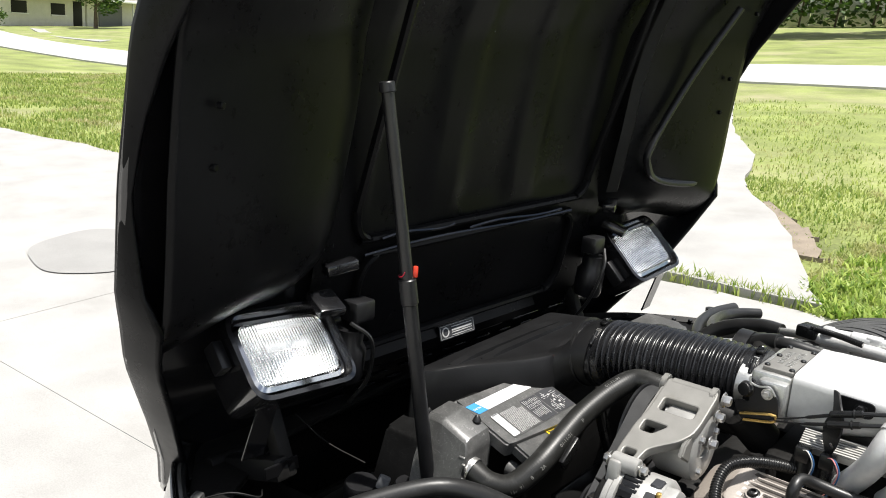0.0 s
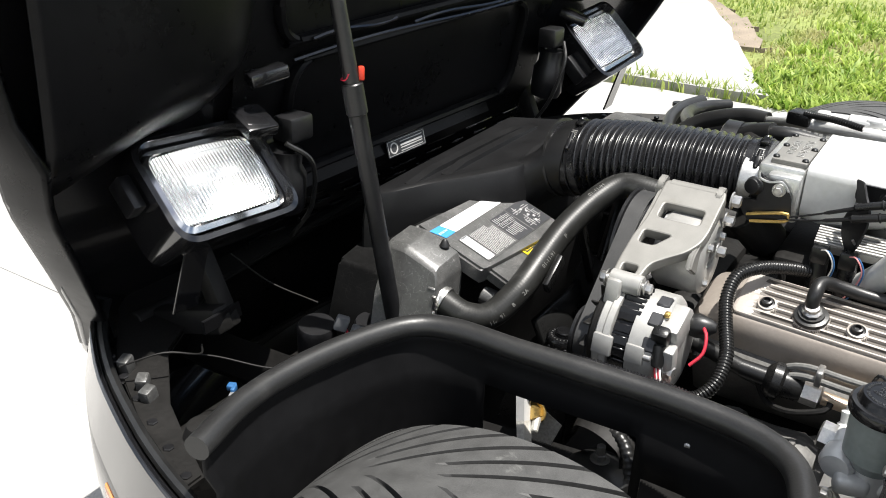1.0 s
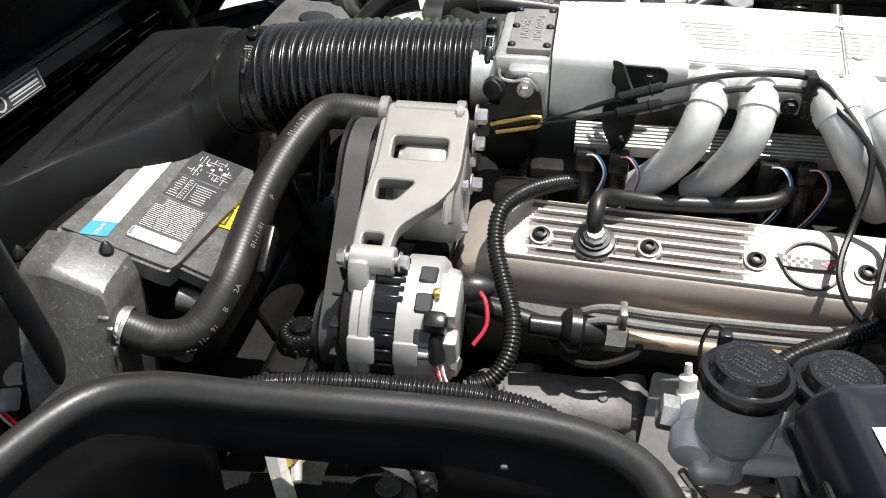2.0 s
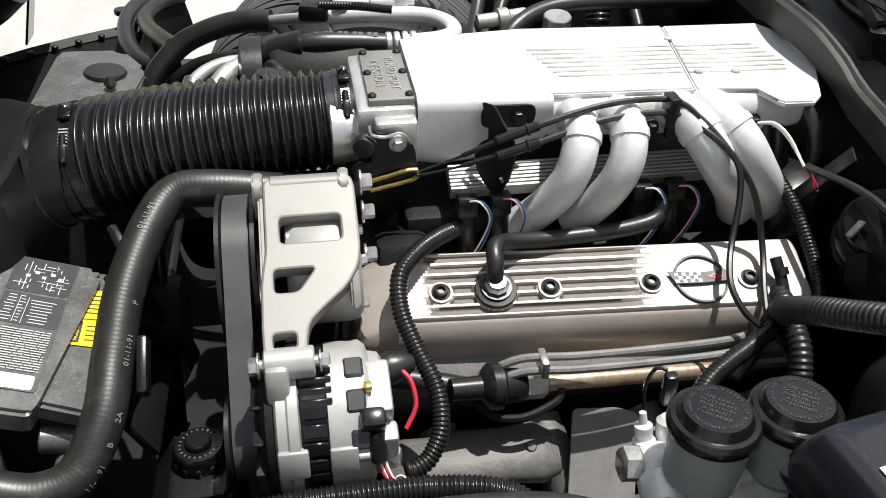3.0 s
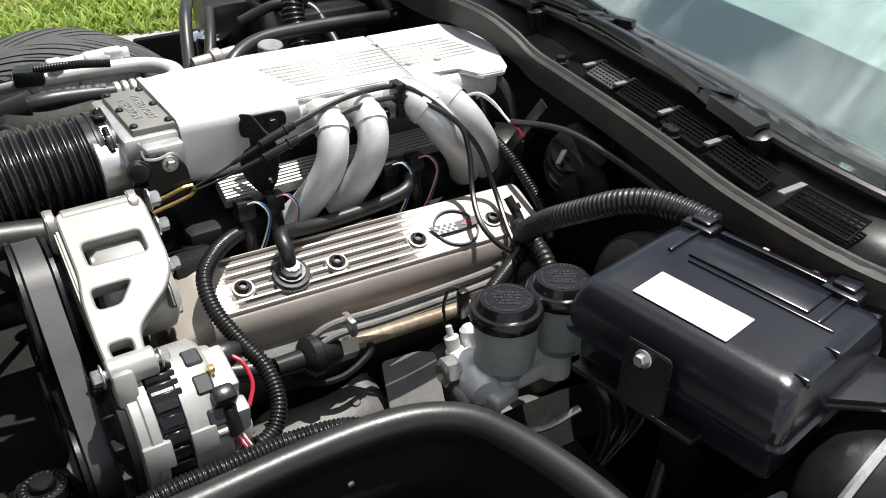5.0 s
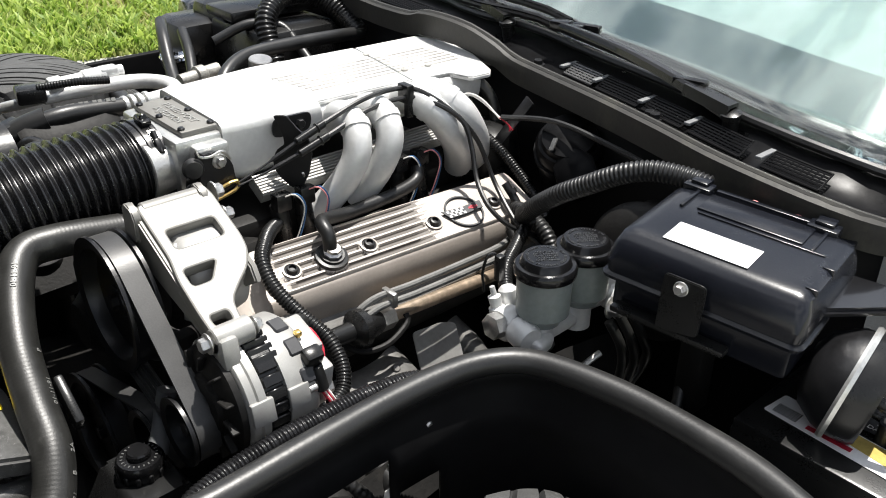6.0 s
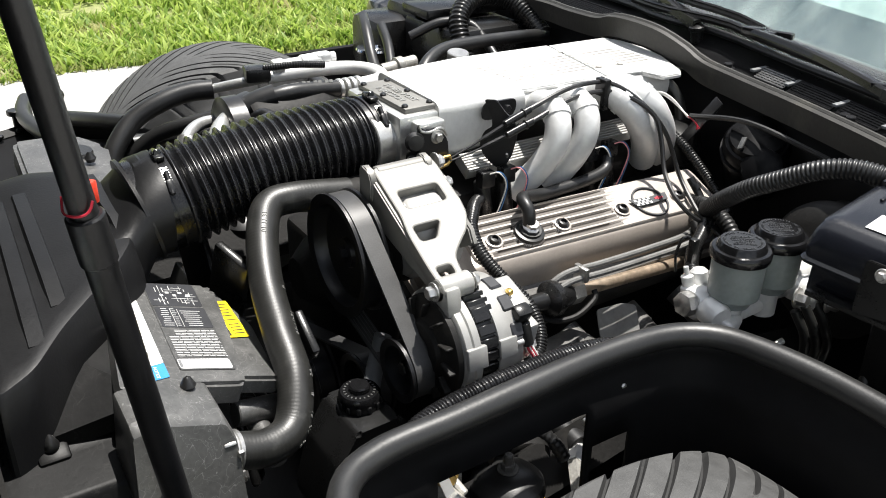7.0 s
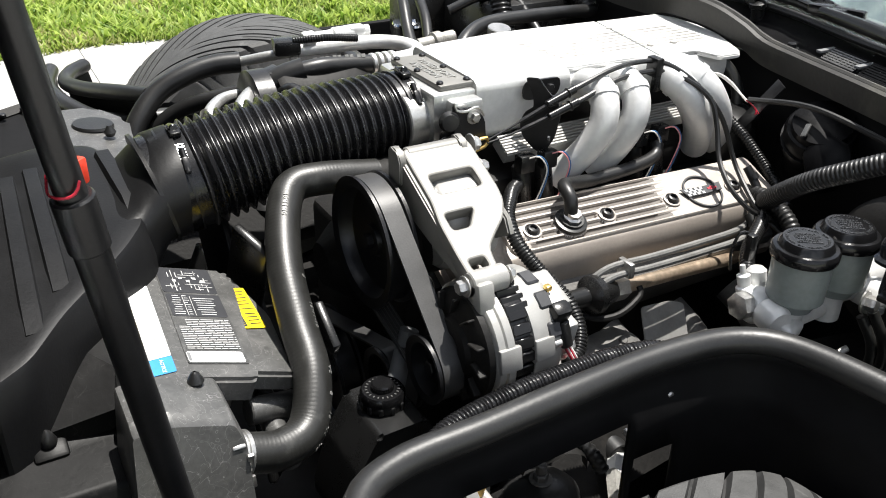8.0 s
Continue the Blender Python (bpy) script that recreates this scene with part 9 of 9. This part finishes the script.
def build_passenger_side():
    # air-conditioning lines above the far valve cover
    a = thing("refrigerant_lines", "bright aluminium refrigerant pipes with black hoses", "pipes", (0.0, 0.22, 0.75))
    bm = B()
    tube(bm, [(0.02, 0.345, 0.716), (0.07, 0.338, 0.718), (0.13, 0.330, 0.719), (0.165, 0.315, 0.719), (0.186, 0.285, 0.719), (0.188, 0.255, 0.718), (0.170, 0.236, 0.717), (0.12, 0.229, 0.716)], 0.0115, 14)
    part("pipe", bm, SILVER, a, "bright aluminium pipe")
    bm = B()
    lathe(bm, [(0, 0), (0.011, 0), (0.013, 0.003), (0.013, 0.018), (0.010, 0.021), (0.010, 0.050), (0.0125, 0.053), (0.0125, 0.085), (0.009, 0.09), (0.009, 0.115), (0, 0.115)], (0.03, 0.345, 0.731), (1, 0, 0.03), 18)
    box(bm, (0.122, 0.345, 0.736), (0.030, 0.022, 0.018), 0.005, None, 3)
    part("manifold_block", bm, SILVER, a)
    bm = B()
    for k in range(4):
        cyl(bm, (0.092 + 0.011 * k, 0.229, 0.716), (0.100 + 0.011 * k, 0.229, 0.716), 0.0155)
    pieces("crimp", bm, ALU, a)
    bm = B()
    tube(bm, [(0.095, 0.229, 0.716), (0.05, 0.226, 0.721), (0.002, 0.223, 0.724), (-0.04, 0.232, 0.715), (-0.07, 0.240, 0.702)], 0.0135, 14)
    hs = part("hose", bm, RUBBER, a)
    bm = B()
    for k in range(9):
        box(bm, (0.078 - 0.0095 * k + 0.002 * (k % 2), 0.2225 + 0.0004 * k, 0.7325 + 0.0006 * min(k, 5)), (0.006, 0.0012, 0.005), 0, rot(-30, 0, 0))
    part("hose_print", bm, HOSEINK, hs, "small pale print bars")
    bm = B()
    tube(bm, [(-0.015, 0.226, 0.722), (-0.045, 0.234, 0.713), (-0.078, 0.240, 0.698)], 0.0190, 14)
    part("insulation", bm, RUBBER, a)
    bm = B()
    tube(bm, [(-0.072, 0.240, 0.700), (-0.100, 0.222, 0.698), (-0.124, 0.190, 0.692), (-0.140, 0.165, 0.672), (-0.148, 0.150, 0.64)], 0.0125, 12)
    part("metal_pipe", bm, ALU, a, "bare bent metal pipe")
    bm = B()
    tube(bm, [(-0.07, 0.285, 0.678), (-0.115, 0.275, 0.682), (-0.145, 0.250, 0.682), (-0.165, 0.220, 0.675), (-0.175, 0.200, 0.655)], 0.0095, 12)
    thin = part("metal_pipe", bm, ALU, a, "bare bent metal pipe")
    bm = B()
    cyl(bm, (-0.160, 0.228, 0.680), (-0.178, 0.194, 0.648), 0.0135)
    part("braided_sleeve", bm, STEEL, thin, "braided metal sleeve")
    bm = B()
    box(bm, (-0.068, 0.242, 0.716), (0.045, 0.030, 0.016), 0.004, rot(0, -12, 10))
    tube(bm, [(-0.06, 0.20, 0.70), (-0.055, 0.175, 0.712), (-0.04, 0.155, 0.70), (-0.03, 0.145, 0.67)], 0.011, 12)
    pieces("clip", bm, PLASTIC, a)
    bm = B()
    tube(bm, [(0.02, 0.345, 0.715), (-0.02, 0.362, 0.708), (-0.066, 0.393, 0.695)], 0.0085, 12)
    part("steel_end", bm, ALU, a)
    bm = B()
    tube(bm, [(-0.060, 0.390, 0.696), (-0.10, 0.400, 0.694), (-0.145, 0.402, 0.684), (-0.195, 0.398, 0.662), (-0.235, 0.378, 0.625), (-0.25, 0.362, 0.59)], 0.0165, 14)
    part("foam_hose", bm, RUBBER, a, "black foam-covered hose")
    bm = B()
    box(bm, (0.004, 0.350, 0.724), (0.042, 0.040, 0.024), 0.005, rot(0, 0, -12))
    tube(bm, [(0.01, 0.335, 0.735), (0.06, 0.318, 0.738), (0.11, 0.312, 0.733)], 0.0065, 10, 0.0013, wave=ribs(0.004, 0.14))
    pieces("switch", bm, PLASTIC, a)
    bm = B()
    tube(bm, [(0.10, 0.30, 0.685), (0.0, 0.305, 0.682), (-0.10, 0.335, 0.665), (-0.17, 0.37, 0.640), (-0.22, 0.385, 0.60)], 0.0125, 12)
    solo("heater_hose", bm, RUBBER, "long black hose below the refrigerant pipes", "hose", "heater hoses")
    # upright rubber channel at the edge of the far wheelhouse
    ch = thing("rubber_channel", "black rubber channel with a rounded rim beside the far wheel", "seal", (-0.25, 0.55, 0.58))
    rim = [(-0.238, 0.815, 0.600), (-0.272, 0.765, 0.603), (-0.288, 0.700, 0.606), (-0.272, 0.600, 0.622), (-0.236, 0.480, 0.646), (-0.205, 0.400, 0.660)]
    bm = B()
    tube(bm, rim, 0.0135, 12, 0.01)
    part("rim", bm, RUBBER, ch)
    wall = smooth_path(rim, 0.02)
    bm = B()
    loft(bm, [[q + Vector((0.003, 0, 0)), q + Vector((-0.003, 0, 0)), Vector((q.x - 0.003 + 0.02, q.y, 0.50)), Vector((q.x + 0.003 + 0.02, q.y, 0.50))] for q in wall])
    part("wall", bm, LINER, ch)
    bm = B()
    tube(bm, [(-0.205, 0.400, 0.655), (-0.232, 0.372, 0.615), (-0.252, 0.35, 0.56)], 0.010, 8, 0.01, sx=0.6)
    part("end_lip", bm, RUBBER, ch)
    bm = B()
    lathe(bm, [(0, -0.08), (0.016, -0.08), (0.016, -0.012), (0.021, -0.010), (0.021, 0.0), (0.014, 0.003), (0, 0.004)], (-0.055, 0.13, 0.725), (0.15, 0.1, 1), 20)
    solo("filler_neck", bm, RUBBER, "black oil filler neck behind the duct", "filler")
    # compressor with its clutch
    c = thing("compressor", "dark air-conditioning compressor on the far side", "compressor", (-0.03, 0.25, 0.66))
    bm = B()
    lathe(bm, [(0, 0), (0.055, 0), (0.06, 0.01), (0.06, 0.12), (0.05, 0.14), (0, 0.14)], (-0.06, 0.24, 0.665), (1, 0, 0), 32)
    part("body", bm, DULL, c)
    bm = B()
    lathe(bm, [(0, 0), (0.055, 0), (0.062, 0.004), (0.062, 0.03), (0, 0.03)], (-0.10, 0.24, 0.665), (1, 0, 0), 36)
    part("clutch", bm, SATIN, c)
    # header tank with a bright cap, heater hoses
    t = thing("header_tank", "black coolant header tank with a bright pressure cap", "tank", (0.36, 0.55, 0.72))
    bm = B()
    box(bm, (0.42, 0.62, 0.67), (0.15, 0.13, 0.12), 0.025)
    box(bm, (0.50, 0.60, 0.72), (0.16, 0.12, 0.07), 0.02)
    cyl(bm, (0.345, 0.57, 0.61), (0.345, 0.57, 0.665), 0.030)
    part("tank", bm, PLASTIC, t)
    bm = B()
    lathe(bm, [(0, 0), (0.036, 0), (0.038, 0.004), (0.036, 0.008), (0.02, 0.010), (0.016, 0.016), (0, 0.017)], (0.345, 0.57, 0.666), (0, 0, 1), 34)
    part("cap", bm, CHROME, t, "bright pressure cap")
    for k, pts in enumerate((
        [(0.30, 0.53, 0.75), (0.275, 0.47, 0.74), (0.25, 0.40, 0.70), (0.23, 0.33, 0.67), (0.22, 0.27, 0.64)],
        [(0.325, 0.50, 0.735), (0.30, 0.43, 0.715), (0.27, 0.36, 0.68), (0.25, 0.29, 0.66)],
        [(0.24, 0.22, 0.68), (0.27, 0.25, 0.72), (0.33, 0.285, 0.735), (0.42, 0.30, 0.735), (0.52, 0.31, 0.73), (0.60, 0.33, 0.72)],
        [(0.36, 0.45, 0.72), (0.42, 0.43, 0.745), (0.47, 0.40, 0.74), (0.48, 0.36, 0.71), (0.48, 0.31, 0.68)],
    )):
        bm = B()
        tube(bm, pts, (0.0105, 0.0095, 0.012, 0.009)[k], 14)
        solo("heater_hose", bm, RUBBER, "curved black rubber heater hose", "hose", "heater hoses")
    bm = B()
    tube(bm, [(0.43, 0.36, 0.68), (0.44, 0.40, 0.755), (0.50, 0.43, 0.785), (0.56, 0.42, 0.78), (0.59, 0.38, 0.75), (0.595, 0.33, 0.72)], 0.020, 14, 0.0016, wave=ribs(0.008, 0.16))
    solo("wiring_loom", bm, PLASTIC, "thick black corrugated loom by the blower box", "wiring loom", "wiring looms", sharp=70)
    bm = B()
    box(bm, (0.50, 0.47, 0.66), (0.18, 0.20, 0.16), 0.02)
    box(bm, (0.50, 0.50, 0.755), (0.20, 0.10, 0.02), 0.005)
    solo("blower_box", bm, PLASTIC, "black heater blower box on the firewall", "heater box")
    bm = B()
    cyl(bm, (0.325, 0.235, 0.70), (0.325, 0.228, 0.745), 0.019)
    solo("solenoid", bm, STEEL, "bright cylindrical solenoid with a black cap", "solenoid")
    bm = B()
    lathe(bm, [(0, 0), (0.011, 0), (0.011, 0.030), (0.016, 0.032), (0.016, 0.046), (0.012, 0.050), (0.012, 0.075), (0, 0.075)], (0.24, 0.35, 0.695), (1, 0.1, 0.06), 12)
    solo("pipe_union", bm, OLDALU, "dull grey aluminium pipe union", "fitting")
    bm = B()
    tube(bm, [(0.56, 0.62, 0.77), (0.58, 0.50, 0.80), (0.60, 0.40, 0.80), (0.60, 0.36, 0.76)], 0.003, 6)
    solo("thin_cable", bm, WHITEWIRE, "thin grey cable along the cowl", "cable")
    # front corner of the far fender support
    f = thing("fender_support", "black fender support beside the far wheel", "panel", (-0.4, 0.75, 0.56))
    edge = [(-0.30, 0.735, 0.570), (-0.375, 0.700, 0.570), (-0.445, 0.662, 0.568), (-0.515, 0.618, 0.565), (-0.60, 0.55, 0.555), (-0.70, 0.45, 0.535)]
    bm = B()
    tube(bm, edge, 0.010, 4, 0.03, sx=1.4)
    part("rail", bm, DULL, f)
    bm = B()
    loft(bm, [[Vector(q), Vector(q) + Vector((0, 0, -0.006)), Vector((q[0] * 0.55 - 0.16, q[1] * 0.50, q[2] - 0.066)), Vector((q[0] * 0.55 - 0.16, q[1] * 0.50, q[2] - 0.06))] for q in edge])
    part("apron", bm, LINER, f)
    bm = B()
    for k in range(7):
        q = Vector(edge[0]).lerp(Vector(edge[3]), k / 6)
        cyl(bm, q + Vector((0.004, -0.012, 0.004)), q + Vector((0.004, -0.012, 0.011)), 0.006)
    pieces("apron_bolt", bm, SATIN, f)
    bm = B()
    for x, y, z in ((-0.332, 0.722, 0.575),):
        cyl(bm, (x, y, z - 0.01), (x, y, z + 0.03), 0.006)
        cyl(bm, (x, y, z + 0.026), (x, y, z + 0.036), 0.014)
    pieces("bump_stop", bm, RUBBER, f, "black rubber bump stop")


def build_rear_bits():
    # parts round the distributor and firewall
    d = thing("distributor", "black distributor and vacuum parts at the firewall", "distributor", (0.50, -0.25, 0.68))
    bm = B()
    lathe(bm, [(0, 0), (0.05, 0), (0.052, 0.02), (0.045, 0.06), (0.025, 0.07), (0, 0.07)], (0.515, -0.10, 0.615), (0.0, 0.0, 1), 30)
    part("cap", bm, PLASTIC, d)
    bm = B()
    box(bm, (0.503, -0.165, 0.705), (0.003, 0.018, 0.085), 0.001, rot(25, 22, 0))
    part("strap", bm, SATIN, d)
    bm = B()
    for k in range(2):
        tube(bm, [(0.455, -0.10, 0.738), (0.468, -0.110, 0.742 - 0.002 * k), (0.478, -0.128, 0.734 - 0.003 * k), (0.486, -0.155 - 0.003 * k, 0.712)], 0.0014, 6, 0.004)
    pieces("wire", bm, WHITEWIRE, d)
    for k in range(3):
        bm = B()
        tube(bm, [(0.484, -0.156 - 0.002 * k, 0.714), (0.490, -0.164 - 0.003 * k, 0.708 - 0.002 * k), (0.496 - 0.004 * k, -0.172, 0.697)], 0.0009, 5, 0.004)
        part("red_wire", bm, REDWIRE, d)
    bm = B()
    tube(bm, [(0.487, -0.158, 0.715), (0.50, -0.25, 0.730), (0.50, -0.36, 0.722), (0.49, -0.45, 0.715), (0.48, -0.56, 0.71)], 0.004, 8)
    part("trunk_lead", bm, RUBBER, d)
    for k, pts in enumerate((
        [(0.505, -0.05, 0.745), (0.525, -0.075, 0.735), (0.535, -0.095, 0.70), (0.53, -0.10, 0.65)],
        [(0.475, -0.075, 0.745), (0.478, -0.085, 0.70), (0.475, -0.09, 0.64)],
        [(0.49, -0.07, 0.74), (0.495, -0.085, 0.70), (0.49, -0.095, 0.64)],
    )):
        bm = B()
        tube(bm, pts, (0.009, 0.007, 0.006)[k], 12)
        solo("vacuum_hose", bm, HOSE, "grey-black vacuum hose behind the plenum", "hose", "vacuum hoses")
    w = thing("wiper_motor", "round black wiper motor with a bright strap on the firewall", "motor", (0.53, -0.25, 0.68))
    o, ax = Vector((0.535, -0.250, 0.672)), Vector((-0.45, -0.25, 0.86)).normalized()
    bm = B()
    lathe(bm, [(0.046, -0.05), (0.048, 0.0), (0.048, 0.030), (0.044, 0.036), (0.040, 0.037), (0.038, 0.046), (0.020, 0.049), (0, 0.049)], o, ax, 36)
    part("body", bm, UNDER, w)
    bm = B()
    lathe(bm, [(0.047, 0.008), (0.0515, 0.008), (0.0515, 0.016), (0.047, 0.016)], o, ax, 36)
    part("rim", bm, UNDER, w)
    bm = B()
    box(bm, (0.482, -0.262, 0.706), (0.020, 0.008, 0.003), 0.001, rot(-25, -40, 20))
    part("strap", bm, GREYPLASTIC, w, "grey bent strap")
    bm = B()
    lathe(bm, [(0, -0.02), (0.030, -0.018), (0.032, 0.0), (0.030, 0.010), (0.022, 0.014), (0, 0.015)], (0.500, -0.290, 0.672), (-0.75, -0.45, 0.5), 8)
    part("gear_case", bm, UNDER, w)
    bm = B()
    tube(bm, [(0.44, -0.215, 0.645), (0.445, -0.235, 0.62), (0.44, -0.255, 0.60), (0.43, -0.265, 0.58)], 0.006, 10)
    tube(bm, [(0.444, -0.223, 0.637), (0.445, -0.228, 0.631)], 0.0068, 10, 0.002)
    solo("dip_tube", bm, RUBBER, "thin black dip tube behind the valve cover", "tube")
    bm = B()
    tube(bm, [(0.395, -0.56, 0.60), (0.36, -0.58, 0.55), (0.32, -0.60, 0.50)], 0.007, 10)
    solo("spring_cover", bm, RUBBER, "black ribbed rubber cover below the reservoirs", "boot")


def build_front_wiring():
    # loose connectors and leads in the front corner of the bay
    w = thing("front_harness", "loose black harness with pale connectors in the front corner", "harness", (-0.5, -0.6, 0.5))
    runs = (
        [(-0.62, -0.60, 0.50), (-0.55, -0.55, 0.49), (-0.48, -0.50, 0.47), (-0.44, -0.47, 0.50)],
        [(-0.58, -0.68, 0.53), (-0.54, -0.64, 0.545), (-0.52, -0.60, 0.53), (-0.56, -0.56, 0.51)],
        [(-0.44, -0.62, 0.47), (-0.40, -0.58, 0.455), (-0.41, -0.53, 0.455), (-0.45, -0.50, 0.47)],
        [(-0.66, -0.40, 0.56), (-0.60, -0.38, 0.52), (-0.52, -0.36, 0.50)],
    )
    for pts in runs:
        bm = B()
        tube(bm, pts, 0.0014, 7)
        part("lead", bm, DULL, w)
    bm = B()
    box(bm, (-0.498, -0.569, 0.470), (0.012, 0.012, 0.008), 0.002, rot(0, 0, 25))
    box(bm, (-0.490, -0.573, 0.470), (0.006, 0.015, 0.010), 0.002, rot(0, 0, 25))
    part("blue_connector", bm, BLUEWIRE, w, "blue plastic connector")
    bm = B()
    box(bm, (-0.479, -0.579, 0.468), (0.020, 0.010, 0.006), 0.001, rot(0, 0, 25))
    part("connector_tail", bm, CABIN, w, "pale connector tail")
    bm = B()
    for p, a in (((-0.60, -0.655, 0.512), 20), ((-0.552, -0.668, 0.508), 35), ((-0.525, -0.682, 0.508), 10)):
        box(bm, p, (0.016, 0.020, 0.026), 0.003, rot(10, 0, a))
    pieces("grey_connector", bm, GREYPLASTIC, w, "dull grey connector")
    bm = B()
    for p in ((-0.445, -0.395, 0.505), (-0.425, -0.385, 0.49)):
        box(bm, p, (0.02, 0.012, 0.024), 0.003, rot(0, 20, 40))
    pieces("pale_connector", bm, CABIN, w)
    for k in range(3):
        bm = B()
        tube(bm, [(-0.44, -0.392, 0.495), (-0.435 + 0.005 * k, -0.39, 0.465), (-0.42 + 0.006 * k, -0.385, 0.44)], 0.0018, 6)
        part("thin_wire", bm, REDWIRE if k else WHITEWIRE, w)
    s = thing("washer_filler", "grey washer filler cap in the front corner", "filler", (-0.42, -0.68, 0.5))
    bm = B()
    cyl(bm, (-0.42, -0.70, 0.44), (-0.42, -0.70, 0.50), 0.026)
    lathe(bm, [(0, 0), (0.022, 0), (0.024, 0.004), (0.018, 0.02), (0, 0.022)], (-0.415, -0.695, 0.50), (0, 0, 1), 24)
    part("neck", bm, DULL, s)
    bm = B()
    cyl(bm, (-0.405, -0.665, 0.47), (-0.405, -0.665, 0.49), 0.012)
    part("brass_fitting", bm, BRASS, s, "dull brass fitting")
    # horn pair by the prop's foot
    for y, r in ((-0.40, 0.03), (-0.345, 0.026)):
        bm = B()
        lathe(bm, [(0, 0), (r * 0.8, 0), (r, 0.006), (r, 0.05), (r * 0.9, 0.056), (0, 0.058)], (-0.49 + 0.06 * (y > -0.38), y, 0.44), (0.1, -0.1, 1), 26)
        solo("canister", bm, SATIN, "small black canister by the radiator", "canister", "canisters")
    bm = B()
    box(bm, (-0.62, -0.05, 0.53), (0.05, 0.05, 0.02), 0.004, rot(0, 20, 15))
    box(bm, (-0.60, 0.12, 0.55), (0.05, 0.05, 0.02), 0.004, rot(0, 20, 15))
    box(bm, (-0.57, 0.28, 0.57), (0.05, 0.05, 0.02), 0.004, rot(0, 20, 15))
    pieces("latch", bm, PLASTIC, thing("hinge_latches", "small black latches along the hood's foot", "latch", (-0.6, 0.12, 0.55)))


build_block()
build_valve_cover(-1)
build_valve_cover(1)
build_plenum()
build_cables()
build_bracket()
build_drive_belt()
build_alternator()
build_looms()
build_hoses()
build_air_tube()
build_air_intake()
build_radiator_cover()
build_reservoirs()
build_relay_box()
build_battery()
build_passenger_side()
build_rear_bits()
build_front_wiring()
